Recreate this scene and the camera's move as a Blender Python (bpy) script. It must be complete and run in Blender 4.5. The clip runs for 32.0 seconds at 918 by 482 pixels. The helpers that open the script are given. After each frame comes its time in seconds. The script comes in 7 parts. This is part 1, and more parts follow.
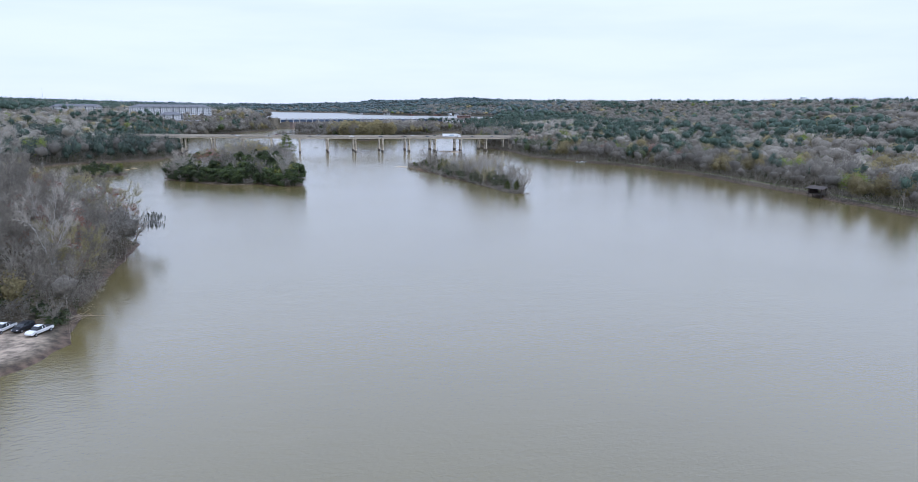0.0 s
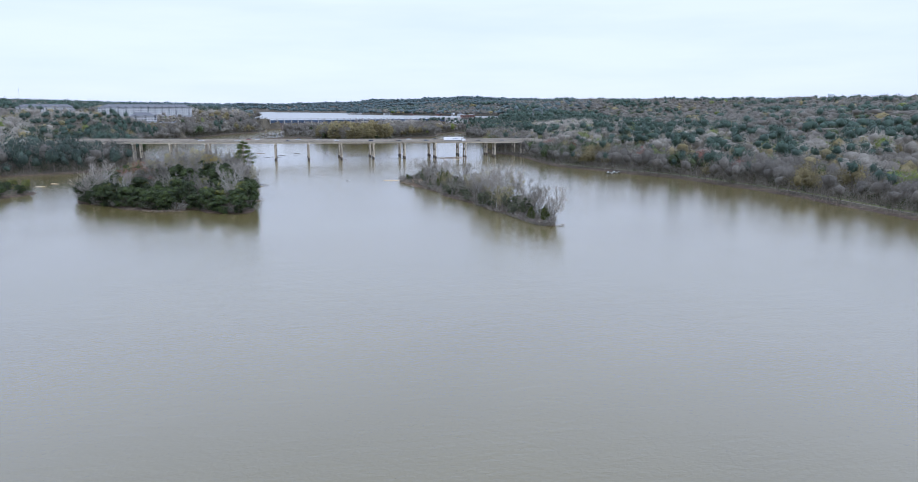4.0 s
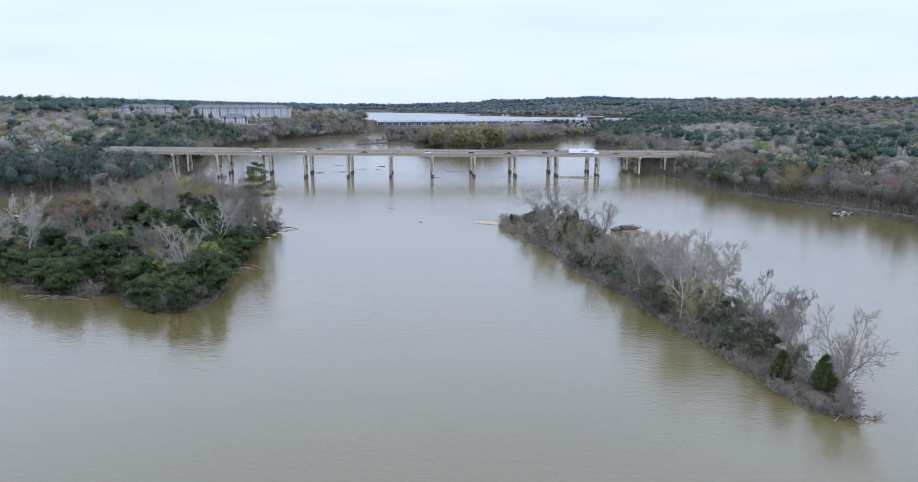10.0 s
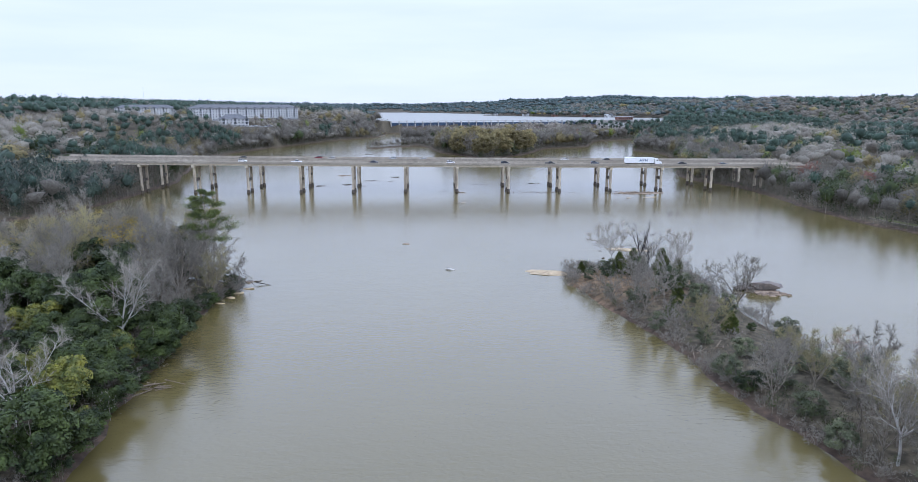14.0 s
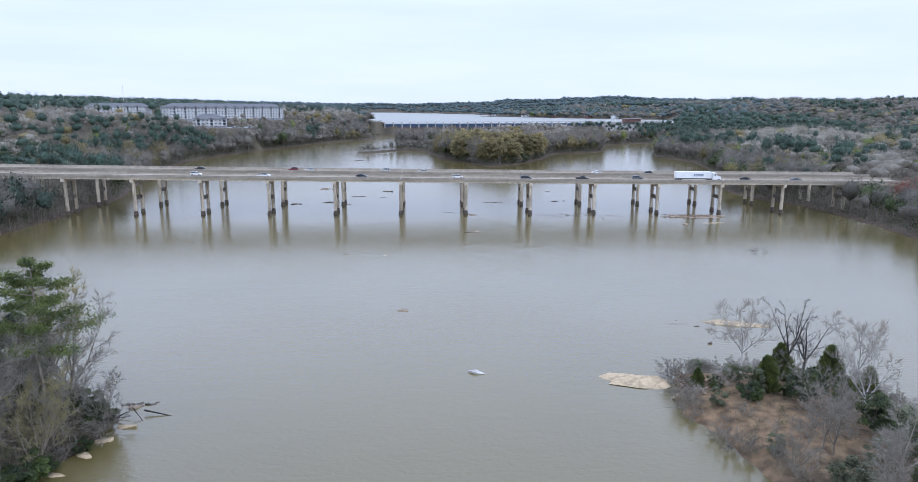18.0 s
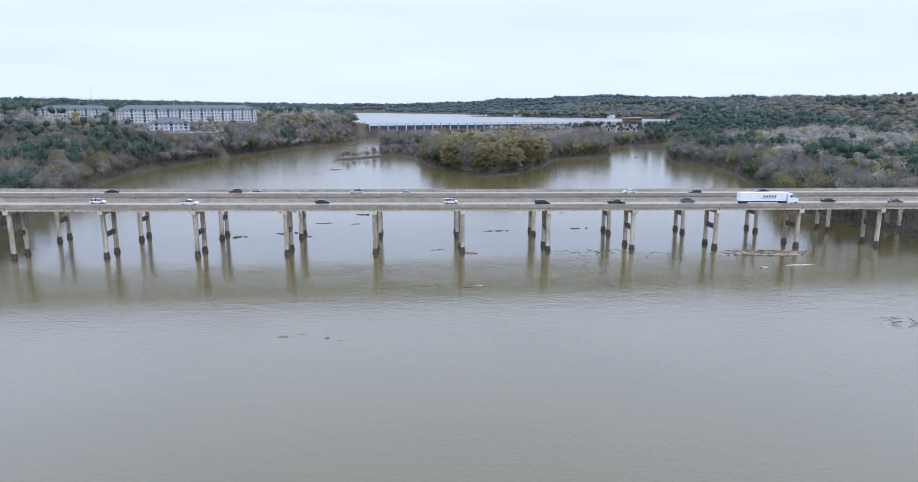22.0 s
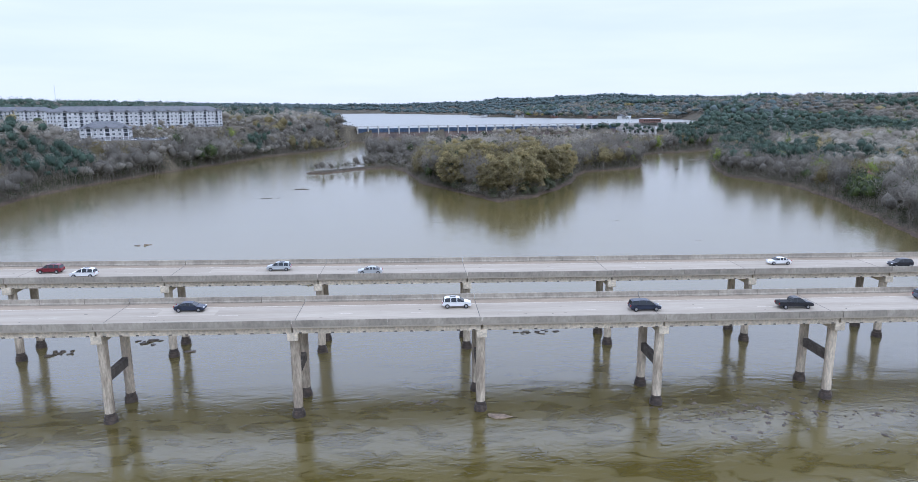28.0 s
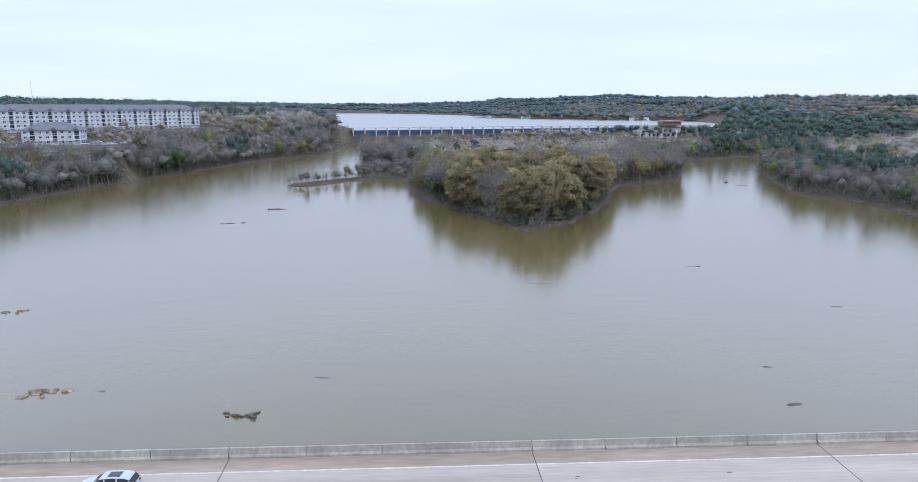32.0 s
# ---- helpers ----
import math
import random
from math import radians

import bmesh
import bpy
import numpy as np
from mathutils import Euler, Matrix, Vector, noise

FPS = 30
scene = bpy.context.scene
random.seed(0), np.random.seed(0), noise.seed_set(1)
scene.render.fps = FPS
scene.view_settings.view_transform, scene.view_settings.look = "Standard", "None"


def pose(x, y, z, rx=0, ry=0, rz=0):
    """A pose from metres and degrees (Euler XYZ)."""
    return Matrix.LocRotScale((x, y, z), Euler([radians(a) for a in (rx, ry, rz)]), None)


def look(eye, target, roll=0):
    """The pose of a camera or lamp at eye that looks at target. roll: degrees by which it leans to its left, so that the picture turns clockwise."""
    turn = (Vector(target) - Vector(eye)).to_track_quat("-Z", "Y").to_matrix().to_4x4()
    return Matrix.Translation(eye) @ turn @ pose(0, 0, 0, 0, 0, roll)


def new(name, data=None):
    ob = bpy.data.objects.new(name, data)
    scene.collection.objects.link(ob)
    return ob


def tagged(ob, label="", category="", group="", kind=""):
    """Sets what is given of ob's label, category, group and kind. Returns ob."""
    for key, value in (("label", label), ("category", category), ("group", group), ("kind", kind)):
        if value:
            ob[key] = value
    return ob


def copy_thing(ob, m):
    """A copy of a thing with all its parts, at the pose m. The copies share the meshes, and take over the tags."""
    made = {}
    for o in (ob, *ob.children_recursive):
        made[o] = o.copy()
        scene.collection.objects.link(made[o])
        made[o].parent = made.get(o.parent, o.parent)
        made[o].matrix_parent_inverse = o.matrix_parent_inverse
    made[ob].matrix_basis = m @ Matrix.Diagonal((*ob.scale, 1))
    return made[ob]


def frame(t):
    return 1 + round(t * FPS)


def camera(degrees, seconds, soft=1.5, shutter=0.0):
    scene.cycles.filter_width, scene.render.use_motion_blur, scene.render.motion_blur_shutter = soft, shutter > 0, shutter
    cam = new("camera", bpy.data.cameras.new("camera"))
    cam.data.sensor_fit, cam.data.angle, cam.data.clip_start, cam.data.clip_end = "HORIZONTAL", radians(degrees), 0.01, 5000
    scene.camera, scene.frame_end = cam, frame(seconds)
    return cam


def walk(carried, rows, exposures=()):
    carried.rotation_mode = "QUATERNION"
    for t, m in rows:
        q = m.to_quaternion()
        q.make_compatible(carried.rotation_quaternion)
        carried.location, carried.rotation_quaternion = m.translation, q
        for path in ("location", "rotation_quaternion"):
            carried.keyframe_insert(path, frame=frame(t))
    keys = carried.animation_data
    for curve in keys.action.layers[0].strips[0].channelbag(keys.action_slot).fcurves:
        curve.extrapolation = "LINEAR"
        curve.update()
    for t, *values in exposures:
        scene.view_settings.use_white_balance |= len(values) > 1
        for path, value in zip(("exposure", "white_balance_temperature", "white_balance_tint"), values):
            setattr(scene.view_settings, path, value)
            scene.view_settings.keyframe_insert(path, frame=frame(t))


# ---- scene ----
cam = camera(68.7, 32.0, soft=0.45)
PATH = [
    (0, (-67.29, -714.90, 47.25), (-43.42, -619.79, 27.64), 0.32),
    (0.5, (-64.16, -702.42, 47.13), (-40.51, -607.26, 27.49), 0.27),
    (1, (-61.03, -689.78, 47.03), (-37.42, -594.59, 27.47), 0.22),
    (2, (-54.66, -663.76, 46.83), (-31.33, -568.53, 27.17), 0.22),
    (3, (-48.28, -636.83, 46.69), (-25.07, -541.58, 26.99), 0.20),
    (3.5, (-45.11, -623.26, 46.65), (-21.88, -528.01, 26.94), 0.16),
    (5.5, (-32.11, -569.36, 46.71), (-8.33, -474.25, 27.00), -0.10),
    (6, (-29.24, -556.41, 46.77), (-5.68, -461.23, 27.10), -0.18),
    (7, (-23.25, -531.18, 46.93), (0.38, -436.02, 27.28), -0.19),
    (7.5, (-20.26, -518.40, 47.00), (3.58, -423.29, 27.32), -0.11),
    (8, (-17.42, -505.59, 47.07), (4.99, -410.14, 27.39), -0.01),
    (8.5, (-14.89, -492.85, 47.13), (0.55, -396.03, 27.46), 0.09),
    (9, (-12.77, -480.29, 47.16), (-3.86, -382.65, 27.51), 0.15),
    (9.5, (-11.21, -468.01, 47.15), (-4.33, -370.21, 27.47), 0.16),
    (10, (-10.19, -456.07, 47.12), (-4.13, -358.21, 27.42), 0.14),
    (11, (-9.60, -433.13, 47.00), (-4.63, -335.21, 27.29), 0.07),
    (12, (-10.42, -411.29, 46.85), (-6.00, -313.36, 27.14), 0.04),
    (13, (-12.05, -390.31, 46.74), (-8.03, -292.36, 27.01), 0.02),
    (14, (-13.63, -369.77, 46.71), (-9.72, -271.82, 26.98), 0.01),
    (14.5, (-14.40, -359.72, 46.71), (-10.60, -261.76, 26.98), 0.02),
    (16.5, (-17.09, -321.01, 46.74), (-13.45, -223.04, 27.03), 0.15),
    (17, (-17.25, -311.59, 46.72), (-13.64, -213.62, 26.99), 0.18),
    (17.5, (-17.30, -302.15, 46.69), (-13.67, -204.18, 26.99), 0.24),
    (18, (-17.31, -292.82, 46.66), (-12.50, -194.89, 26.96), 0.29),
    (18.5, (-17.28, -283.54, 46.66), (-12.13, -185.64, 26.96), 0.30),
    (19, (-17.15, -274.26, 46.70), (-11.61, -176.38, 27.00), 0.27),
    (20, (-16.51, -255.19, 46.88), (-10.70, -157.32, 27.20), 0.14),
    (21, (-16.04, -235.76, 47.10), (-9.84, -137.93, 27.33), -0.02),
    (22, (-14.85, -216.53, 47.29), (-8.63, -118.69, 27.54), -0.09),
    (23, (-13.67, -197.03, 47.44), (-7.38, -99.19, 27.72), -0.12),
    (24, (-12.58, -177.33, 47.54), (-6.16, -79.51, 27.77), -0.14),
    (25, (-10.94, -157.41, 47.53), (-4.63, -59.59, 27.77), -0.15),
    (25.5, (-10.19, -147.84, 47.52), (-3.74, -50.03, 27.74), -0.16),
    (27.5, (-9.77, -108.87, 47.45), (-3.36, -11.05, 27.69), -0.29),
    (28, (-9.90, -99.11, 47.43), (-3.39, -1.30, 27.68), -0.27),
    (29, (-10.04, -79.85, 47.43), (-3.43, 17.97, 27.74), -0.17),
    (30, (-10.06, -60.40, 47.42), (-3.46, 37.43, 27.78), -0.06),
    (31, (-10.84, -39.98, 47.48), (-4.11, 57.84, 27.82), 0.02),
    (32, (-11.01, -20.15, 47.63), (-4.41, 77.66, 27.88), 0.05),
]
walk(cam, [(t, look(eye, target, roll)) for t, eye, target, roll in PATH], [(0.0, 0.06, 5210, 8.9), (32.0, 0.06, 5210, 8.9)])

# ---- sky and sun: bright, even overcast ----
world = bpy.data.worlds.new("world")
scene.world = world
world.use_nodes = True
wn, wl = world.node_tree.nodes, world.node_tree.links
wn.clear()
w_out = wn.new("ShaderNodeOutputWorld")
w_bg = wn.new("ShaderNodeBackground")
w_sky = wn.new("ShaderNodeTexSky")
w_sky.sky_type, w_sky.sun_disc = "NISHITA", False
w_sky.sun_elevation, w_sky.sun_rotation = radians(48), radians(150)
w_dim = wn.new("ShaderNodeVectorMath")
w_dim.operation = "SCALE"
w_dim.inputs["Scale"].default_value = 0.09
w_tc = wn.new("ShaderNodeTexCoord")
w_map = wn.new("ShaderNodeMapping")
w_map.inputs["Scale"].default_value = (2.2, 2.2, 16.0)
w_noise = wn.new("ShaderNodeTexNoise")
w_noise.inputs["Scale"].default_value, w_noise.inputs["Detail"].default_value = 1.6, 6.0
w_ramp = wn.new("ShaderNodeValToRGB")
w_ramp.color_ramp.elements[0].position, w_ramp.color_ramp.elements[0].color = 0.30, (0.902, 0.889, 0.985, 1)
w_ramp.color_ramp.elements[1].position, w_ramp.color_ramp.elements[1].color = 0.62, (0.985, 0.95, 0.992, 1)
w_mix = wn.new("ShaderNodeMix")
w_mix.data_type = "RGBA"
w_mix.inputs["Factor"].default_value = 0.9
wl.new(w_sky.outputs["Color"], w_dim.inputs[0])
wl.new(w_tc.outputs["Generated"], w_map.inputs["Vector"])
wl.new(w_map.outputs["Vector"], w_noise.inputs["Vector"])
wl.new(w_noise.outputs["Fac"], w_ramp.inputs["Fac"])
wl.new(w_dim.outputs["Vector"], w_mix.inputs["A"])
wl.new(w_ramp.outputs["Color"], w_mix.inputs["B"])
w_sep = wn.new("ShaderNodeSeparateXYZ")
w_rise = wn.new("ShaderNodeMapRange")  # an overcast sky is brighter overhead than at the horizon
w_rise.inputs["From Min"].default_value, w_rise.inputs["From Max"].default_value = 0.135, 0.32
w_rise.inputs["To Min"].default_value, w_rise.inputs["To Max"].default_value = 1.0, 1.68
wl.new(w_tc.outputs["Generated"], w_sep.inputs["Vector"])
wl.new(w_sep.outputs["Z"], w_rise.inputs["Value"])
wl.new(w_rise.outputs["Result"], w_bg.inputs["Strength"])
w_tint = wn.new("ShaderNodeMix")  # and cooler
w_tint.data_type, w_tint.blend_type = "RGBA", "MULTIPLY"
w_tint.inputs["B"].default_value = (0.975, 0.99, 1.025, 1)
w_high = wn.new("ShaderNodeMapRange")
w_high.inputs["From Min"].default_value, w_high.inputs["From Max"].default_value = 0.14, 0.5
wl.new(w_sep.outputs["Z"], w_high.inputs["Value"])
wl.new(w_high.outputs["Result"], w_tint.inputs["Factor"])
wl.new(w_mix.outputs["Result"], w_tint.inputs["A"])
wl.new(w_tint.outputs["Result"], w_bg.inputs["Color"])
wl.new(w_bg.outputs["Background"], w_out.inputs["Surface"])
sun = new("sun", bpy.data.lights.new("sun", "SUN"))
sun.data.energy, sun.data.angle, sun.data.color = 0.7, radians(25), (1.0, 0.96, 0.9)
sun.matrix_world = look((200, -500, 600), (0, 0, 0))


# ---- materials ----
def mat(name, base, second=None, scale=1.0, rough=0.8, metal=0.0, bump=0.0, fine=None, island=0.0, coords="Object", stretch=(1, 1, 1), ior=1.45, spread=(0.35, 0.65), grain=(0.72, 1.25)):
    """A material with two tones mixed by coarse noise, finer grain, and optional bump and per-piece variation."""
    m = bpy.data.materials.new(name)
    m.use_nodes = True
    n, l = m.node_tree.nodes, m.node_tree.links
    b = n["Principled BSDF"]
    b.inputs["Roughness"].default_value, b.inputs["Metallic"].default_value = rough, metal
    b.inputs["IOR"].default_value = ior
    second = second or tuple(c * 0.72 for c in base)
    tc = n.new("ShaderNodeTexCoord")
    mp = n.new("ShaderNodeMapping")
    mp.inputs["Scale"].default_value = stretch
    l.new(tc.outputs[coords], mp.inputs["Vector"])
    no = n.new("ShaderNodeTexNoise")
    no.inputs["Scale"].default_value, no.inputs["Detail"].default_value = scale, 5.0
    l.new(mp.outputs["Vector"], no.inputs["Vector"])
    ra = n.new("ShaderNodeValToRGB")
    ra.color_ramp.elements[0].position, ra.color_ramp.elements[0].color = spread[0], (*second, 1)
    ra.color_ramp.elements[1].position, ra.color_ramp.elements[1].color = spread[1], (*base, 1)
    l.new(no.outputs["Fac"], ra.inputs["Fac"])
    out = ra.outputs["Color"]
    if fine:
        nf = n.new("ShaderNodeTexNoise")
        nf.inputs["Scale"].default_value, nf.inputs["Detail"].default_value = fine, 3.0
        l.new(mp.outputs["Vector"], nf.inputs["Vector"])
        mr = n.new("ShaderNodeMapRange")
        mr.inputs["From Min"].default_value, mr.inputs["From Max"].default_value = 0.3, 0.7
        mr.inputs["To Min"].default_value, mr.inputs["To Max"].default_value = grain
        l.new(nf.outputs["Fac"], mr.inputs["Value"])
        vm = n.new("ShaderNodeVectorMath")
        vm.operation = "SCALE"
        l.new(out, vm.inputs[0])
        l.new(mr.outputs["Result"], vm.inputs["Scale"])
        out = vm.outputs["Vector"]
    if island:
        src = n.new("ShaderNodeObjectInfo")
        mr2 = n.new("ShaderNodeMapRange")
        mr2.inputs["To Min"].default_value, mr2.inputs["To Max"].default_value = 1 - island, 1 + island
        l.new(src.outputs["Random"], mr2.inputs["Value"])
        tone = n.new("ShaderNodeAttribute")  # each tree of a joined wood has a tone of its own
        tone.attribute_name = "tone"
        mul = n.new("ShaderNodeMath")
        mul.operation = "MULTIPLY_ADD"
        mul.inputs[1].default_value = 0.2
        l.new(tone.outputs["Fac"], mul.inputs[0])
        l.new(mr2.outputs["Result"], mul.inputs[2])
        vm2 = n.new("ShaderNodeVectorMath")
        vm2.operation = "SCALE"
        l.new(out, vm2.inputs[0])
        l.new(mul.outputs["Value"], vm2.inputs["Scale"])
        out = vm2.outputs["Vector"]
    l.new(out, b.inputs["Base Color"])
    if bump:
        bp = n.new("ShaderNodeBump")
        bp.inputs["Strength"].default_value, bp.inputs["Distance"].default_value = bump, 0.1
        l.new(no.outputs["Fac"], bp.inputs["Height"])
        l.new(bp.outputs["Normal"], b.inputs["Normal"])
    return m


M = {}
M["concrete"] = mat("concrete", (0.66, 0.575, 0.44), (0.52, 0.45, 0.34), 0.35, 0.85, bump=0.1, fine=2.5, island=0.08, coords="Object")
M["column"] = mat("column_concrete", (0.57, 0.49, 0.37), (0.33, 0.275, 0.205), 0.5, 0.85, bump=0.1, fine=3.0, island=0.06, stretch=(1.5, 1.5, 0.35), spread=(0.38, 0.56))
M["wet"] = mat("wet_stained_concrete", (0.11, 0.085, 0.065), (0.055, 0.045, 0.04), 1.2, 0.5, fine=4.0)
# much darker than the columns; used for struts and notch plates
M["strut"] = mat("dark_concrete", (0.17, 0.145, 0.12), (0.07, 0.06, 0.05), 0.6, 0.85, fine=2.0)
M["parapet"] = mat("weathered_parapet_concrete", (0.36, 0.32, 0.255), (0.26, 0.23, 0.185), 0.55, 0.9, island=0.09, stretch=(0.8, 1, 0.5), fine=3.0, grain=(0.82, 1.14))
M["road"] = mat("pale_road_concrete", (0.41, 0.358, 0.285), (0.34, 0.293, 0.228), 0.25, 0.85, island=0.05, stretch=(0.12, 1.6, 1), fine=3.0, grain=(0.9, 1.08))
M["patch"] = mat("newer_pale_concrete_patch", (0.435, 0.38, 0.305), (0.37, 0.32, 0.25), 0.5, 0.85, stretch=(0.2, 1.6, 1))
M["tar"] = mat("black_tar_spot", (0.06, 0.058, 0.055), (0.04, 0.04, 0.04), 2.0, 0.8)
M["shoulder"] = mat("tan_road_shoulder", (0.34, 0.275, 0.20), (0.275, 0.22, 0.16), 0.3, 0.9, stretch=(0.2, 1, 1), fine=2.0, grain=(0.85, 1.12))
M["paint"] = mat("white_road_paint", (0.60, 0.54, 0.45), (0.42, 0.37, 0.30), 1.5, 0.7)
M["joint"] = mat("dark_joint_rubber", (0.10, 0.095, 0.09), (0.06, 0.058, 0.055), 2.0, 0.8)
M["bark"] = mat("grey_brown_bark", (0.30, 0.26, 0.205), (0.16, 0.135, 0.105), 1.2, 0.9, bump=0.2, island=0.2)
M["pale_bark"] = mat("pale_mottled_sycamore_bark", (0.57, 0.55, 0.51), (0.36, 0.335, 0.30), 0.8, 0.85, island=0.06)
M["dark_bark"] = mat("dark_dead_bark", (0.07, 0.06, 0.055), (0.035, 0.03, 0.03), 1.0, 0.9)
M["twig"] = mat("grey_bare_twigs", (0.37, 0.343, 0.286), (0.258, 0.236, 0.196), 0.11, 0.9, island=0.28, fine=1.5, grain=(0.66, 1.3))
M["pale_twig"] = mat("pale_grey_twigs", (0.52, 0.47, 0.395), (0.33, 0.295, 0.24), 0.12, 0.9, island=0.1)
M["brown_twig"] = mat("reddish_brown_twigs", (0.335, 0.305, 0.25), (0.225, 0.203, 0.165), 0.11, 0.9, island=0.25, fine=1.5, grain=(0.66, 1.3))
M["red_bud"] = mat("red_maple_buds", (0.33, 0.155, 0.115), (0.24, 0.12, 0.09), 0.2, 0.85, island=0.2)
M["olive"] = mat("olive_spring_buds", (0.41, 0.345, 0.165), (0.27, 0.23, 0.115), 0.15, 0.8, island=0.35, fine=1.5, grain=(0.5, 1.45))
M["yellow"] = mat("yellow_spring_catkins", (0.44, 0.34, 0.085), (0.30, 0.24, 0.07), 0.2, 0.8, fine=1.0, island=0.15)
M["fresh"] = mat("fresh_green_leaves", (0.25, 0.29, 0.06), (0.16, 0.20, 0.045), 0.15, 0.75, fine=1.0, island=0.2)
M["evergreen"] = mat("dark_glossy_evergreen_leaves", (0.078, 0.104, 0.021), (0.017, 0.027, 0.008), 0.45, 0.7, fine=1.6, island=0.3, spread=(0.36, 0.68))
M["dark_evergreen"] = mat("blackish_green_evergreen_leaves", (0.07, 0.098, 0.068), (0.032, 0.047, 0.036), 0.12, 0.85, island=0.2, fine=1.5, grain=(0.66, 1.3))
M["light_evergreen"] = mat("yellowish_evergreen_leaves", (0.22, 0.21, 0.028), (0.055, 0.075, 0.018), 0.6, 0.6, fine=1.3, island=0.2)
M["pine"] = mat("dark_pine_needles", (0.078, 0.122, 0.082), (0.046, 0.074, 0.054), 0.2, 0.75, island=0.2, fine=1.5, grain=(0.66, 1.3))
M["cedar"] = mat("olive_cedar_foliage", (0.135, 0.155, 0.036), (0.05, 0.07, 0.02), 0.8, 0.75, fine=2.0, island=0.15)
M["greygreen"] = mat("grey_green_privet_leaves", (0.155, 0.165, 0.085), (0.06, 0.068, 0.035), 0.4, 0.75, fine=1.4, island=0.25)
M["haze"] = mat("grey_twigs_with_olive_buds", (0.41, 0.36, 0.18), (0.28, 0.25, 0.13), 0.14, 0.9, island=0.2)
# the farthest woods: distance haze is put into the base colour
M["hazed_wood"] = mat("distant_woods_haze_in_colour", (0.098, 0.124, 0.120), (0.066, 0.096, 0.095), 0.012, 0.95, fine=0.25, grain=(0.75, 1.2), island=0.0, spread=(0.42, 0.58))
# undergrowth coloured darker so the gaps between crowns look shaded
M["thicket"] = mat("thicket_darkened_as_shade", (0.15, 0.13, 0.09), (0.08, 0.068, 0.048), 0.2, 0.95, fine=1.8, grain=(0.45, 1.5), island=0.1)
M["moss"] = mat("grey_hanging_moss", (0.10, 0.10, 0.09), (0.055, 0.057, 0.05), 0.8, 0.95)
M["shore"] = mat("dark_tangled_shore_brush", (0.165, 0.145, 0.096), (0.085, 0.072, 0.048), 0.5, 0.95, fine=1.5, grain=(0.5, 1.45), island=0.1)
M["brush"] = mat("dead_brush_and_driftwood", (0.28, 0.225, 0.165), (0.15, 0.115, 0.08), 0.7, 0.95)
M["rock"] = mat("tan_river_rock", (0.36, 0.275, 0.20), (0.19, 0.145, 0.105), 0.5, 0.85, bump=0.4, fine=2.0, island=0.15)
M["dark_rock"] = mat("dark_wet_rock", (0.15, 0.118, 0.092), (0.06, 0.05, 0.042), 0.9, 0.6, bump=0.4, island=0.25)
M["white_rock"] = mat("whitened_rock", (0.6, 0.58, 0.54), (0.28, 0.26, 0.23), 1.2, 0.85, bump=0.4)
M["slab"] = mat("pale_tan_granite_slab", (0.44, 0.345, 0.215), (0.30, 0.23, 0.145), 0.5, 0.85, bump=0.6, fine=1.6, spread=(0.32, 0.5))


def let_light_through(m, share):
    """Thin leaves and sprays of twigs pass part of the light on."""
    n, l = m.node_tree.nodes, m.node_tree.links
    b, out = n["Principled BSDF"], n["Material Output"]
    tr = n.new("ShaderNodeBsdfTranslucent")
    l.new(b.inputs["Base Color"].links[0].from_socket, tr.inputs["Color"])
    mx = n.new("ShaderNodeMixShader")
    mx.inputs["Fac"].default_value = share
    l.new(b.outputs["BSDF"], mx.inputs[1])
    l.new(tr.outputs["BSDF"], mx.inputs[2])
    l.new(mx.outputs["Shader"], out.inputs["Surface"])


for key in ("twig", "pale_twig", "brown_twig", "red_bud", "olive", "yellow", "fresh", "haze"):
    let_light_through(M[key], 0.55)
for key in ("light_evergreen", "evergreen", "cedar", "pine"):
    let_light_through(M[key], 0.08)


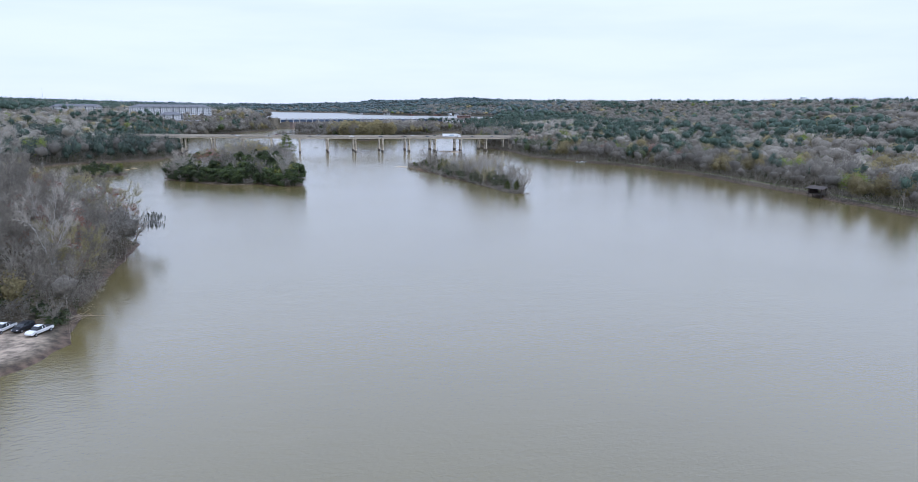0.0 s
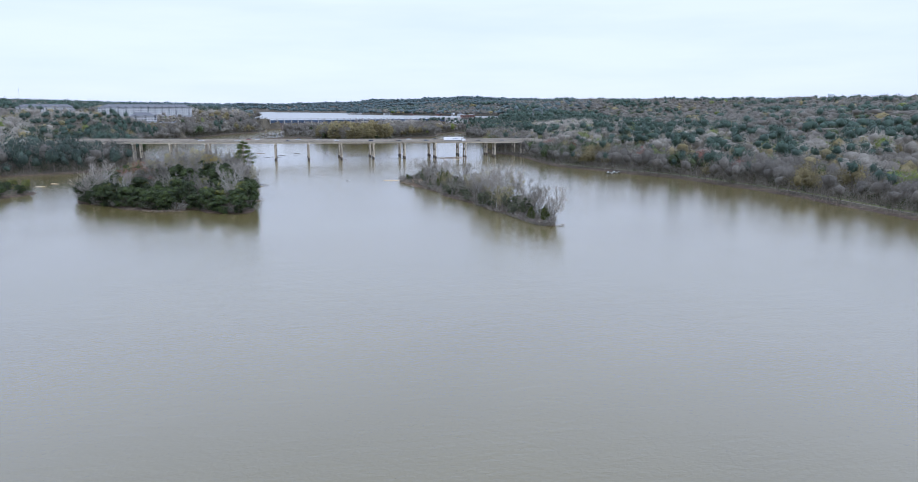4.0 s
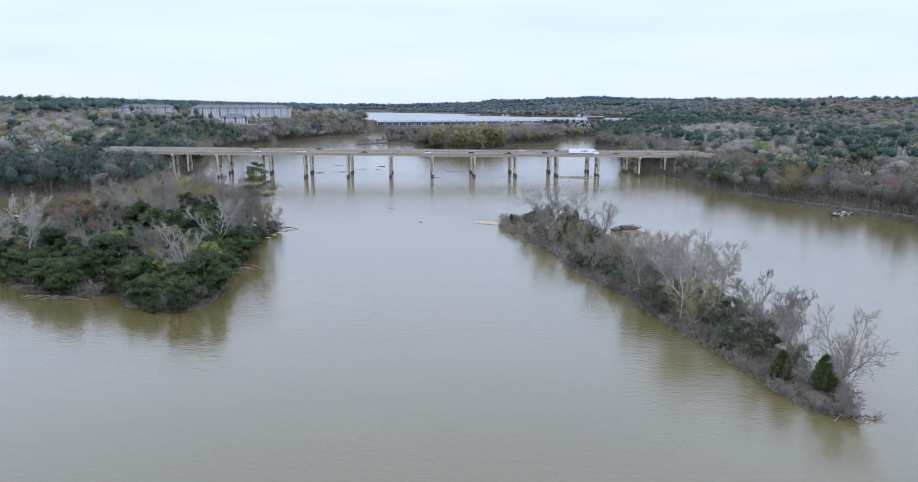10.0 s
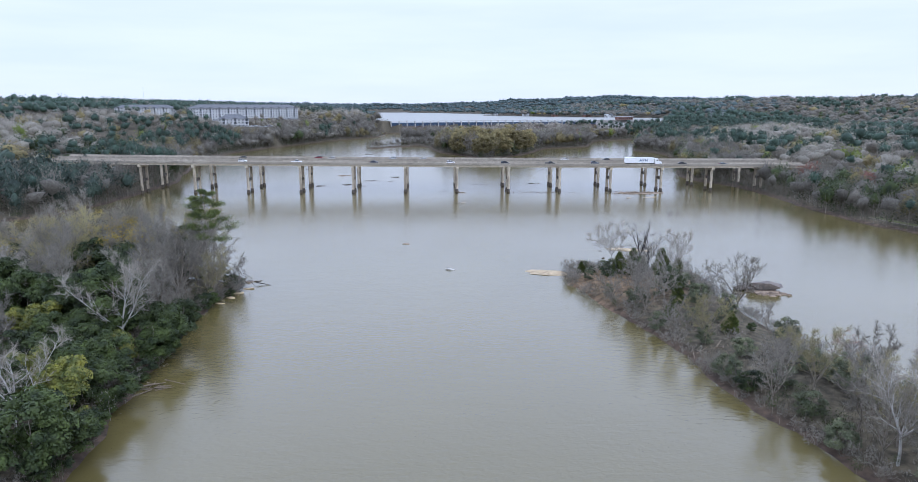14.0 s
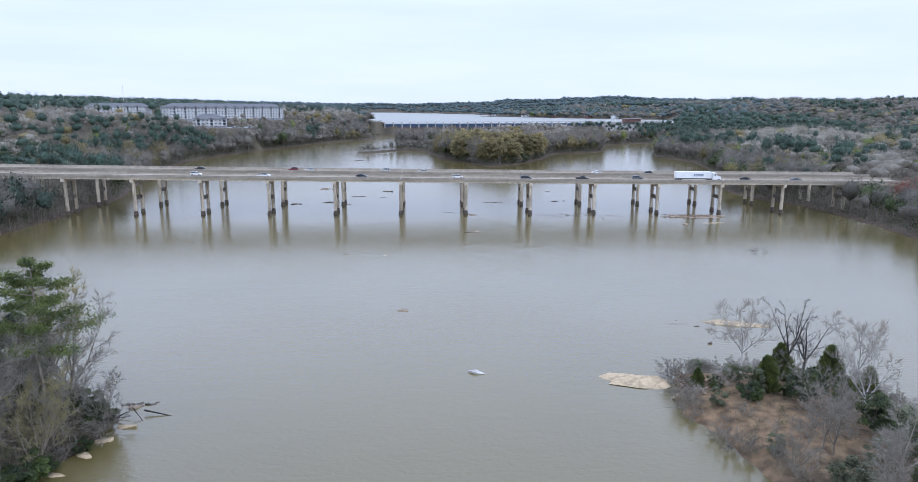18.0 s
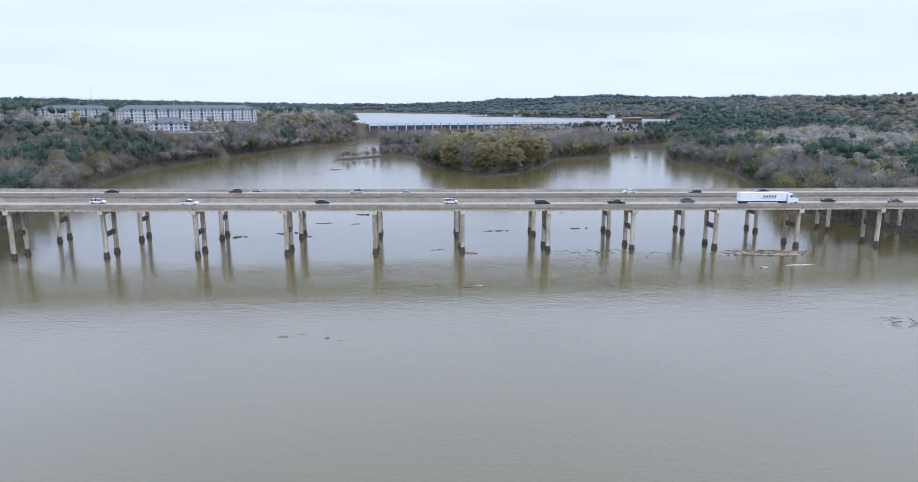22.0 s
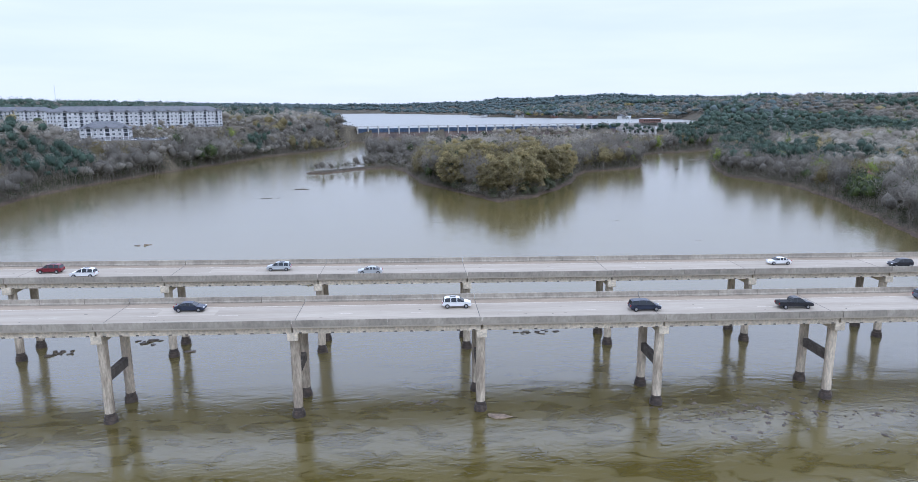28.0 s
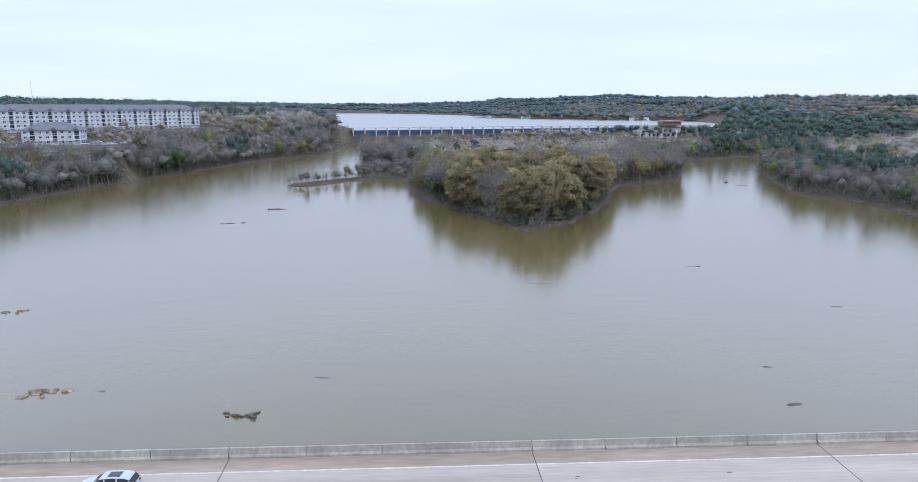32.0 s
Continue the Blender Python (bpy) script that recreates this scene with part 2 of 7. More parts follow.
def ground_material():
    """Leaf litter and dry grass, with mud at the waterline and a patch of trodden sand."""
    m = mat("leaf_litter_ground", (0.125, 0.103, 0.064), (0.066, 0.055, 0.035), 0.045, 0.95, bump=0.3, fine=0.9)
    n, l = m.node_tree.nodes, m.node_tree.links
    b = n["Principled BSDF"]
    old = b.inputs["Base Color"].links[0].from_socket
    geo = n.new("ShaderNodeNewGeometry")
    sep = n.new("ShaderNodeSeparateXYZ")
    l.new(geo.outputs["Position"], sep.inputs["Vector"])
    mud = n.new("ShaderNodeMapRange")
    mud.inputs["From Min"].default_value, mud.inputs["From Max"].default_value = 1.1, 0.3
    l.new(sep.outputs["Z"], mud.inputs["Value"])
    mx = n.new("ShaderNodeMix")
    mx.data_type = "RGBA"
    mx.inputs["B"].default_value = (0.095, 0.066, 0.044, 1)
    l.new(mud.outputs["Result"], mx.inputs["Factor"])
    l.new(old, mx.inputs["A"])
    ds = n.new("ShaderNodeVectorMath")
    ds.operation = "DISTANCE"
    ds.inputs[1].default_value = (-127, -574, 0.9)
    l.new(geo.outputs["Position"], ds.inputs[0])
    sm = n.new("ShaderNodeMapRange")
    sm.inputs["From Min"].default_value, sm.inputs["From Max"].default_value = 13.0, 9.0
    l.new(ds.outputs["Value"], sm.inputs["Value"])
    mx2 = n.new("ShaderNodeMix")
    mx2.data_type = "RGBA"
    mx2.inputs["B"].default_value = (0.28, 0.225, 0.165, 1)
    l.new(sm.outputs["Result"], mx2.inputs["Factor"])
    l.new(mx.outputs["Result"], mx2.inputs["A"])
    ds2 = n.new("ShaderNodeVectorMath")
    ds2.operation = "DISTANCE"
    ds2.inputs[1].default_value = (37, -194, 1.0)
    l.new(geo.outputs["Position"], ds2.inputs[0])
    sm2 = n.new("ShaderNodeMapRange")
    sm2.inputs["From Min"].default_value, sm2.inputs["From Max"].default_value = 34.0, 16.0
    sm2.inputs["To Max"].default_value = 0.85
    l.new(ds2.outputs["Value"], sm2.inputs["Value"])
    mx3 = n.new("ShaderNodeMix")  # bare reddish soil at the narrow island's tip
    mx3.data_type = "RGBA"
    mx3.inputs["B"].default_value = (0.205, 0.135, 0.072, 1)
    l.new(sm2.outputs["Result"], mx3.inputs["Factor"])
    l.new(mx2.outputs["Result"], mx3.inputs["A"])
    grit = n.new("ShaderNodeTexNoise")
    grit.inputs["Scale"].default_value, grit.inputs["Detail"].default_value = 0.6, 8.0
    l.new(geo.outputs["Position"], grit.inputs["Vector"])
    gr = n.new("ShaderNodeMapRange")
    gr.inputs["From Min"].default_value, gr.inputs["From Max"].default_value = 0.35, 0.65
    gr.inputs["To Min"].default_value, gr.inputs["To Max"].default_value = 0.45, 1.35
    l.new(grit.outputs["Fac"], gr.inputs["Value"])
    vm3 = n.new("ShaderNodeVectorMath")
    vm3.operation = "SCALE"
    l.new(mx3.outputs["Result"], vm3.inputs[0])
    l.new(gr.outputs["Result"], vm3.inputs["Scale"])
    l.new(vm3.outputs["Vector"], b.inputs["Base Color"])
    return m


M["ground"] = ground_material()


def water_material(name, base, second, rough, ripple, shoal=False):
    m = mat(name, base, second, 0.03, rough, ior=1.68, spread=(0.2, 0.8))
    n, l = m.node_tree.nodes, m.node_tree.links
    b = n["Principled BSDF"]
    tc = n.new("ShaderNodeTexCoord")
    heights = []
    for scale, detail, squash in ((0.9, 4.0, 1.5), (0.11, 5.0, 2.6)):
        mp = n.new("ShaderNodeMapping")
        mp.inputs["Scale"].default_value = (1.0, squash, 1.0)
        l.new(tc.outputs["Object"], mp.inputs["Vector"])
        a = n.new("ShaderNodeTexNoise")
        a.inputs["Scale"].default_value, a.inputs["Detail"].default_value = scale, detail
        a.inputs["Distortion"].default_value = 0.6
        l.new(mp.outputs["Vector"], a.inputs["Vector"])
        heights.append(a)
    c = n.new("ShaderNodeTexNoise")
    c.inputs["Scale"].default_value, c.inputs["Detail"].default_value = 0.022, 5.0
    l.new(tc.outputs["Object"], c.inputs["Vector"])
    patch = n.new("ShaderNodeMapRange")
    patch.inputs["From Min"].default_value, patch.inputs["From Max"].default_value = 0.38, 0.62
    patch.inputs["To Min"].default_value, patch.inputs["To Max"].default_value = 0.65 * ripple, 1.1 * ripple
    l.new(c.outputs["Fac"], patch.inputs["Value"])
    low = n.new("ShaderNodeBump")
    low.inputs["Distance"].default_value, low.inputs["Strength"].default_value = 0.5, 0.26 * ripple
    l.new(heights[1].outputs["Fac"], low.inputs["Height"])
    bp = n.new("ShaderNodeBump")
    bp.inputs["Distance"].default_value = 0.13
    l.new(patch.outputs["Result"], bp.inputs["Strength"])
    l.new(heights[0].outputs["Fac"], bp.inputs["Height"])
    l.new(low.outputs["Normal"], bp.inputs["Normal"])
    l.new(bp.outputs["Normal"], b.inputs["Normal"])
    if shoal:  # weedy rock shelves close under the surface, beside the bridge
        old = b.inputs["Base Color"].links[0].from_socket
        sep = n.new("ShaderNodeSeparateXYZ")
        l.new(tc.outputs["Object"], sep.inputs["Vector"])
        wind = n.new("ShaderNodeMapRange")  # the reach above the bridges lies calmer
        wind.inputs["From Min"].default_value, wind.inputs["From Max"].default_value = -90.0, 60.0
        wind.inputs["To Min"].default_value, wind.inputs["To Max"].default_value = 1.0, 0.28
        l.new(sep.outputs["Y"], wind.inputs["Value"])
        gust = n.new("ShaderNodeMath")
        gust.operation = "MULTIPLY"
        l.new(patch.outputs["Result"], gust.inputs[0])
        l.new(wind.outputs["Result"], gust.inputs[1])
        l.new(gust.outputs["Value"], bp.inputs["Strength"])
        edges = []
        rag = n.new("ShaderNodeTexNoise")
        rag.inputs["Scale"].default_value, rag.inputs["Detail"].default_value = 0.028, 4.0
        l.new(tc.outputs["Object"], rag.inputs["Vector"])
        shift = n.new("ShaderNodeMath")
        shift.operation = "MULTIPLY_ADD"
        shift.inputs[1].default_value = 90.0
        l.new(rag.outputs["Fac"], shift.inputs[0])
        l.new(sep.outputs["Y"], shift.inputs[2])
        for lo_, hi_ in ((-18, 24), (66, 44)):
            e = n.new("ShaderNodeMapRange")
            e.inputs["From Min"].default_value, e.inputs["From Max"].default_value = lo_, hi_
            l.new(shift.outputs["Value"], e.inputs["Value"])
            edges.append(e)
        mp2 = n.new("ShaderNodeMapping")
        mp2.inputs["Scale"].default_value = (0.45, 1.0, 1.0)
        l.new(tc.outputs["Object"], mp2.inputs["Vector"])
        w = n.new("ShaderNodeTexNoise")
        w.inputs["Scale"].default_value, w.inputs["Detail"].default_value, w.inputs["Distortion"].default_value = 0.32, 9.0, 0.8
        l.new(mp2.outputs["Vector"], w.inputs["Vector"])
        k = n.new("ShaderNodeMapRange")
        k.inputs["From Min"].default_value, k.inputs["From Max"].default_value = 0.49, 0.57
        l.new(w.outputs["Fac"], k.inputs["Value"])
        out = k.outputs["Result"]
        for e in edges:
            q = n.new("ShaderNodeMath")
            q.operation = "MULTIPLY"
            l.new(out, q.inputs[0])
            l.new(e.outputs["Result"], q.inputs[1])
            out = q.outputs["Value"]
        mx = n.new("ShaderNodeMix")
        mx.data_type = "RGBA"
        mx.inputs["B"].default_value = (0.075, 0.058, 0.010, 1)
        l.new(out, mx.inputs["Factor"])
        l.new(old, mx.inputs["A"])
        l.new(mx.outputs["Result"], b.inputs["Base Color"])
    return m


M["water"] = water_material("muddy_river_water", (0.124, 0.101, 0.036), (0.110, 0.090, 0.032), 0.14, 0.48, True)
M["lake"] = water_material("pale_lake_water", (0.16, 0.16, 0.13), (0.14, 0.14, 0.11), 0.3, 1.0)


# ---- mesh helpers ----
def mesh_np(name, V, F):
    """A mesh from arrays of places and of equal-sided faces."""
    V, F = np.asarray(V, np.float32), np.asarray(F, np.int32)
    me = bpy.data.meshes.new(name)
    me.vertices.add(len(V))
    me.vertices.foreach_set("co", V.ravel())
    me.loops.add(F.size)
    me.loops.foreach_set("vertex_index", F.ravel())
    me.polygons.add(len(F))
    me.polygons.foreach_set("loop_start", np.arange(0, F.size, F.shape[1], dtype=np.int32))
    me.update(calc_edges=True)
    return me


def obj(name, me, material, parent=None, label="", smooth=False):
    if not me.materials:
        me.materials.append(material)
    if smooth:
        me.polygons.foreach_set("use_smooth", np.ones(len(me.polygons), bool))
    ob = new(name, me)
    if parent:
        ob.parent = parent
    if label:
        tagged(ob, label)
    return ob


def part(name, bm, material, parent, label=""):
    me = bpy.data.meshes.new(name)
    bm.to_mesh(me)
    bm.free()
    return obj(name, me, material, parent, label)


def thing(name, label, category, m=None, group="", kind=""):
    e = new(name)
    e.empty_display_size = 0.3
    if m is not None:
        e.matrix_world = m
    return tagged(e, label, category, group, kind)


def box(bm, x0, y0, z0, x1, y1, z1, bevel=0.0):
    r = bmesh.ops.create_cube(bm, size=1.0, matrix=Matrix.Translation(((x0 + x1) / 2, (y0 + y1) / 2, (z0 + z1) / 2)) @ Matrix.Diagonal((x1 - x0, y1 - y0, z1 - z0, 1)))
    if bevel:
        es = {e for v in r["verts"] for e in v.link_edges}
        bmesh.ops.bevel(bm, geom=list(es), offset=bevel, segments=1, affect="EDGES")
    return r["verts"]


def boxes(*bs, bevel=0.0):
    bm = bmesh.new()
    for b in bs:
        box(bm, *b, bevel=bevel)
    return bm


def cyl(bm, x, y, z0, z1, r0, r1=None, n=14):
    bmesh.ops.create_cone(bm, cap_ends=True, segments=n, radius1=r0, radius2=r0 if r1 is None else r1, depth=z1 - z0, matrix=Matrix.Translation((x, y, (z0 + z1) / 2)))


def prism(bm, outline, axis, a, b):
    """A closed outline pushed along an axis from a to b. Outline points are the other two coordinates in order."""
    def place(p, c):
        return (c, *p) if axis == "x" else (p[0], c, p[1]) if axis == "y" else (*p, c)
    va = [bm.verts.new(place(p, a)) for p in outline]
    vb = [bm.verts.new(place(p, b)) for p in outline]
    bm.faces.new(va), bm.faces.new(vb[::-1])
    for i in range(len(va)):
        j = (i + 1) % len(va)
        bm.faces.new((va[i], vb[i], vb[j], va[j]))
    bmesh.ops.recalc_face_normals(bm, faces=bm.faces)


def tubes(P0, P1, R0, R1, n=3):
    """Open tapered tubes between pairs of places."""
    P0, P1 = np.asarray(P0, float), np.asarray(P1, float)
    d = P1 - P0
    d /= np.linalg.norm(d, axis=1, keepdims=True) + 1e-9
    ref = np.where(np.abs(d[:, 2:3]) < 0.9, [[0, 0, 1.0]], [[1.0, 0, 0]])
    a = np.cross(d, ref)
    a /= np.linalg.norm(a, axis=1, keepdims=True)
    b = np.cross(d, a)
    th = np.arange(n) * 2 * np.pi / n
    ring = a[:, None] * np.cos(th)[None, :, None] + b[:, None] * np.sin(th)[None, :, None]
    V = np.concatenate([P0[:, None] + ring * np.asarray(R0)[:, None, None], P1[:, None] + ring * np.asarray(R1)[:, None, None]], 1)
    i = np.arange(n)
    j = (i + 1) % n
    T = np.concatenate([np.stack([i, j, j + n], 1), np.stack([i, j + n, i + n], 1)])
    F = (T[None] + (np.arange(len(P0)) * 2 * n)[:, None, None]).reshape(-1, 3)
    return V.reshape(-1, 3), F


def merge(*parts):
    V, F, k = [], [], 0
    for v, f in parts:
        V.append(v), F.append(f + k)
        k += len(v)
    return np.concatenate(V), np.concatenate(F)


def blades(rng, P, D, length, width, face=None):
    """One thin triangle per place, pointing along D and lying about square to face."""
    D = D / (np.linalg.norm(D, axis=1, keepdims=True) + 1e-9)
    side = np.cross(D, rng.normal(size=D.shape) if face is None else face + rng.normal(0, 0.25, D.shape))
    side /= np.linalg.norm(side, axis=1, keepdims=True) + 1e-9
    w, ln = np.broadcast_to(width, len(P))[:, None], np.broadcast_to(length, len(P))[:, None]
    V = np.stack([P - side * w / 2, P + side * w / 2, P + D * ln], 1).reshape(-1, 3)
    return V, np.arange(len(V)).reshape(-1, 3)


def leaves(rng, P, N, size, stray=0.55):
    """One four-sided leaf cluster per place, facing about N, as two triangles."""
    N = N + rng.normal(size=N.shape) * stray
    N /= np.linalg.norm(N, axis=1, keepdims=True) + 1e-9
    a = np.cross(N, rng.normal(size=N.shape))
    a /= np.linalg.norm(a, axis=1, keepdims=True) + 1e-9
    b = np.cross(N, a)
    s = (np.broadcast_to(size, len(P)) * rng.uniform(0.6, 1.3, len(P)))[:, None]
    V = np.stack([P - a * s, P - b * s * 0.6, P + a * s, P + b * s * 0.6], 1).reshape(-1, 3)
    k = (np.arange(len(P)) * 4)[:, None]
    return V, np.concatenate([k + [[0, 1, 2]], k + [[0, 2, 3]]])


def limbs(rng, h, spread, count, sub, low=0.25, lean=0.0, up=0.55, r=None, bend=0.12):
    """A trunk with limbs and side branches: tubes, and the places and ways where twigs sit."""
    r = r or h * 0.016
    k = 6
    t = np.linspace(0, 1, k + 1)
    off = np.cumsum(rng.normal(0, bend * h / k, (k + 1, 2)), 0) * t[:, None]
    tr = np.c_[off[:, 0] + lean * h * t**1.4, off[:, 1], h * 0.86 * t]
    rad = r * (1 - 0.8 * t) + 0.015
    A, B, RA, RB = list(tr[:-1]), list(tr[1:]), list(rad[:-1]), list(rad[1:])
    tips = []
    for i in range(count):
        f = low + (0.97 - low) * (i + rng.uniform(0, 1)) / count
        base = np.array([np.interp(f, t, tr[:, c]) for c in range(3)])
        az = i * 2.4 + rng.uniform(-0.5, 0.5)
        L = spread * (1.15 - 0.75 * (f - low) / (1 - low)) * rng.uniform(0.75, 1.2)
        d = np.array([np.cos(az), np.sin(az), up + 0.5 * f + rng.normal(0, 0.12)])
        d /= np.linalg.norm(d)
        p, rr = base, r * 0.45 * (1.1 - 0.6 * f)
        for s in range(3):
            d2 = d + np.array([*rng.normal(0, 0.2, 2), 0.13])
            d2 /= np.linalg.norm(d2)
            q = p + d2 * L / 3
            A.append(p), B.append(q), RA.append(rr), RB.append(rr * 0.62)
            for _ in range(sub):
                bd = d2 + rng.normal(0, 0.6, 3) + [0, 0, 0.25]
                bd /= np.linalg.norm(bd)
                bp = p + (q - p) * rng.uniform(0.2, 1)
                bl = L * rng.uniform(0.16, 0.36)
                bq = bp + bd * bl
                A.append(bp), B.append(bq), RA.append(rr * 0.42 + 0.01), RB.append(0.012)
                tips.append((bp + (bq - bp) * 0.35, bq, bd))
            p, d, rr = q, d2, rr * 0.62
        tips.append((p - d * L / 6, p, d))
    return (np.array(A), np.array(B), np.array(RA), np.array(RB)), tips


def bare_tree(seed, h, spread, leaders=4, sides=2, twigs=7, width=0.034, low=0.2, lean=0.0, n=4, open_=0.62, r=None, droop=0.0):
    """A leafless tree: a trunk that forks into leaders, these into branches, these into sprays of fine twigs."""
    rng = np.random.default_rng(seed)
    r = r or h * 0.017
    A, B, RA, RB, TP, TD = [], [], [], [], [], []

    def unit(v):
        return v / (np.linalg.norm(v) + 1e-9)

    def grow(p, d, L, ra, rb, pieces, wander, lift):
        """One bent limb; gives its joints and the way it goes at each."""
        out = []
        for k in range(pieces):
            d = unit(d + rng.normal(0, wander, 3) + [0, 0, lift])
            q = p + d * L / pieces
            A.append(p), B.append(q)
            RA.append(ra + (rb - ra) * k / pieces), RB.append(ra + (rb - ra) * (k + 1) / pieces)
            out.append((q, d))
            p = q
        return out

    def off(d, angle):
        """A way that leaves d by an angle, to a side taken by chance."""
        side = unit(np.cross(d, rng.normal(size=3)))
        return d * np.cos(angle) + side * np.sin(angle)

    base = grow(np.zeros(3), np.array([lean, 0.0, 1.0]), h * low, r, r * 0.82, 2, 0.06, 0)
    p0, d0 = base[-1]
    for i in range(leaders):
        az = i * 6.283 / leaders + rng.uniform(-0.4, 0.4)
        tilt = open_ * (rng.uniform(0.75, 1.15) if i else 0.2)
        d = np.array([np.cos(az) * np.sin(tilt) + lean, np.sin(az) * np.sin(tilt), np.cos(tilt)])
        rise = h * (0.98 - low)
        L = min(rise / max(0.35, np.cos(tilt)), rise * 0.55 + spread * 0.75) * rng.uniform(0.85, 1.05)
        nodes = grow(p0, unit(d), L, r * (0.62 if i else 0.75), r * 0.1, 6, 0.11, 0.05)
        for k, (q, d1) in enumerate(nodes):
            f = (k + 1) / 6
            for _ in range(sides if k else 1):
                bl = spread * rng.uniform(0.34, 0.62) * (1.12 - 0.55 * f)
                for m, (q2, d2) in enumerate(grow(q, unit(off(d1, rng.uniform(0.55, 1.05)) + [0, 0, 0.1]), bl, r * 0.3 * (1.15 - 0.75 * f), 0.014, 3, 0.16, 0.09 - droop)):
                    for _ in range(2):
                        for q3, d3 in grow(q2, off(d2, rng.uniform(0.3, 0.9)), bl * rng.uniform(0.28, 0.5), 0.022, 0.010, 2, 0.2, 0.06 - droop):
                            TP.append(q3), TD.append(d3)
            TP.append(q), TD.append(d1)
    TP, TD = np.repeat(np.array(TP), twigs, 0), np.repeat(np.array(TD), twigs, 0)
    P = TP - TD * rng.uniform(0, 0.5, (len(TP), 1)) * spread * 0.1
    D = TD + rng.normal(0, 0.55, TD.shape) + [0, 0, 0.12 - droop]
    wood = tubes(np.array(A), np.array(B), np.array(RA), np.array(RB), n)
    return wood, blades(rng, P, D, rng.uniform(0.5, 1.3, len(P)) * spread * 0.17, width)


def leafy_tree(seed, h, spread, clumps=46, per=80, size=0.16, low=0.2, lean=0.0, flat=0.9, round_=1.0, puff=0.36, core=0.66):
    """A leafy crown: rounded clumps of small leaves on short branches, each round a dense heart of foliage."""
    rng = np.random.default_rng(seed)
    seg, _ = limbs(rng, h * 0.85, spread * 0.8, 7, 1, low, lean)
    wood = tubes(*seg, n=4)
    c = np.array([lean * h * 0.6, 0, h * (0.5 + low * 0.5)])
    u = rng.normal(size=(clumps, 3))
    u /= np.linalg.norm(u, axis=1, keepdims=True)
    rr = rng.uniform(0.55, 1.08, (clumps, 1)) ** 0.7 * (1.36 - puff)
    half = np.array([spread, spread * flat, h * (0.5 - low * 0.45)]) * round_
    cc = c + u * rr * half
    cs = rng.uniform(0.55, 1.15, clumps) * spread * puff
    v = rng.normal(size=(clumps, per, 3))
    v /= np.linalg.norm(v, axis=2, keepdims=True)
    v[:, :, 2] = np.abs(v[:, :, 2]) * 0.9 - 0.25
    P = (cc[:, None] + v * cs[:, None, None] * rng.uniform(0.72, 1.05, (clumps, per, 1))).reshape(-1, 3)
    N = (v * 0.7 + [0, 0, 0.6]).reshape(-1, 3)
    P[:, 2] = np.maximum(P[:, 2], 0.25)
    out = leaves(rng, P, N, size, 0.45)
    if core:
        hv, hf = ball(1)
        parts = []
        for k in range(clumps):
            parts.append((cc[k] + hv * rng.uniform(0.6, 1.05, (len(hv), 1)) * cs[k] * core * [1, 1, 0.72], hf))
        out = merge(out, *parts)
    return wood, out


def ball(sub):
    """The corners and faces of a rounded many-sided ball of radius one."""
    if sub not in BALLS:
        bm = bmesh.new()
        bmesh.ops.create_icosphere(bm, subdivisions=sub, radius=1.0)
        BALLS[sub] = np.array([v.co[:] for v in bm.verts]), np.array([[v.index for v in f.verts] for f in bm.faces])
        bm.free()
    return BALLS[sub]


BALLS = {}


def pine_tree(seed, h, spread, tiers=16, per=26, low=0.5, size=0.5, puff=0.17):
    rng = np.random.default_rng(seed)
    k = 6
    t = np.linspace(0, 1, k + 1)
    tr = np.c_[np.cumsum(rng.normal(0, 0.01 * h, (k + 1, 2)), 0), h * t]
    rad = h * 0.014 * (1 - 0.85 * t) + 0.02
    A, B, RA, RB = list(tr[:-1]), list(tr[1:]), list(rad[:-1]), list(rad[1:])
    P, D = [], []
    for i in range(tiers):
        f = low + (1 - low) * (i + rng.uniform(0, 1)) / tiers
        az = i * 2.4 + rng.uniform(-0.4, 0.4)
        L = spread * (1.15 - 0.85 * ((f - low) / (1 - low)) ** 1.5) * rng.uniform(0.6, 1.15)
        base = np.array([np.interp(f, t, tr[:, c]) for c in range(3)])
        tip = base + np.array([np.cos(az) * L, np.sin(az) * L, L * rng.uniform(0.05, 0.4)])
        A.append(base), B.append(tip), RA.append(0.06), RB.append(0.02)
        q = base + (tip - base) * rng.uniform(0.45, 1.05, (per, 1)) + rng.normal(0, puff * L + 0.15, (per, 3)) * [1, 1, 0.5]
        P.append(q)
        D.append(rng.normal(0, 1, (per, 3)) + [0, 0, 0.6])
    P, D = np.concatenate(P), np.concatenate(D)
    return tubes(np.array(A), np.array(B), np.array(RA), np.array(RB), 4), blades(rng, P, D, size * 1.7, size * 0.8)


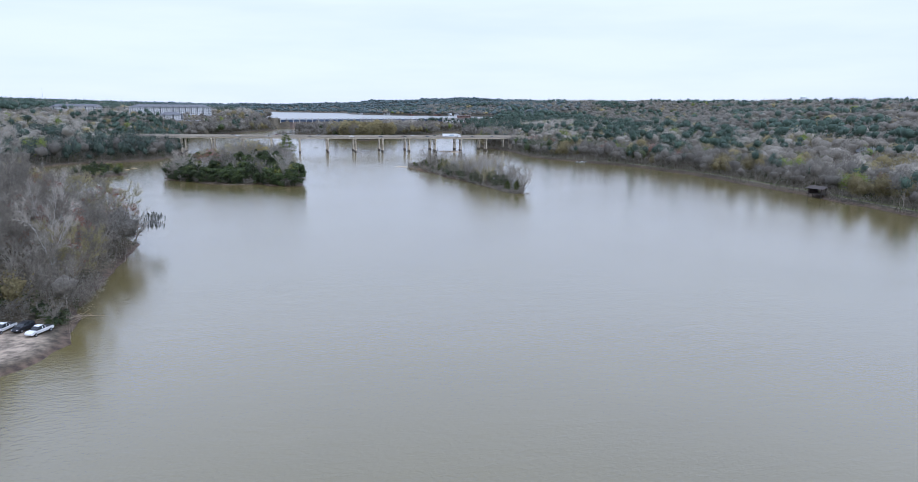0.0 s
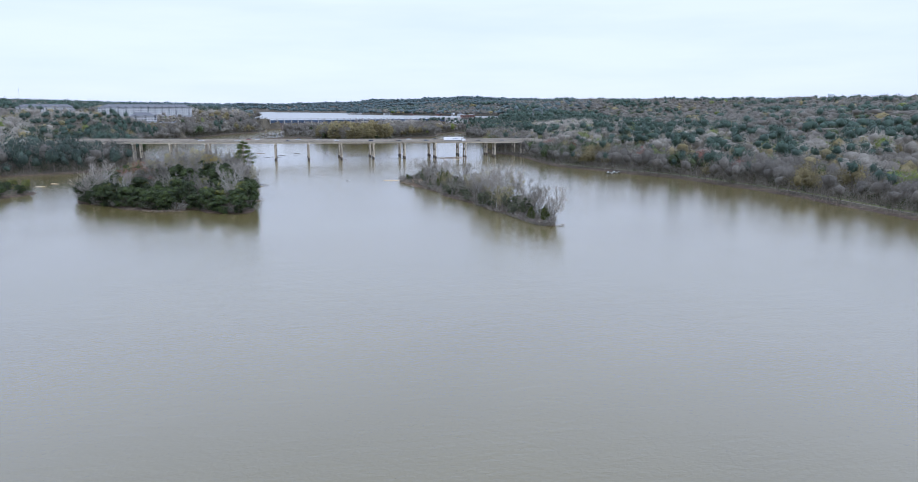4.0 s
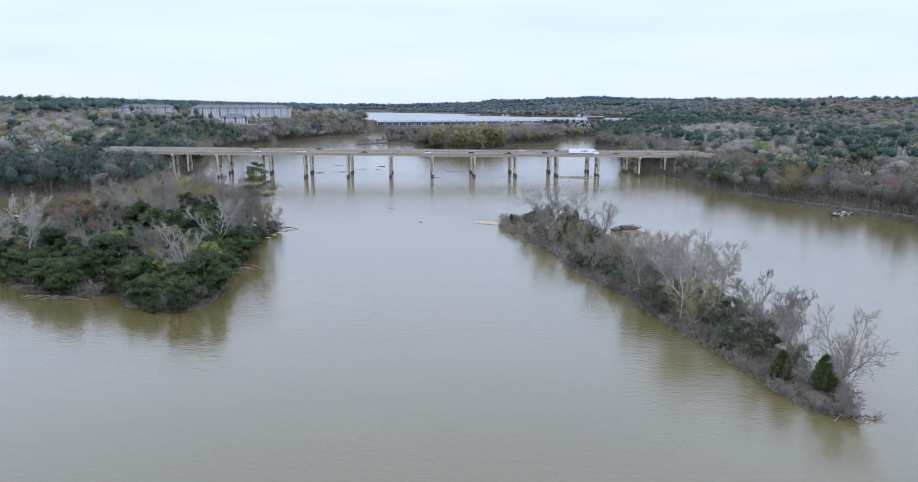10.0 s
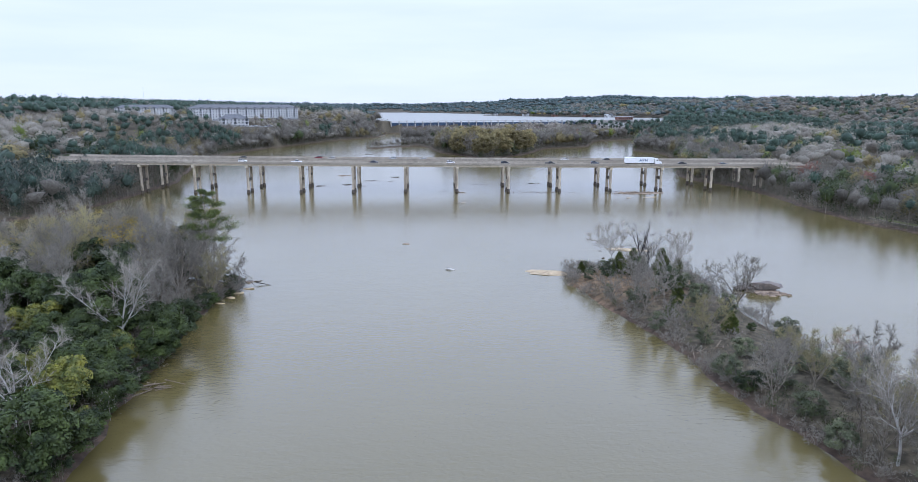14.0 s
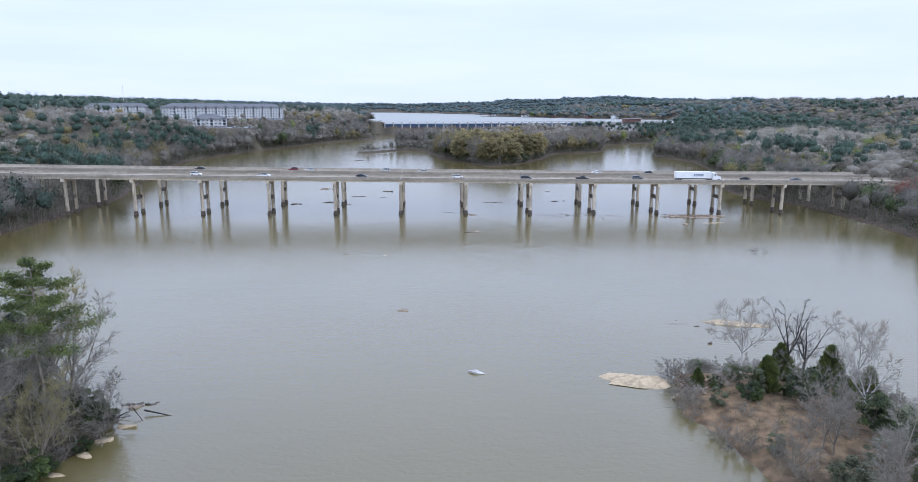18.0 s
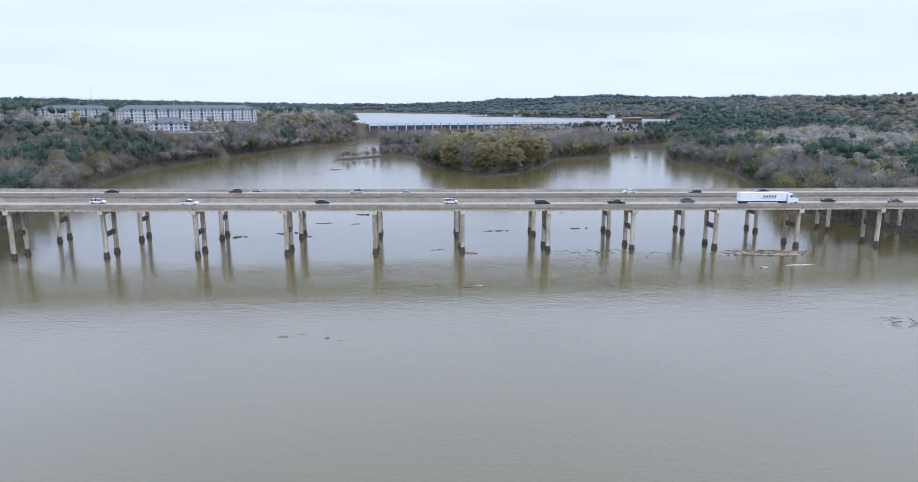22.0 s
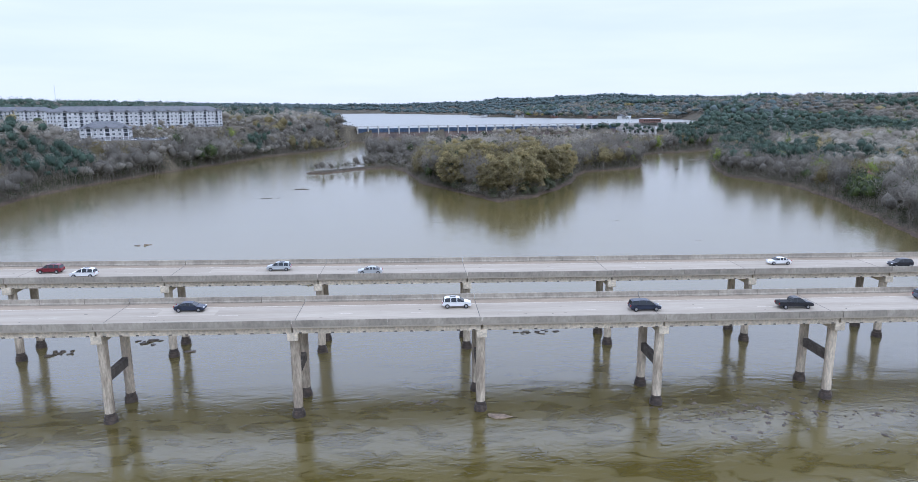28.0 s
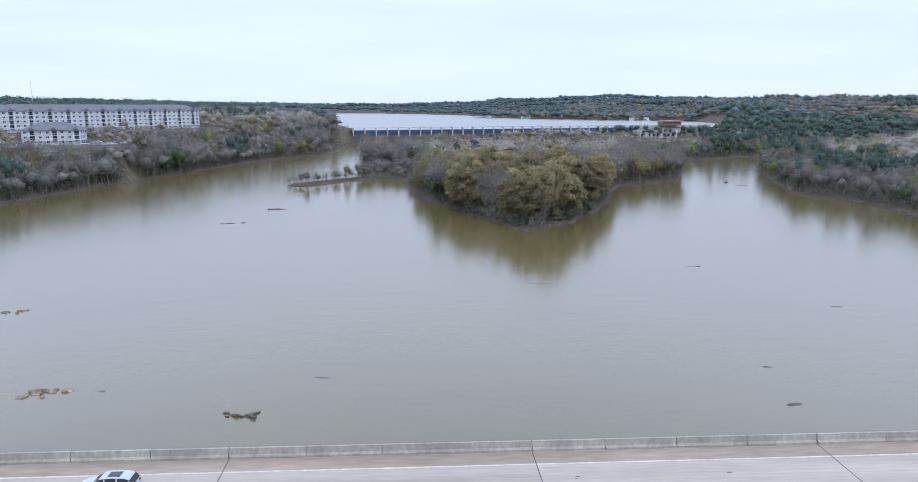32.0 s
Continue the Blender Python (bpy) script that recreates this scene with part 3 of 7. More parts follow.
def cedar_tree(seed, h, spread, n=900):
    rng = np.random.default_rng(seed)
    f = rng.uniform(0.03, 1, n) ** 1.25
    az = rng.uniform(0, 2 * np.pi, n)
    wob = 1 + 0.3 * np.sin(az * 3 + f * 9) + 0.15 * np.sin(az * 5 - f * 21) + rng.normal(0, 0.08, n)
    r = spread * (1 - f) ** 0.75 * (0.6 + 0.4 * np.minimum(1, f * 6)) * wob * rng.uniform(0.7, 1, n) ** 0.5
    P = np.c_[np.cos(az) * r, np.sin(az) * r, f * h]
    D = np.c_[np.cos(az) * 0.6, np.sin(az) * 0.6, np.full(n, 1.0)] + rng.normal(0, 0.3, (n, 3))
    wood = tubes([[0, 0, 0]], [[0, 0, h * 0.9]], [h * 0.025], [0.02], 5)
    return wood, blades(rng, P, D, 0.75 * spread / 2, 0.34 * spread / 2)


# ---- the lie of the land ----
LEFT = [(-3600, -1200), (-120, -1200), (-124, -700), (-124, -610), (-122, -592), (-116, -584), (-112, -571), (-115, -545), (-117, -510), (-120, -478), (-119, -466), (-128, -450), (-160, -425), (-210, -390), (-245, -330),
        (-262, -260), (-266, -190), (-256, -142), (-236, -112), (-208, -98), (-188, -90), (-174, -73), (-177, -60), (-171, -40), (-171, -10), (-170, 25), (-171, 55), (-178, 80), (-192, 130), (-207, 200),
        (-215, 260), (-212, 320), (-203, 358), (-193, 408), (-176, 461), (-156, 541), (-136, 587), (-115, 630), (-96, 655), (-88, 710), (-92, 780), (-85, 826), (-85, 5200), (-3600, 5200)]
RIGHT = [(3600, -1200), (245, -1200), (212, -650), (202, -480), (206, -430), (210, -380), (213, -331), (213, -285), (207, -240), (200, -205), (186, -172), (171, -142), (161, -112), (158, -85), (162, -50),
         (165, -18), (163, 20), (157, 42), (151, 70), (160, 105), (176, 145), (191, 190), (206, 238), (212, 280), (205, 315), (201, 348), (213, 385), (245, 470), (300, 560), (350, 612), (340, 640),
         (325, 615), (275, 578), (232, 558), (214, 540), (196, 508), (184, 470), (172, 425), (159, 399), (140, 392), (115, 380), (101, 349), (88, 310), (67, 268), (51, 247), (32, 231), (19, 259), (6, 293),
         (-6, 319), (-15, 375), (-18, 405), (-28, 428), (-53, 411), (-75, 383), (-91, 390), (-84, 402), (-60, 424), (-42, 450), (-45, 500), (-58, 560), (-52, 620), (-38, 690), (-15, 760), (0, 850), (0, 5200), (3600, 5200)]
ISLE_LEFT = [(-148, -240), (-143, -253), (-129, -266), (-120, -275), (-104, -286), (-93, -291), (-86, -284), (-79, -296), (-71, -303), (-64, -305), (-60, -294), (-63, -270), (-63, -250), (-66, -225), (-66, -211),
             (-62, -200), (-68, -192), (-85, -186), (-105, -190), (-126, -205), (-143, -222)]
ISLET = [(-216, -206), (-203, -219), (-190, -227), (-183, -218), (-176, -205), (-182, -198), (-196, -196), (-210, -200)]
ISLE_RIGHT = [(24, -184), (21, -196), (26, -215), (31, -235), (35, -265), (41, -290), (44, -316), (48, -336), (50, -352), (53, -361), (57, -363), (60, -357), (63, -335), (64, -310), (63, -285), (61, -260), (58, -235), (57, -212), (57, -198), (52, -187), (43, -181), (34, -181)]
LAKE = [(-85, 826), (302, 933), (430, 965), (520, 1100), (560, 1290), (420, 1400), (250, 1590), (130, 1730), (200, 1900), (150, 2200), (-50, 2500), (-200, 2750), (-1300, 2850), (-900, 2500), (-600, 2000), (-330, 1600), (-170, 1250), (-110, 1000)]


def signed(poly, X, Y):
    """The distance to an outline, positive inside."""
    p = np.array(poly, float)
    q = np.roll(p, -1, 0)
    best, inside = np.full(X.shape, 1e9), np.zeros(X.shape, bool)
    for (ax, ay), (bx, by) in zip(p, q):
        dx, dy = bx - ax, by - ay
        t = np.clip(((X - ax) * dx + (Y - ay) * dy) / (dx * dx + dy * dy), 0, 1)
        best = np.minimum(best, np.hypot(X - ax - t * dx, Y - ay - t * dy))
        if dy:
            inside ^= ((ay > Y) != (by > Y)) & (X < (bx - ax) * (Y - ay) / dy + ax)
    return np.where(inside, best, -best)


def step(a, b, v):
    t = np.clip((v - a) / (b - a), 0, 1)
    return t * t * (3 - 2 * t)


def waves(X, Y, s, seed):
    """Smooth rolling noise from a few crossed sines, about -1 to 1."""
    rng = np.random.default_rng(seed)
    out = 0
    for i in range(7):
        a, ph, f = rng.uniform(0, 6.28), rng.uniform(0, 6.28), s * rng.uniform(0.6, 1.9)
        out = out + np.sin((np.cos(a) * X + np.sin(a) * Y) / f * 6.28 + ph)
    return out / 4.0


def land(X, Y):
    """Height of the ground, and the distance inland from the river, at each place."""
    X, Y = np.asarray(X, float), np.asarray(Y, float)
    jx, jy = X + 2.0 * waves(X, Y, 23, 3), Y + 2.0 * waves(X, Y, 21, 4)
    dl, dr = signed(LEFT, jx, jy), signed(RIGHT, jx, jy)
    di = np.maximum(np.maximum(signed(ISLE_LEFT, jx, jy), signed(ISLET, jx, jy)), signed(ISLE_RIGHT, jx, jy))
    d = np.maximum(np.maximum(dl, dr), di) - 0.5
    bank = np.where(d > 0, 1.2 * (1 - np.exp(-d / 1.4)), np.maximum(-3.0, d * 0.45))
    hl = 2 * step(4, 25, dl) + 24 * step(8, 75 + 75 * step(330, 100, Y), dl) * (0.55 + 0.45 * step(60, 380, Y)) + 18 * step(160, 800, dl)
    hl = hl + 15 * step(8, 50, dl) * step(-552, -530, Y) * step(-425, -465, Y) * step(-260, -200, X)
    far_east = step(150, 260, X - 0.35 * np.maximum(0, Y - 300))
    hr = 2.0 * step(8, 60, dr) + far_east * (6 * step(40, 160, dr) + 44 * step(180, 900, dr) + 6 * step(900, 1600, dr))
    z = bank + np.where(dl > 0, hl, 0) + np.where(dr > 0, hr, 0) + np.where(di > 0, 0.8 * step(2, 14, di), 0)
    z = z + np.where(d > 20, waves(X, Y, 170, 5) * np.clip((d - 20) / 150, 0, 1) * 3.5, 0)
    lot = np.hypot(X + 131, Y + 574)
    z = np.where((lot < 26) & (dl > 0), z + (np.minimum(z, 1.0) - z) * step(26, 15, lot), z)
    shelf = np.maximum(np.abs((X + 262) * 0.655 + (Y - 540) * 0.755) - 95, np.abs((X + 262) * -0.755 + (Y - 540) * 0.655) - 22)
    z = z + (28.0 - z) * step(30, 0, shelf)
    low_lot = np.maximum(np.abs(X + 236) - 34, np.abs(Y - 448) - 22)
    z = z + (22.5 - z) * step(14, 0, low_lot)
    dk = signed(LAKE, X, Y)
    behind = Y - (826 + (X + 85) * 0.2765)
    hz = 17 + np.where(dk > 0, -np.minimum(5, dk * 0.3), 1.2 * step(0, 5, -dk) + 22 * step(20, 700, -dk) + waves(X, Y, 420, 8) * 9 * step(60, 500, -dk) + 8 * step(600, 1500, -dk) + 35 * np.exp(-((X - 900) / 660) ** 2 - ((Y - 3150) / 600) ** 2) * step(20, 300, -dk) + 14 * np.exp(-((X - 480) ** 2 + (Y - 2250) ** 2) / 2 / 340**2) * step(20, 300, -dk))
    up = (behind > 0) & (dk > 0)
    z = np.where(up, hz, np.where(behind > 0, np.where(hz > z, z + (hz - z) * step(0, 60, behind), z), z))
    d = np.where(behind > 0, np.where(dk > 0, -dk, np.maximum(d, -dk)), d)
    abut = np.hypot(X + 105, Y - 826)
    z = np.where((abut < 50) & ~up & (d > 4), np.maximum(z, 21 * step(50, 15, abut)), z)
    return z, d


def grid(lo, hi, near_lo, near_hi, fine):
    inner = np.arange(near_lo, near_hi + fine, fine)
    left = near_lo - np.geomspace(fine, near_lo - lo + fine, 46)[1:] + fine
    right = near_hi + np.geomspace(fine, hi - near_hi + fine, 46)[1:]
    return np.concatenate([left[::-1] - fine, inner, right])


gx, gy = grid(-3500, 3500, -260, 330, 4.5), grid(-1150, 4800, -720, 660, 4.5)
GX, GY = np.meshgrid(gx, gy)
GZ, GD = land(GX.ravel(), GY.ravel())
nx = len(gx)
qi = (np.arange(len(gy) - 1)[:, None] * nx + np.arange(nx - 1)[None]).ravel()
ground = obj("ground", mesh_np("ground", np.c_[GX.ravel(), GY.ravel(), GZ], np.stack([qi, qi + 1, qi + nx + 1, qi + nx], 1)), M["ground"], smooth=True)
tagged(ground, "brown leaf-littered river banks, islands and wooded hills", "ground", kind="structure")

wv = [(-3400, -1140), (3400, -1140), (3400, 1700), (302, 933), (-85, 826), (-3400, 826)]
water = new("water", bpy.data.meshes.new("water"))
water.data.from_pydata([(x, y, 0.0) for x, y in wv[:2]] + [(3400, 933, 0), (302, 933, 0), (-85, 826, 0), (-3400, 826, 0)], [], [(0, 1, 2, 3, 4, 5)])
water.data.materials.append(M["water"])
tagged(water, "wide muddy brown-grey river with faint ripples", "river", kind="structure")
lake = new("water_lake", bpy.data.meshes.new("water_lake"))
lake.data.from_pydata([(-85, 826, 17), (302, 933, 17), (700, 1040, 17), (700, 2950, 17), (-1500, 2950, 17), (-1500, 826, 17)], [], [(0, 1, 2, 3, 4, 5)])
lake.data.materials.append(M["lake"])
tagged(lake, "pale still reservoir lake held behind the dam", "lake", kind="structure")


def height(x, y):
    return float(land(np.array([x]), np.array([y]))[0][0])
# ---- the twin road bridges ----
SPAN = 28.5


def deck_z(x):
    """Top of the slab edge along the bridge."""
    return 15.05 - 0.0085 * x + 0.000012 * x * x


def span_box(x0, x1, y0, y1, lo, hi, tilt=0.0):
    """A straight bar from joint to joint that follows the deck's fall."""
    bm = bmesh.new()
    vs = [bm.verts.new((x, y, deck_z(x) + (lo if k == 0 else hi) + tilt * (y - y0))) for x in (x0, x1) for y in (y0, y1) for k in (0, 1)]
    for f in ((0, 1, 3, 2), (4, 6, 7, 5), (0, 4, 5, 1), (2, 3, 7, 6), (1, 5, 7, 3), (0, 2, 6, 4)):
        bm.faces.new([vs[i] for i in f])
    bmesh.ops.recalc_face_normals(bm, faces=bm.faces)
    return bm


def parapet_bar(x0, x1, y, flip):
    """A sloped-face concrete barrier piece: wide foot, narrow top."""
    bm = bmesh.new()
    s = -1 if flip else 1
    prof = [(0, 0.0), (0, 1.0), (0.2 * s, 1.0), (0.26 * s, 0.4), (0.44 * s, 0.22), (0.44 * s, 0.0)]
    rows = [[bm.verts.new((x, y + a, deck_z(x) + b)) for a, b in prof] for x in (x0, x1)]
    n = len(prof)
    for i in range(n):
        j = (i + 1) % n
        bm.faces.new((rows[0][i], rows[1][i], rows[1][j], rows[0][j]))
    bm.faces.new(rows[0]), bm.faces.new(rows[1][::-1])
    bmesh.ops.recalc_face_normals(bm, faces=bm.faces)
    return bm


def build_bridge(label, ya, yb, col_y, first, last):
    br = thing("bridge", label, "bridge")
    for k in range(first, last):
        x0, x1 = SPAN * k, SPAN * (k + 1)
        slab = part("deck_slab", span_box(x0 + 0.04, x1 - 0.04, ya, yb, -0.22, 0.02), M["road"], br, "pale worn concrete deck span")
        part("shoulder", span_box(x0 + 0.05, x1 - 0.05, ya + 0.5, ya + 1.5, 0.02, 0.026), M["shoulder"], slab, "tan stained road shoulder")
        part("shoulder", span_box(x0 + 0.05, x1 - 0.05, yb - 2.6, yb - 0.5, 0.02, 0.026), M["shoulder"], slab, "tan stained road shoulder")
        for y in (ya + 1.55, yb - 2.85):
            part("edge_line", span_box(x0 + 0.05, x1 - 0.05, y, y + 0.2, 0.02, 0.032), M["paint"], slab, "white painted edge line")
        mid = (ya + 1.65 + yb - 2.75) / 2
        for i in range(2):
            xs = x0 + 4 + i * 12.2 + (k * 28.5) % 3
            part("lane_dash", span_box(xs, xs + 3.0, mid - 0.08, mid + 0.08, 0.02, 0.032), M["paint"], slab, "white painted lane dash")
        part("expansion_joint", span_box(x0 - 0.038, x0 + 0.038, ya + 0.45, yb - 0.45, -0.05, 0.034), M["joint"], slab, "dark rubber expansion joint")
        for gy_ in np.linspace(ya + 0.9, yb - 0.9, 5):
            part("girder", span_box(x0 + 0.15, x1 - 0.15, gy_ - 0.28, gy_ + 0.28, -1.25, -0.22), M["concrete"], br)
        # notches along the girder's lower edge are thin dark plates, not cut in
        for i in range(12):
            xs = x0 + 1.2 + i * (SPAN - 2.4) / 11
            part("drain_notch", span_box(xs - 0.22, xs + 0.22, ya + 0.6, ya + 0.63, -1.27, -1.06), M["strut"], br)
        for y, flip in ((ya, False), (yb, True)):
            cuts = [x0 + 0.05 + (SPAN - 0.1) * i / 4 for i in range(5)]
            for a, b in zip(cuts, cuts[1:]):
                part("parapet", parapet_bar(a + 0.03, b - 0.03, y, flip), M["parapet"], br, "weathered grey concrete parapet length")
        spots = np.random.default_rng(k + 40 + int(ya))
        for i in range(5):
            xs, ys = x0 + spots.uniform(2, 26), mid + spots.choice((-1.75, 1.75)) + spots.normal(0, 0.25)
            part("tar_spot", span_box(xs, xs + spots.uniform(0.12, 0.5), ys, ys + spots.uniform(0.08, 0.16), 0.02, 0.03), M["tar"], slab, "small black tar spot")
        if k in (-2, 3):
            part("road_patch", span_box(x0 + 6.5, x0 + 15.5, mid + 0.2, mid + 3.4, 0.02, 0.029), M["patch"], slab, "paler patch of newer concrete")
    for k in range(first + 1, last):
        x = SPAN * k
        zt = deck_z(x) - 1.25
        zg = min(0.0, height(x, col_y[0]))
        pier = part("pier", boxes((x - 0.75, ya + 0.7, zt - 1.25, x + 0.75, yb - 0.7, zt), bevel=0.08), M["concrete"], br, "concrete pier with cap beam and two round columns")
        for y in (ya + 0.45, yb - 1.5):
            part("bearing_block", boxes((x - 0.8, y, zt - 1.15, x + 0.8, y + 1.05, zt + 0.12), bevel=0.05), M["concrete"], pier)
        for y in col_y:
            bm = bmesh.new()
            cyl(bm, x, y, 1.6, zt - 1.2, 0.74, n=20)
            part("column", bm, M["column"], pier, "tall round column streaked with rust and damp")
            bm = bmesh.new()
            cyl(bm, x, y, -3.2, 0.6, 1.02, n=20)
            cyl(bm, x, y, 0.6, 1.05, 0.92, 0.9, n=20)
            cyl(bm, x, y, 1.05, 1.6, 0.755, n=20)
            part("column_foot", bm, M["wet"], pier, "dark wet column foot with collar rings")
        part("strut", boxes((x - 0.45, col_y[0] + 0.68, 6.4, x + 0.45, col_y[1] - 0.68, 7.9), bevel=0.06), M["strut"], pier, "dark cross strut between columns")
    return br


build_bridge("long concrete highway bridge on paired round columns over the river", -2.3, 11.0, (0.0, 7.6), -8, 7)
build_bridge("twin concrete highway bridge running parallel upstream", 25.7, 38.9, (27.9, 34.9), -8, 7)


# ---- vehicles ----
def paint_mat(name, c, rough=0.3):
    return mat(name, c, tuple(v * 0.92 for v in c), 0.8, rough, ior=1.5)


M["glass"] = mat("dark_car_glass", (0.02, 0.025, 0.03), (0.015, 0.018, 0.02), 1.0, 0.08)
M["tyre"] = mat("black_tyre_rubber", (0.025, 0.025, 0.025), (0.018, 0.018, 0.018), 3.0, 0.85)
M["rim"] = mat("grey_alloy_rim", (0.45, 0.45, 0.46), (0.35, 0.35, 0.36), 3.0, 0.35, 0.8)
M["lamp"] = mat("clear_headlight", (0.75, 0.76, 0.75), (0.6, 0.6, 0.6), 3.0, 0.15)
M["tail"] = mat("red_tail_light", (0.35, 0.02, 0.02), (0.28, 0.015, 0.015), 3.0, 0.25)
M["white_car"] = paint_mat("white_car_paint", (0.78, 0.78, 0.77))
M["silver_car"] = paint_mat("silver_car_paint", (0.46, 0.48, 0.49))
M["black_car"] = paint_mat("black_car_paint", (0.018, 0.02, 0.026))
M["navy_car"] = paint_mat("dark_blue_car_paint", (0.022, 0.03, 0.055))
M["red_car"] = paint_mat("dark_red_car_paint", (0.16, 0.015, 0.025))
M["grey_car"] = paint_mat("grey_blue_car_paint", (0.10, 0.12, 0.15))
SHAPES = {  # length, width, body outline, cabin outline (x from the tail, z)
    "car": (4.8, 1.84, [(0.15, 0.28), (0.0, 0.5), (0.03, 0.78), (0.14, 0.95), (0.55, 1.0), (3.3, 0.98), (4.0, 0.9), (4.5, 0.76), (4.74, 0.6), (4.78, 0.42), (4.62, 0.26)], [(0.5, 0.99), (1.2, 1.34), (1.8, 1.44), (2.45, 1.43), (2.85, 1.36), (3.6, 0.97)]),
    "suv": (4.75, 1.92, [(0.15, 0.34), (0.0, 0.55), (0.02, 0.9), (0.1, 1.08), (3.4, 1.08), (4.1, 1.02), (4.55, 0.88), (4.72, 0.66), (4.72, 0.46), (4.58, 0.32)], [(0.08, 1.06), (0.35, 1.52), (0.7, 1.66), (1.7, 1.72), (2.6, 1.66), (2.85, 1.58), (3.6, 1.07)]),
    "van": (5.1, 1.98, [(0.15, 0.3), (0.0, 0.5), (0.02, 0.9), (0.1, 1.08), (3.8, 1.07), (4.5, 0.95), (4.9, 0.78), (5.06, 0.6), (5.04, 0.42), (4.9, 0.28)], [(0.1, 1.06), (0.28, 1.55), (0.6, 1.7), (2.0, 1.76), (2.9, 1.7), (3.15, 1.62), (4.15, 1.05)]),
    "pickup": (5.85, 1.98, [(0.1, 0.45), (0.0, 0.7), (0.02, 1.12), (2.1, 1.14), (4.5, 1.14), (5.35, 1.08), (5.7, 0.92), (5.83, 0.7), (5.7, 0.42)], [(2.05, 1.12), (2.2, 1.6), (2.4, 1.8), (3.3, 1.84), (3.6, 1.74), (4.45, 1.12)]),
}


def build_vehicle(kind, paint, label, m, group=""):
    L, W, body, cab = SHAPES[kind]
    v = thing({"car": "car", "suv": "suv", "van": "van", "pickup": "pickup_truck"}[kind], label, {"pickup": "pickup truck"}.get(kind, "car"), m, group)
    cx = L / 2
    bm = bmesh.new()
    prism(bm, [(x - cx, z) for x, z in body], "y", -W / 2, W / 2)
    for q in bm.verts:  # the ends narrow in plan, the sills tuck in
        q.co.y *= (0.88 if abs(q.co.x) > L * 0.46 else 0.95 if abs(q.co.x) > L * 0.4 else 1.0) * (0.96 if q.co.z < 0.5 else 1.0)
    bmesh.ops.bevel(bm, geom=list(bm.edges), offset=0.05, segments=2, affect="EDGES")
    shell = part("body", bm, paint, v)
    if kind == "pickup":
        bm = boxes((0.12 - cx, -W / 2 + 0.14, 1.0, 2.0 - cx, W / 2 - 0.14, 1.165))
        part("truck_bed", bm, M["tyre"], shell, "dark open cargo bed")
    bm = bmesh.new()
    rows = []
    for s in (-1, 1):
        rows.append([bm.verts.new((x - cx, s * (W / 2 - 0.08 - 0.3 * (z - cab[0][1])), z)) for x, z in cab])
    n = len(cab)
    for i in range(n - 1):
        bm.faces.new((rows[0][i], rows[0][i + 1], rows[1][i + 1], rows[1][i]))
    bm.faces.new(rows[0]), bm.faces.new(rows[1])
    bmesh.ops.recalc_face_normals(bm, faces=bm.faces)
    cabin = part("glasshouse", bm, M["glass"], v, "dark tinted glass cabin")
    top = cab[1:-1]
    bm = bmesh.new()
    prism(bm, [(x - cx, z - 0.05) for x, z in top] + [(x - cx, z + 0.035) for x, z in top[::-1]], "y", -W / 2 + 0.3, W / 2 - 0.3)
    roof = part("roof", bm, paint, v)
    if kind == "suv" and paint is not M["black_car"]:
        part("sunroof", boxes((top[2][0] - cx - 0.5, -0.4, top[2][1] + 0.0, top[2][0] - cx + 0.5, 0.4, top[2][1] + 0.045)), M["glass"], roof, "dark glass sunroof")
    (b, zb), (c, zc) = top[0], top[-1]
    base = cab[0][1]
    for s in (-1, 1):
        for f in (0.0, 0.4, 0.8) if kind != "pickup" else (0.0, 0.5):
            x = b + (c - b) * f
            z1 = float(np.interp(x, [p[0] for p in top], [p[1] for p in top]))
            ys = [s * (W / 2 - 0.08 - 0.3 * (z - base)) for z in (z1, base + 0.04)]
            vs = [(x - cx - 0.05, ys[0], z1), (x - cx + 0.06, ys[0], z1), (x - cx + 0.06, ys[1], base + 0.04), (x - cx - 0.05, ys[1], base + 0.04)]
            bm = bmesh.new()
            inner, outer = [[bm.verts.new((p[0], p[1] + s * o, p[2])) for p in vs] for o in (-0.02, 0.014)]
            bm.faces.new(outer)
            for i in range(4):
                bm.faces.new((inner[i], inner[(i + 1) % 4], outer[(i + 1) % 4], outer[i]))
            part("pillar", bm, paint, cabin)
    for x in (L * 0.17, L * 0.81):
        for s in (-1, 1):
            bm = bmesh.new()
            bmesh.ops.create_cone(bm, cap_ends=True, segments=16, radius1=0.36, radius2=0.36, depth=0.24, matrix=Matrix.Translation((x - cx, s * (W / 2 - 0.1), 0.36)) @ Matrix.Rotation(math.pi / 2, 4, "X"))
            w = part("wheel", bm, M["tyre"], v)
            bm = bmesh.new()
            bmesh.ops.create_cone(bm, cap_ends=True, segments=12, radius1=0.22, radius2=0.2, depth=0.03, matrix=Matrix.Translation((x - cx, s * (W / 2 + 0.03), 0.36)) @ Matrix.Rotation(math.pi / 2, 4, "X"))
            part("rim", bm, M["rim"], w, "grey alloy rim")
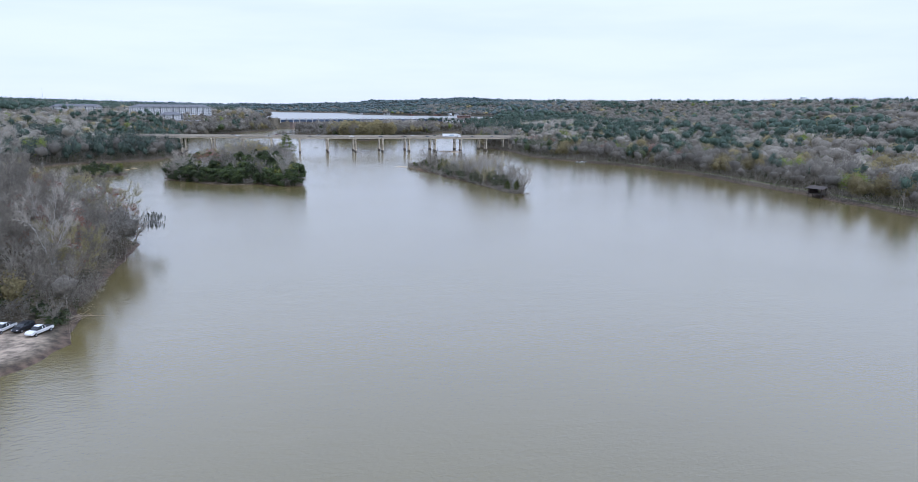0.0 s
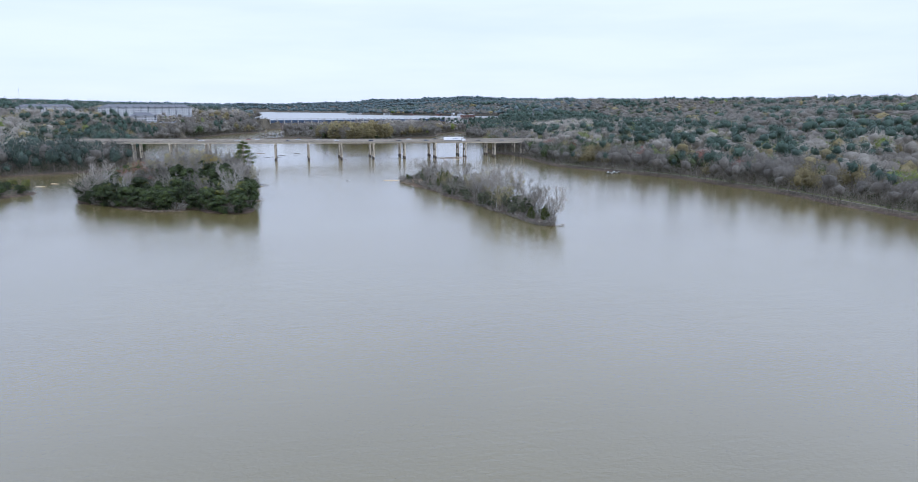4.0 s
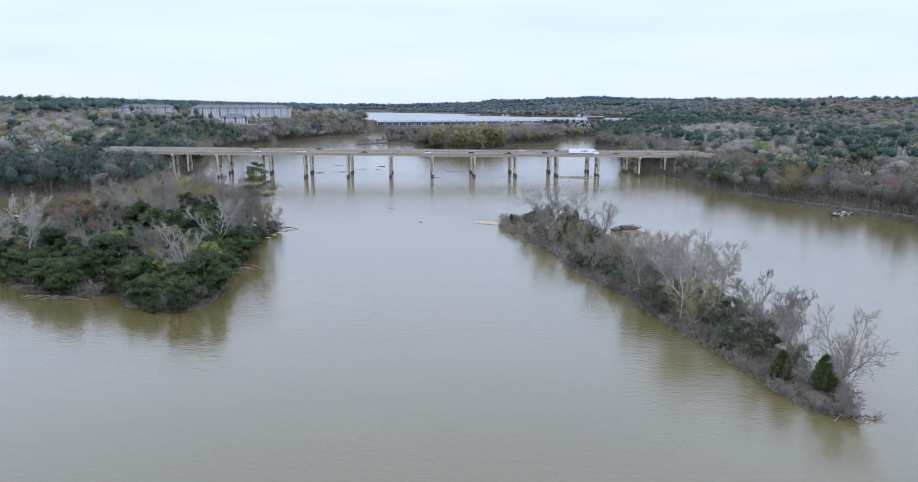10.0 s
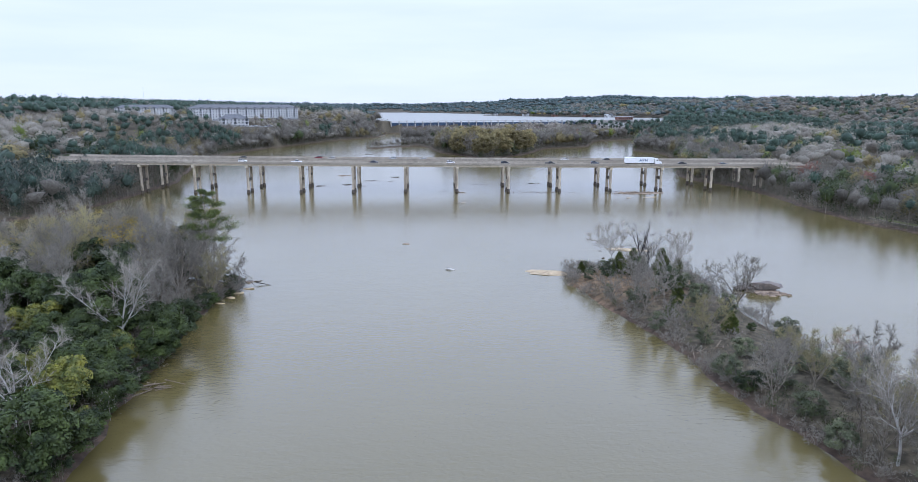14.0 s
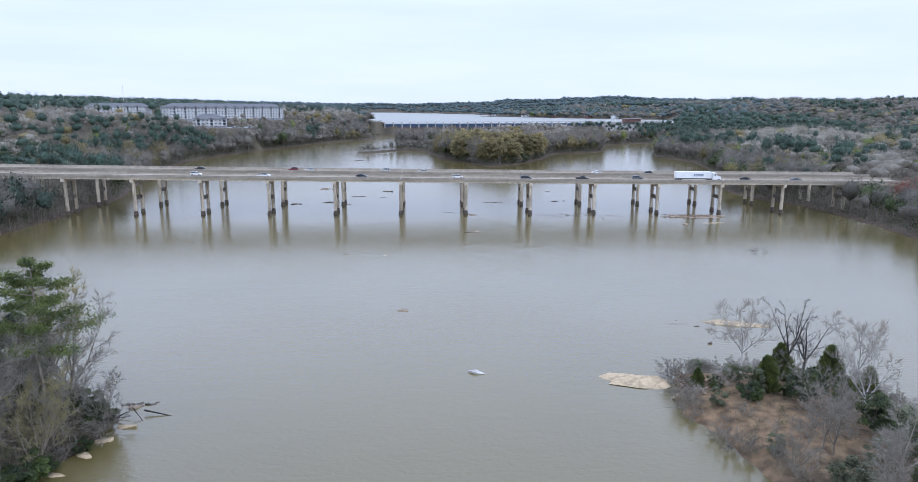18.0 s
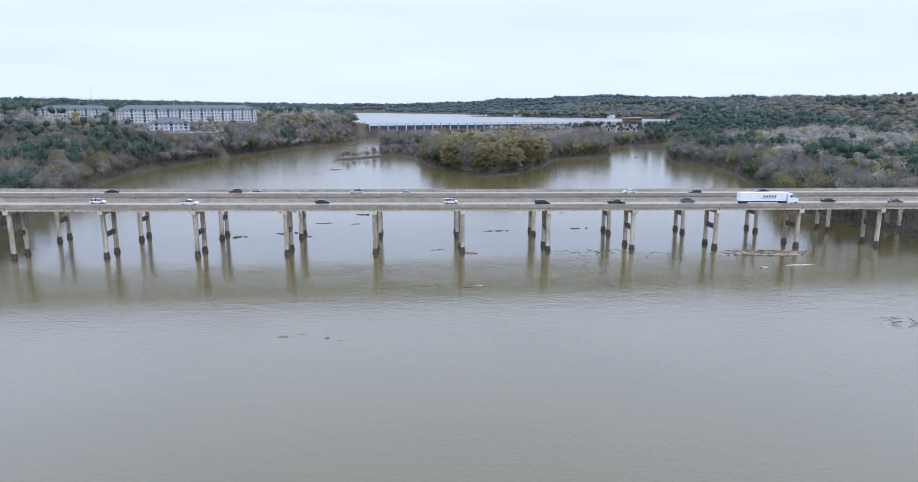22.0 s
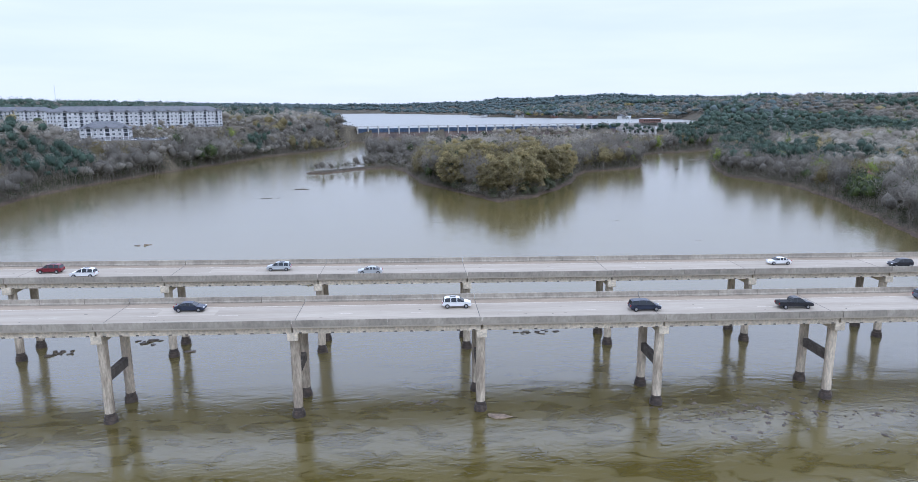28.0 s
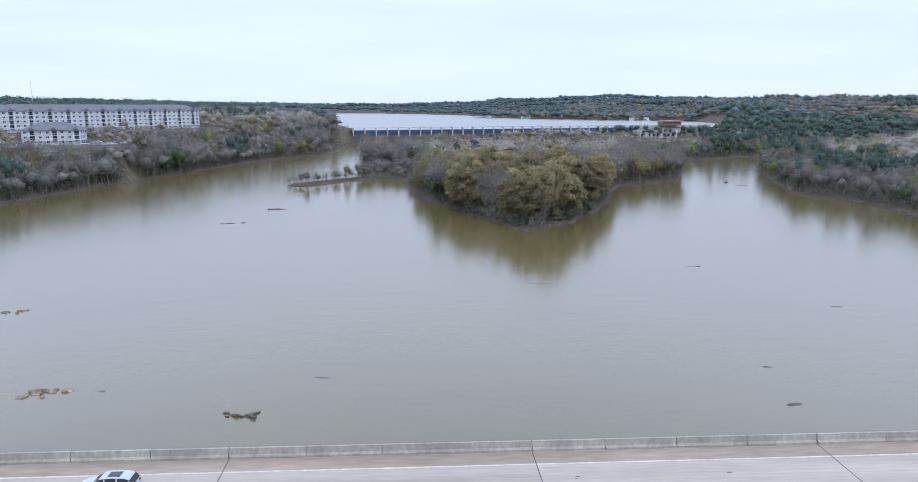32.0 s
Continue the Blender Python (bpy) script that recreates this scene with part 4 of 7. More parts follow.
    for s in (-1, 1):
        y = s * (W / 2 - 0.3)
        part("headlight", boxes((L - cx - 0.2, y - 0.17, 0.68, L - cx - 0.02, y + 0.17, 0.84), bevel=0.02), M["lamp"], v, "clear headlight")
        part("tail_light", boxes((-cx - 0.03, y - 0.12, 0.78, -cx + 0.08, y + 0.12, 1.0), bevel=0.02), M["tail"], v, "red tail light")
    return v


def on_deck(x, y, east=True):
    return pose(x, y, deck_z(x) + 0.03, 0, 0.49 if east else -0.49, 0 if east else 180)


for kind, paint, lab, x, y, east in (
    ("suv", "white_car", "white suv with a dark sunroof driving on the near bridge", -3.3, 6.5, True), ("car", "navy_car", "dark blue sedan driving on the near bridge deck", -45.9, 6.6, True), ("van", "navy_car", "dark blue minivan driving on the near bridge deck", 27.0, 3.2, True),
    ("pickup", "black_car", "black pickup truck driving on the near bridge deck", 52.0, 3.0, True), ("suv", "grey_car", "slate blue suv driving on the near bridge deck", 78.0, 6.6, True), ("car", "black_car", "black sedan driving on the near bridge deck", 128.0, 6.6, True),
    ("car", "grey_car", "grey sedan driving on the near bridge deck", 150.0, 3.2, True), ("pickup", "white_car", "white pickup truck driving on the near bridge deck", -88.0, 3.2, True), ("suv", "white_car", "white suv driving on the near bridge deck", -118.0, 6.6, True),
    ("suv", "silver_car", "silver suv driving on the far bridge deck", -37.1, 33.3, False), ("car", "silver_car", "pale silver sedan driving on the far bridge deck", -18.8, 29.6, False), ("suv", "white_car", "white suv driving on the far bridge deck", -73.0, 29.6, False),
    ("suv", "red_car", "dark red suv driving on the far bridge deck", -81.0, 33.3, False), ("car", "white_car", "white sedan driving on the far bridge deck", 66.0, 33.2, False), ("suv", "black_car", "black suv driving on the far bridge deck", 90.0, 29.6, False),
    ("car", "navy_car", "dark blue sedan driving on the far bridge deck", 118.0, 33.2, False), ("car", "black_car", "black sedan driving on the far bridge deck", -125.0, 33.2, False)):
    build_vehicle(kind, M[paint], lab, on_deck(x, y, east), "bridge traffic")
for x, y, r, kind, paint, lab in ((-126.5, -563.0, 250, "pickup", "white_car", "white pickup truck parked on the sandy lot"), (-122.7, -563.2, 245, "suv", "black_car", "black suv parked on the sandy lot"), (-118.8, -566.2, 243, "pickup", "white_car", "white pickup truck parked beside the water's edge")):
    build_vehicle(kind, M[paint], lab, pose(x, y, height(x, y), 0, 0, r), "cars parked on the sand")

M["trailer"] = mat("white_trailer_panel", (0.80, 0.80, 0.79), (0.72, 0.72, 0.71), 0.6, 0.45)
M["blue_mark"] = mat("blue_trailer_marking", (0.02, 0.06, 0.16), (0.02, 0.05, 0.13), 1.0, 0.5)
M["cyan_mark"] = mat("pale_blue_trailer_marking", (0.12, 0.35, 0.5), (0.1, 0.3, 0.45), 1.0, 0.5)


def build_lorry(m):
    v = thing("semi_truck", "white semi truck hauling a long white box trailer on the bridge", "truck", m, "bridge traffic")
    box_ = part("trailer", boxes((-10, -1.28, 1.15, 6.1, 1.28, 4.05), bevel=0.05), M["trailer"], v, "long white box trailer")
    for i in range(5):
        bm = bmesh.new()
        prism(bm, [(-2.1 + i * 0.95, 2.4), (-1.5 + i * 0.95, 2.4), (-1.2 + i * 0.95, 3.1), (-1.8 + i * 0.95, 3.1)], "y", -1.295, -1.283)
        part("marking", bm, M["blue_mark"], box_, "slanted dark blue bar")
    bm = bmesh.new()
    prism(bm, [(-3.2, 2.1), (2.2, 2.1), (2.6, 2.28), (-2.6, 2.28)], "y", -1.295, -1.283)
    part("marking", bm, M["cyan_mark"], box_, "pale blue stripe")
    bm = bmesh.new()
    prism(bm, [(6.6, 0.6), (6.6, 3.6), (7.0, 3.85), (8.3, 3.7), (8.9, 2.3), (10.4, 1.95), (10.6, 0.6)], "y", -1.2, 1.2)
    bmesh.ops.bevel(bm, geom=list(bm.edges), offset=0.1, segments=1, affect="EDGES")
    part("tractor_cab", bm, M["white_car"], v, "white sleeper cab")
    bm = bmesh.new()
    prism(bm, [(8.42, 3.35), (8.86, 2.35), (8.9, 2.4), (8.5, 3.4)], "y", -1.05, 1.05)
    part("windscreen", bm, M["glass"], v)
    part("side_window", boxes((7.5, -1.215, 2.4, 8.3, 1.215, 3.1)), M["glass"], v)
    part("chassis", boxes((-9.5, -0.5, 0.75, 10.2, 0.5, 1.15)), M["tyre"], v)
    for x in (-9, -7.7, 5.0, 6.2, 9.6):
        for s in (-1, 1):
            bm = bmesh.new()
            bmesh.ops.create_cone(bm, cap_ends=True, segments=16, radius1=0.5, radius2=0.5, depth=0.4, matrix=Matrix.Translation((x, s * 1.0, 0.5)) @ Matrix.Rotation(math.pi / 2, 4, "X"))
            part("wheel", bm, M["tyre"], v)
    return v


build_lorry(on_deck(104.0, 3.0))

# ---- the dam, its gates and the power station ----
M["gate"] = mat("blue_steel_gate", (0.05, 0.085, 0.15), (0.03, 0.05, 0.09), 0.3, 0.5, fine=1.0, island=0.15)
M["dam_face"] = mat("brown_stained_dam_concrete", (0.17, 0.125, 0.10), (0.07, 0.055, 0.05), 0.1, 0.9, fine=0.6, stretch=(1, 1, 0.12))
M["dam_top"] = mat("pale_dam_concrete", (0.5, 0.48, 0.45), (0.36, 0.34, 0.31), 0.2, 0.85, fine=1.0)
M["grey_steel"] = mat("dull_galvanised_steel", (0.30, 0.31, 0.31), (0.22, 0.23, 0.23), 0.8, 0.6)
M["white_steel"] = mat("white_painted_steel", (0.72, 0.74, 0.74), (0.58, 0.6, 0.6), 0.8, 0.5)
M["brick_red"] = mat("dull_red_cladding", (0.22, 0.125, 0.10), (0.16, 0.095, 0.075), 0.4, 0.8)
DAM_LEN = math.hypot(387, 107)
dam = thing("dam", "long low concrete dam with blue steel gates and white walkway", "dam", pose(-85, 826, 0, 0, 0, math.degrees(math.atan2(107, 387))))
BAYS = 28
bw = DAM_LEN / BAYS
part("spillway_wall", boxes((0, -1.5, -3, DAM_LEN, 6, 12.2)), M["dam_face"], dam, "brown water-stained spillway face")
bm = bmesh.new()
prism(bm, [(-7, -3), (-1.5, -3), (-1.5, 11), (-2.5, 9)], "x", 0, DAM_LEN)
part("spillway_apron", bm, M["dam_face"], dam)
part("walkway", boxes((-2, -0.6, 20.2, DAM_LEN + 2, 2.0, 20.75)), M["dam_top"], dam, "pale walkway along the crest")
part("handrail", boxes((-2, -0.6, 21.6, DAM_LEN + 2, -0.5, 21.75), (-2, -0.6, 21.1, DAM_LEN + 2, -0.5, 21.2)), M["white_steel"], dam)
for i in range(BAYS + 1):
    x = i * bw
    part("gate_pier", boxes((x - 0.7, -2.4, 10, x + 0.7, 3.5, 20.2), bevel=0.1), M["dam_top"], dam, "pale concrete pier between gates")
    if i < BAYS:
        g = part("gate", boxes((x + 0.72, -1.0, 12.2, x + bw - 0.72, -0.4, 17.6)), M["gate"], dam, "dark blue steel sluice gate")
        part("gate_rib", boxes((x + 0.75, -1.25, 13.6, x + bw - 0.75, -1.0, 13.95), (x + 0.75, -1.25, 15.6, x + bw - 0.75, -1.0, 15.95)), M["gate"], g)
        part("gate_lip", boxes((x + 0.75, -1.1, 17.6, x + bw - 0.75, -0.2, 18.3)), M["white_steel"], g, "pale upper edge of the gate")

ang = math.degrees(math.atan2(107, 387))


def at_dam(u, v, z=0.0):
    c, s = math.cos(radians(ang)), math.sin(radians(ang))
    return -85 + u * c - v * s, 826 + u * s + v * c, z


ph = thing("powerhouse", "low pale concrete power station with red-brown upper storey", "power station", pose(*at_dam(DAM_LEN + 2, -14, 0), 0, 0, ang))
part("lower_hall", boxes((0, 0, -2, 62, 16, 12.5), bevel=0.15), M["dam_top"], ph, "pale stained concrete lower hall")
part("crest_deck", boxes((-1, 16, -2, 130, 24, 20.3), bevel=0.15), M["dam_top"], ph, "pale concrete crest deck")
part("upper_storey", boxes((42, 8, 20.3, 76, 18, 26.0)), M["brick_red"], ph, "red-brown clad upper storey")
part("roof", boxes((41.5, 7.5, 26.0, 76.5, 18.5, 26.5)), M["white_steel"], ph)
for i in range(9):
    part("window", boxes((3 + i * 6.4, -0.06, 5, 6.6 + i * 6.4, 0.02, 9)), M["glass"], ph, "dark hall window")
for i in range(7):
    part("window", boxes((44 + i * 4.5, 7.93, 22, 46.5 + i * 4.5, 8.01, 24.5)), M["glass"], ph)
crane = thing("gantry_crane", "white steel gantry crane standing on the dam crest", "crane", pose(*at_dam(DAM_LEN + 26, 6, 20.3), 0, 0, ang))
for s in (-1, 1):
    for y in (-2.5, 2.5):
        V, F = tubes([[s * 4.5, y, 0]], [[s * 1.8, y, 9.5]], [0.5], [0.4], 6)
        obj("leg", mesh_np("leg", V, F), M["white_steel"], crane)
part("bridge_beam", boxes((-3, -3, 9, 3, 3, 10.6), bevel=0.1), M["white_steel"], crane)
part("cab", boxes((-1.2, -3.6, 6.2, 1.2, -2.4, 8.6), bevel=0.1), M["white_steel"], crane)
for u, v, w, h in ((6, -22, 5, 4), (14, -23, 4, 3), (30, -22, 6, 4.5), (44, -21, 5, 3.5), (56, -22, 4, 4)):
    t_ = thing("transformer", "pale grey transformer cabinet beside the power station", "transformer", pose(*at_dam(DAM_LEN + u, v, 12.0 - 10.5), 0, 0, ang), "transformers")
    part("tank", boxes((0, 0, 0, w, 3, h + 9), bevel=0.15), M["dam_top"], t_)
    part("cooler", boxes((0.4, -0.6, 9, w - 0.4, 0, h + 8.5)), M["white_steel"], t_)


def build_pylon(x, y, h, label):
    z = height(x, y)
    p = thing("pylon", label, "pylon", pose(x, y, z, 0, 0, 20), "pylons")
    A, B = [], []
    for sx in (-1, 1):
        for sy in (-1, 1):
            A.append((sx * 2.2, sy * 1.2, 0)), B.append((sx * 1.2, sy * 0.6, h))
    V, F = tubes(A, B, [0.16] * 4, [0.12] * 4, 4)
    obj("mast", mesh_np("mast", V, F), M["grey_steel"], p)
    A, B = [], []
    for k in range(6):
        z0, z1 = h * k / 6, h * (k + 1) / 6
        w0, w1 = 2.2 - k / 6, 2.2 - (k + 1) / 6
        A += [(-w0, -1, z0), (w0, -1, z0)]
        B += [(w1, -1, z1), (-w1, -1, z1)]
    V, F = tubes(A, B, [0.08] * len(A), [0.08] * len(A), 3)
    obj("lattice", mesh_np("lattice", V, F), M["grey_steel"], p)
    for f in (0.72, 0.86, 1.0):
        part("cross_arm", boxes((-5, -0.2, h * f - 0.2, 5, 0.2, h * f + 0.2)), M["grey_steel"], p)


build_pylon(455, 760, 30, "grey steel lattice pylon rising above the trees")
build_pylon(478, 768, 30, "grey steel lattice pylon rising above the trees")

# ---- apartment blocks on the bluff ----
M["siding"] = mat("pale_grey_siding", (0.60, 0.60, 0.585), (0.50, 0.50, 0.49), 0.2, 0.8, fine=1.0)
M["stone_base"] = mat("grey_stone_cladding", (0.34, 0.34, 0.35), (0.24, 0.24, 0.25), 0.5, 0.9)
M["shingle"] = mat("grey_roof_shingle", (0.155, 0.158, 0.165), (0.12, 0.122, 0.128), 0.4, 0.9, fine=1.5)
M["pane"] = mat("window_glass", (0.05, 0.06, 0.07), (0.03, 0.035, 0.045), 0.6, 0.15)
M["trim"] = mat("white_trim", (0.78, 0.79, 0.79), (0.7, 0.71, 0.71), 1.0, 0.6)
M["asphalt"] = mat("grey_asphalt", (0.17, 0.17, 0.17), (0.12, 0.12, 0.12), 0.3, 0.9, fine=2.0)


def build_block(label, m, L, W, floors, bays):
    """A long apartment block: local x along the front, front towards -y."""
    b = thing("apartment_building", label, "apartment building", m, "apartment blocks")
    fh, H = 3.1, 3.1 * floors
    part("wall", boxes((0, 0, -3, L, W, H)), M["siding"], b)
    part("base_course", boxes((-0.08, -0.08, -3, L + 0.08, W + 0.08, fh * 0.75)), M["stone_base"], b, "grey stone-clad ground floor")
    bm = bmesh.new()
    o, r = 0.9, W * 0.27
    vs = [bm.verts.new(p) for p in ((-o, -o, H), (L + o, -o, H), (L + o, W + o, H), (-o, W + o, H), (W * 0.5, W / 2, H + r), (L - W * 0.5, W / 2, H + r))]
    for f in ((0, 1, 5, 4), (2, 3, 4, 5), (1, 2, 5), (3, 0, 4), (0, 3, 2, 1)):
        bm.faces.new([vs[i] for i in f])
    part("roof", bm, M["shingle"], b, "grey shingled hip roof")
    step_ = L / bays
    for i in range(bays):
        x0 = i * step_
        if i % 3 == 1:
            for f in range(floors):
                z = f * fh
                bal = part("balcony", boxes((x0 + 0.2, -1.6, z - 0.12, x0 + step_ - 0.2, 0, z + 0.1), (x0 + 0.2, -1.6, z + 0.95, x0 + step_ - 0.2, -1.5, z + 1.05), (x0 + 0.2, -1.6, z, x0 + 0.45, -1.35, z + fh), (x0 + step_ - 0.45, -1.6, z, x0 + step_ - 0.2, -1.35, z + fh)), M["trim"], b, "white framed balcony")
                part("balcony_door", boxes((x0 + 0.7, -0.05, z + 0.1, x0 + step_ - 0.7, 0.02, z + 2.5)), M["pane"], bal, "dark recessed balcony door")
            bm = bmesh.new()
            prism(bm, [(x0 - 0.3, H), (x0 + step_ + 0.3, H), (x0 + step_ / 2, H + 2.0)], "y", -1.9, W * 0.3)
            part("gable", bm, M["shingle"], b)
        else:
            for f in range(floors):
                z = f * fh + 0.9
                w = part("window", boxes((x0 + step_ / 2 - 1.0, -0.1, z, x0 + step_ / 2 + 1.0, 0.02, z + 1.6)), M["trim"], b)
                part("pane", boxes((x0 + step_ / 2 - 0.85, -0.13, z + 0.12, x0 + step_ / 2 - 0.06, -0.08, z + 1.48), (x0 + step_ / 2 + 0.06, -0.13, z + 0.12, x0 + step_ / 2 + 0.85, -0.08, z + 1.48)), M["pane"], w)
    n_end = max(2, int(W / 5))
    for x, s in ((0, -1), (L, 1)):
        for i in range(n_end):
            y = (i + 0.5) * W / n_end
            for f in range(floors):
                z = f * fh + 0.9
                xs = (x - 0.1, x + 0.02) if s < 0 else (x - 0.02, x + 0.1)
                part("window", boxes((xs[0], y - 0.9, z, xs[1], y + 0.9, z + 1.6)), M["pane"], b)
    return b


front = math.degrees(math.atan2(611 - 490, -203 + 306))
build_block("long five-storey grey apartment building with white balconies", pose(-306, 490, 28.0, 0, 0, front), 158, 18, 5, 36)
build_block("four-storey grey apartment building among trees on the bluff", pose(-488, 674, height(-445, 672), 0, 0, -2.7), 85, 18, 4, 19)
build_block("smaller three-storey grey apartment building with hip roof", pose(-262, 433.5, 22.5, 0, 0, 14), 34, 19, 3, 8)
rng0 = np.random.default_rng(5)
for i in range(12):
    u, vv = 30 + i * 9.5, -9.0
    c, s = math.cos(radians(front)), math.sin(radians(front))
    x, y = -306 + u * c - vv * s, 490 + u * s + vv * c
    build_vehicle("suv" if i % 3 else "car", M[("white_car", "silver_car", "black_car", "red_car", "grey_car")[i % 5]], "parked car beside the apartment building", pose(x, y, height(x, y), 0, 0, front + 90), "cars parked by the apartments")


lot = part("pavement_lot", boxes((-227, 434, 22.3, -205, 468, 22.62), bevel=0.05), M["asphalt"], None)
tagged(lot, "grey asphalt parking lot beside the smaller apartment building", "parking lot", kind="structure")
for i in range(9):
    x, y = (-224.5 if i < 5 else -208.0), 437 + (i % 5) * 6.4 + (1.5 if i > 4 else 0)
    build_vehicle("suv" if i % 2 else "car", M[("white_car", "grey_car", "silver_car", "white_car", "black_car")[i % 5]], "parked car on the lot beside the apartments", pose(x, y, 22.62, 0, 0, 0 if i < 5 else 180), "cars parked on the lot")


# ---- rocks ----
def rock_mesh(name, seed, sx, sy, sz, sub=2, rough=0.35):
    bm = bmesh.new()
    if max(sx, sy) < 6:  # broken, angular stone
        rg = np.random.default_rng(int(abs(seed) * 1000) % 100003)
        p = rg.normal(size=(18, 3))
        p /= np.linalg.norm(p, axis=1, keepdims=True)
        p *= rg.uniform(0.75, 1.1, (18, 1))
        p[:, 2] = np.clip(p[:, 2], -0.4, rg.uniform(0.45, 0.8)) + p[:, 0] * rg.normal(0, 0.15)
        bmesh.ops.convex_hull(bm, input=[bm.verts.new((a * sx, b * sy, c * sz)) for a, b, c in p])
        bmesh.ops.delete(bm, geom=[v for v in bm.verts if not v.link_faces], context="VERTS")
        bmesh.ops.triangulate(bm, faces=bm.faces)
        me = bpy.data.meshes.new(name)
        bm.to_mesh(me)
        bm.free()
        return me
    bmesh.ops.create_icosphere(bm, subdivisions=sub, radius=1.0)
    for v in bm.verts:
        n = noise.noise_vector(v.co * 1.7 + Vector((seed * 7.1, seed * 3.3, 0)))
        v.co = Vector((v.co.x * sx * (1 + rough * n.x), v.co.y * sy * (1 + rough * n.y), max(-0.35, v.co.z * (1 + 0.5 * n.z)) * sz))
    me = bpy.data.meshes.new(name)
    bm.to_mesh(me)
    bm.free()
    return me


def rock(x, y, sx, sy, sz, kind="dark_rock", turn=0.0, name="rock", label="", z=None):
    me = rock_mesh(name, x * 0.37 + y, sx, sy, sz)
    ob = obj(name, me, M[kind])
    ob.matrix_world = pose(x, y, min(0.0, height(x, y)) if z is None else z, 0, 0, turn)
    if z is None:
        ob.location.z = -0.05
    return tagged(ob, label or {"dark_rock": "dark wet rock breaking the river surface", "rock": "tan weathered rock in the river", "white_rock": "whitened rock standing out of the river", "slab": "flat pale granite slab at the water"}[kind], "rock", "river rocks")


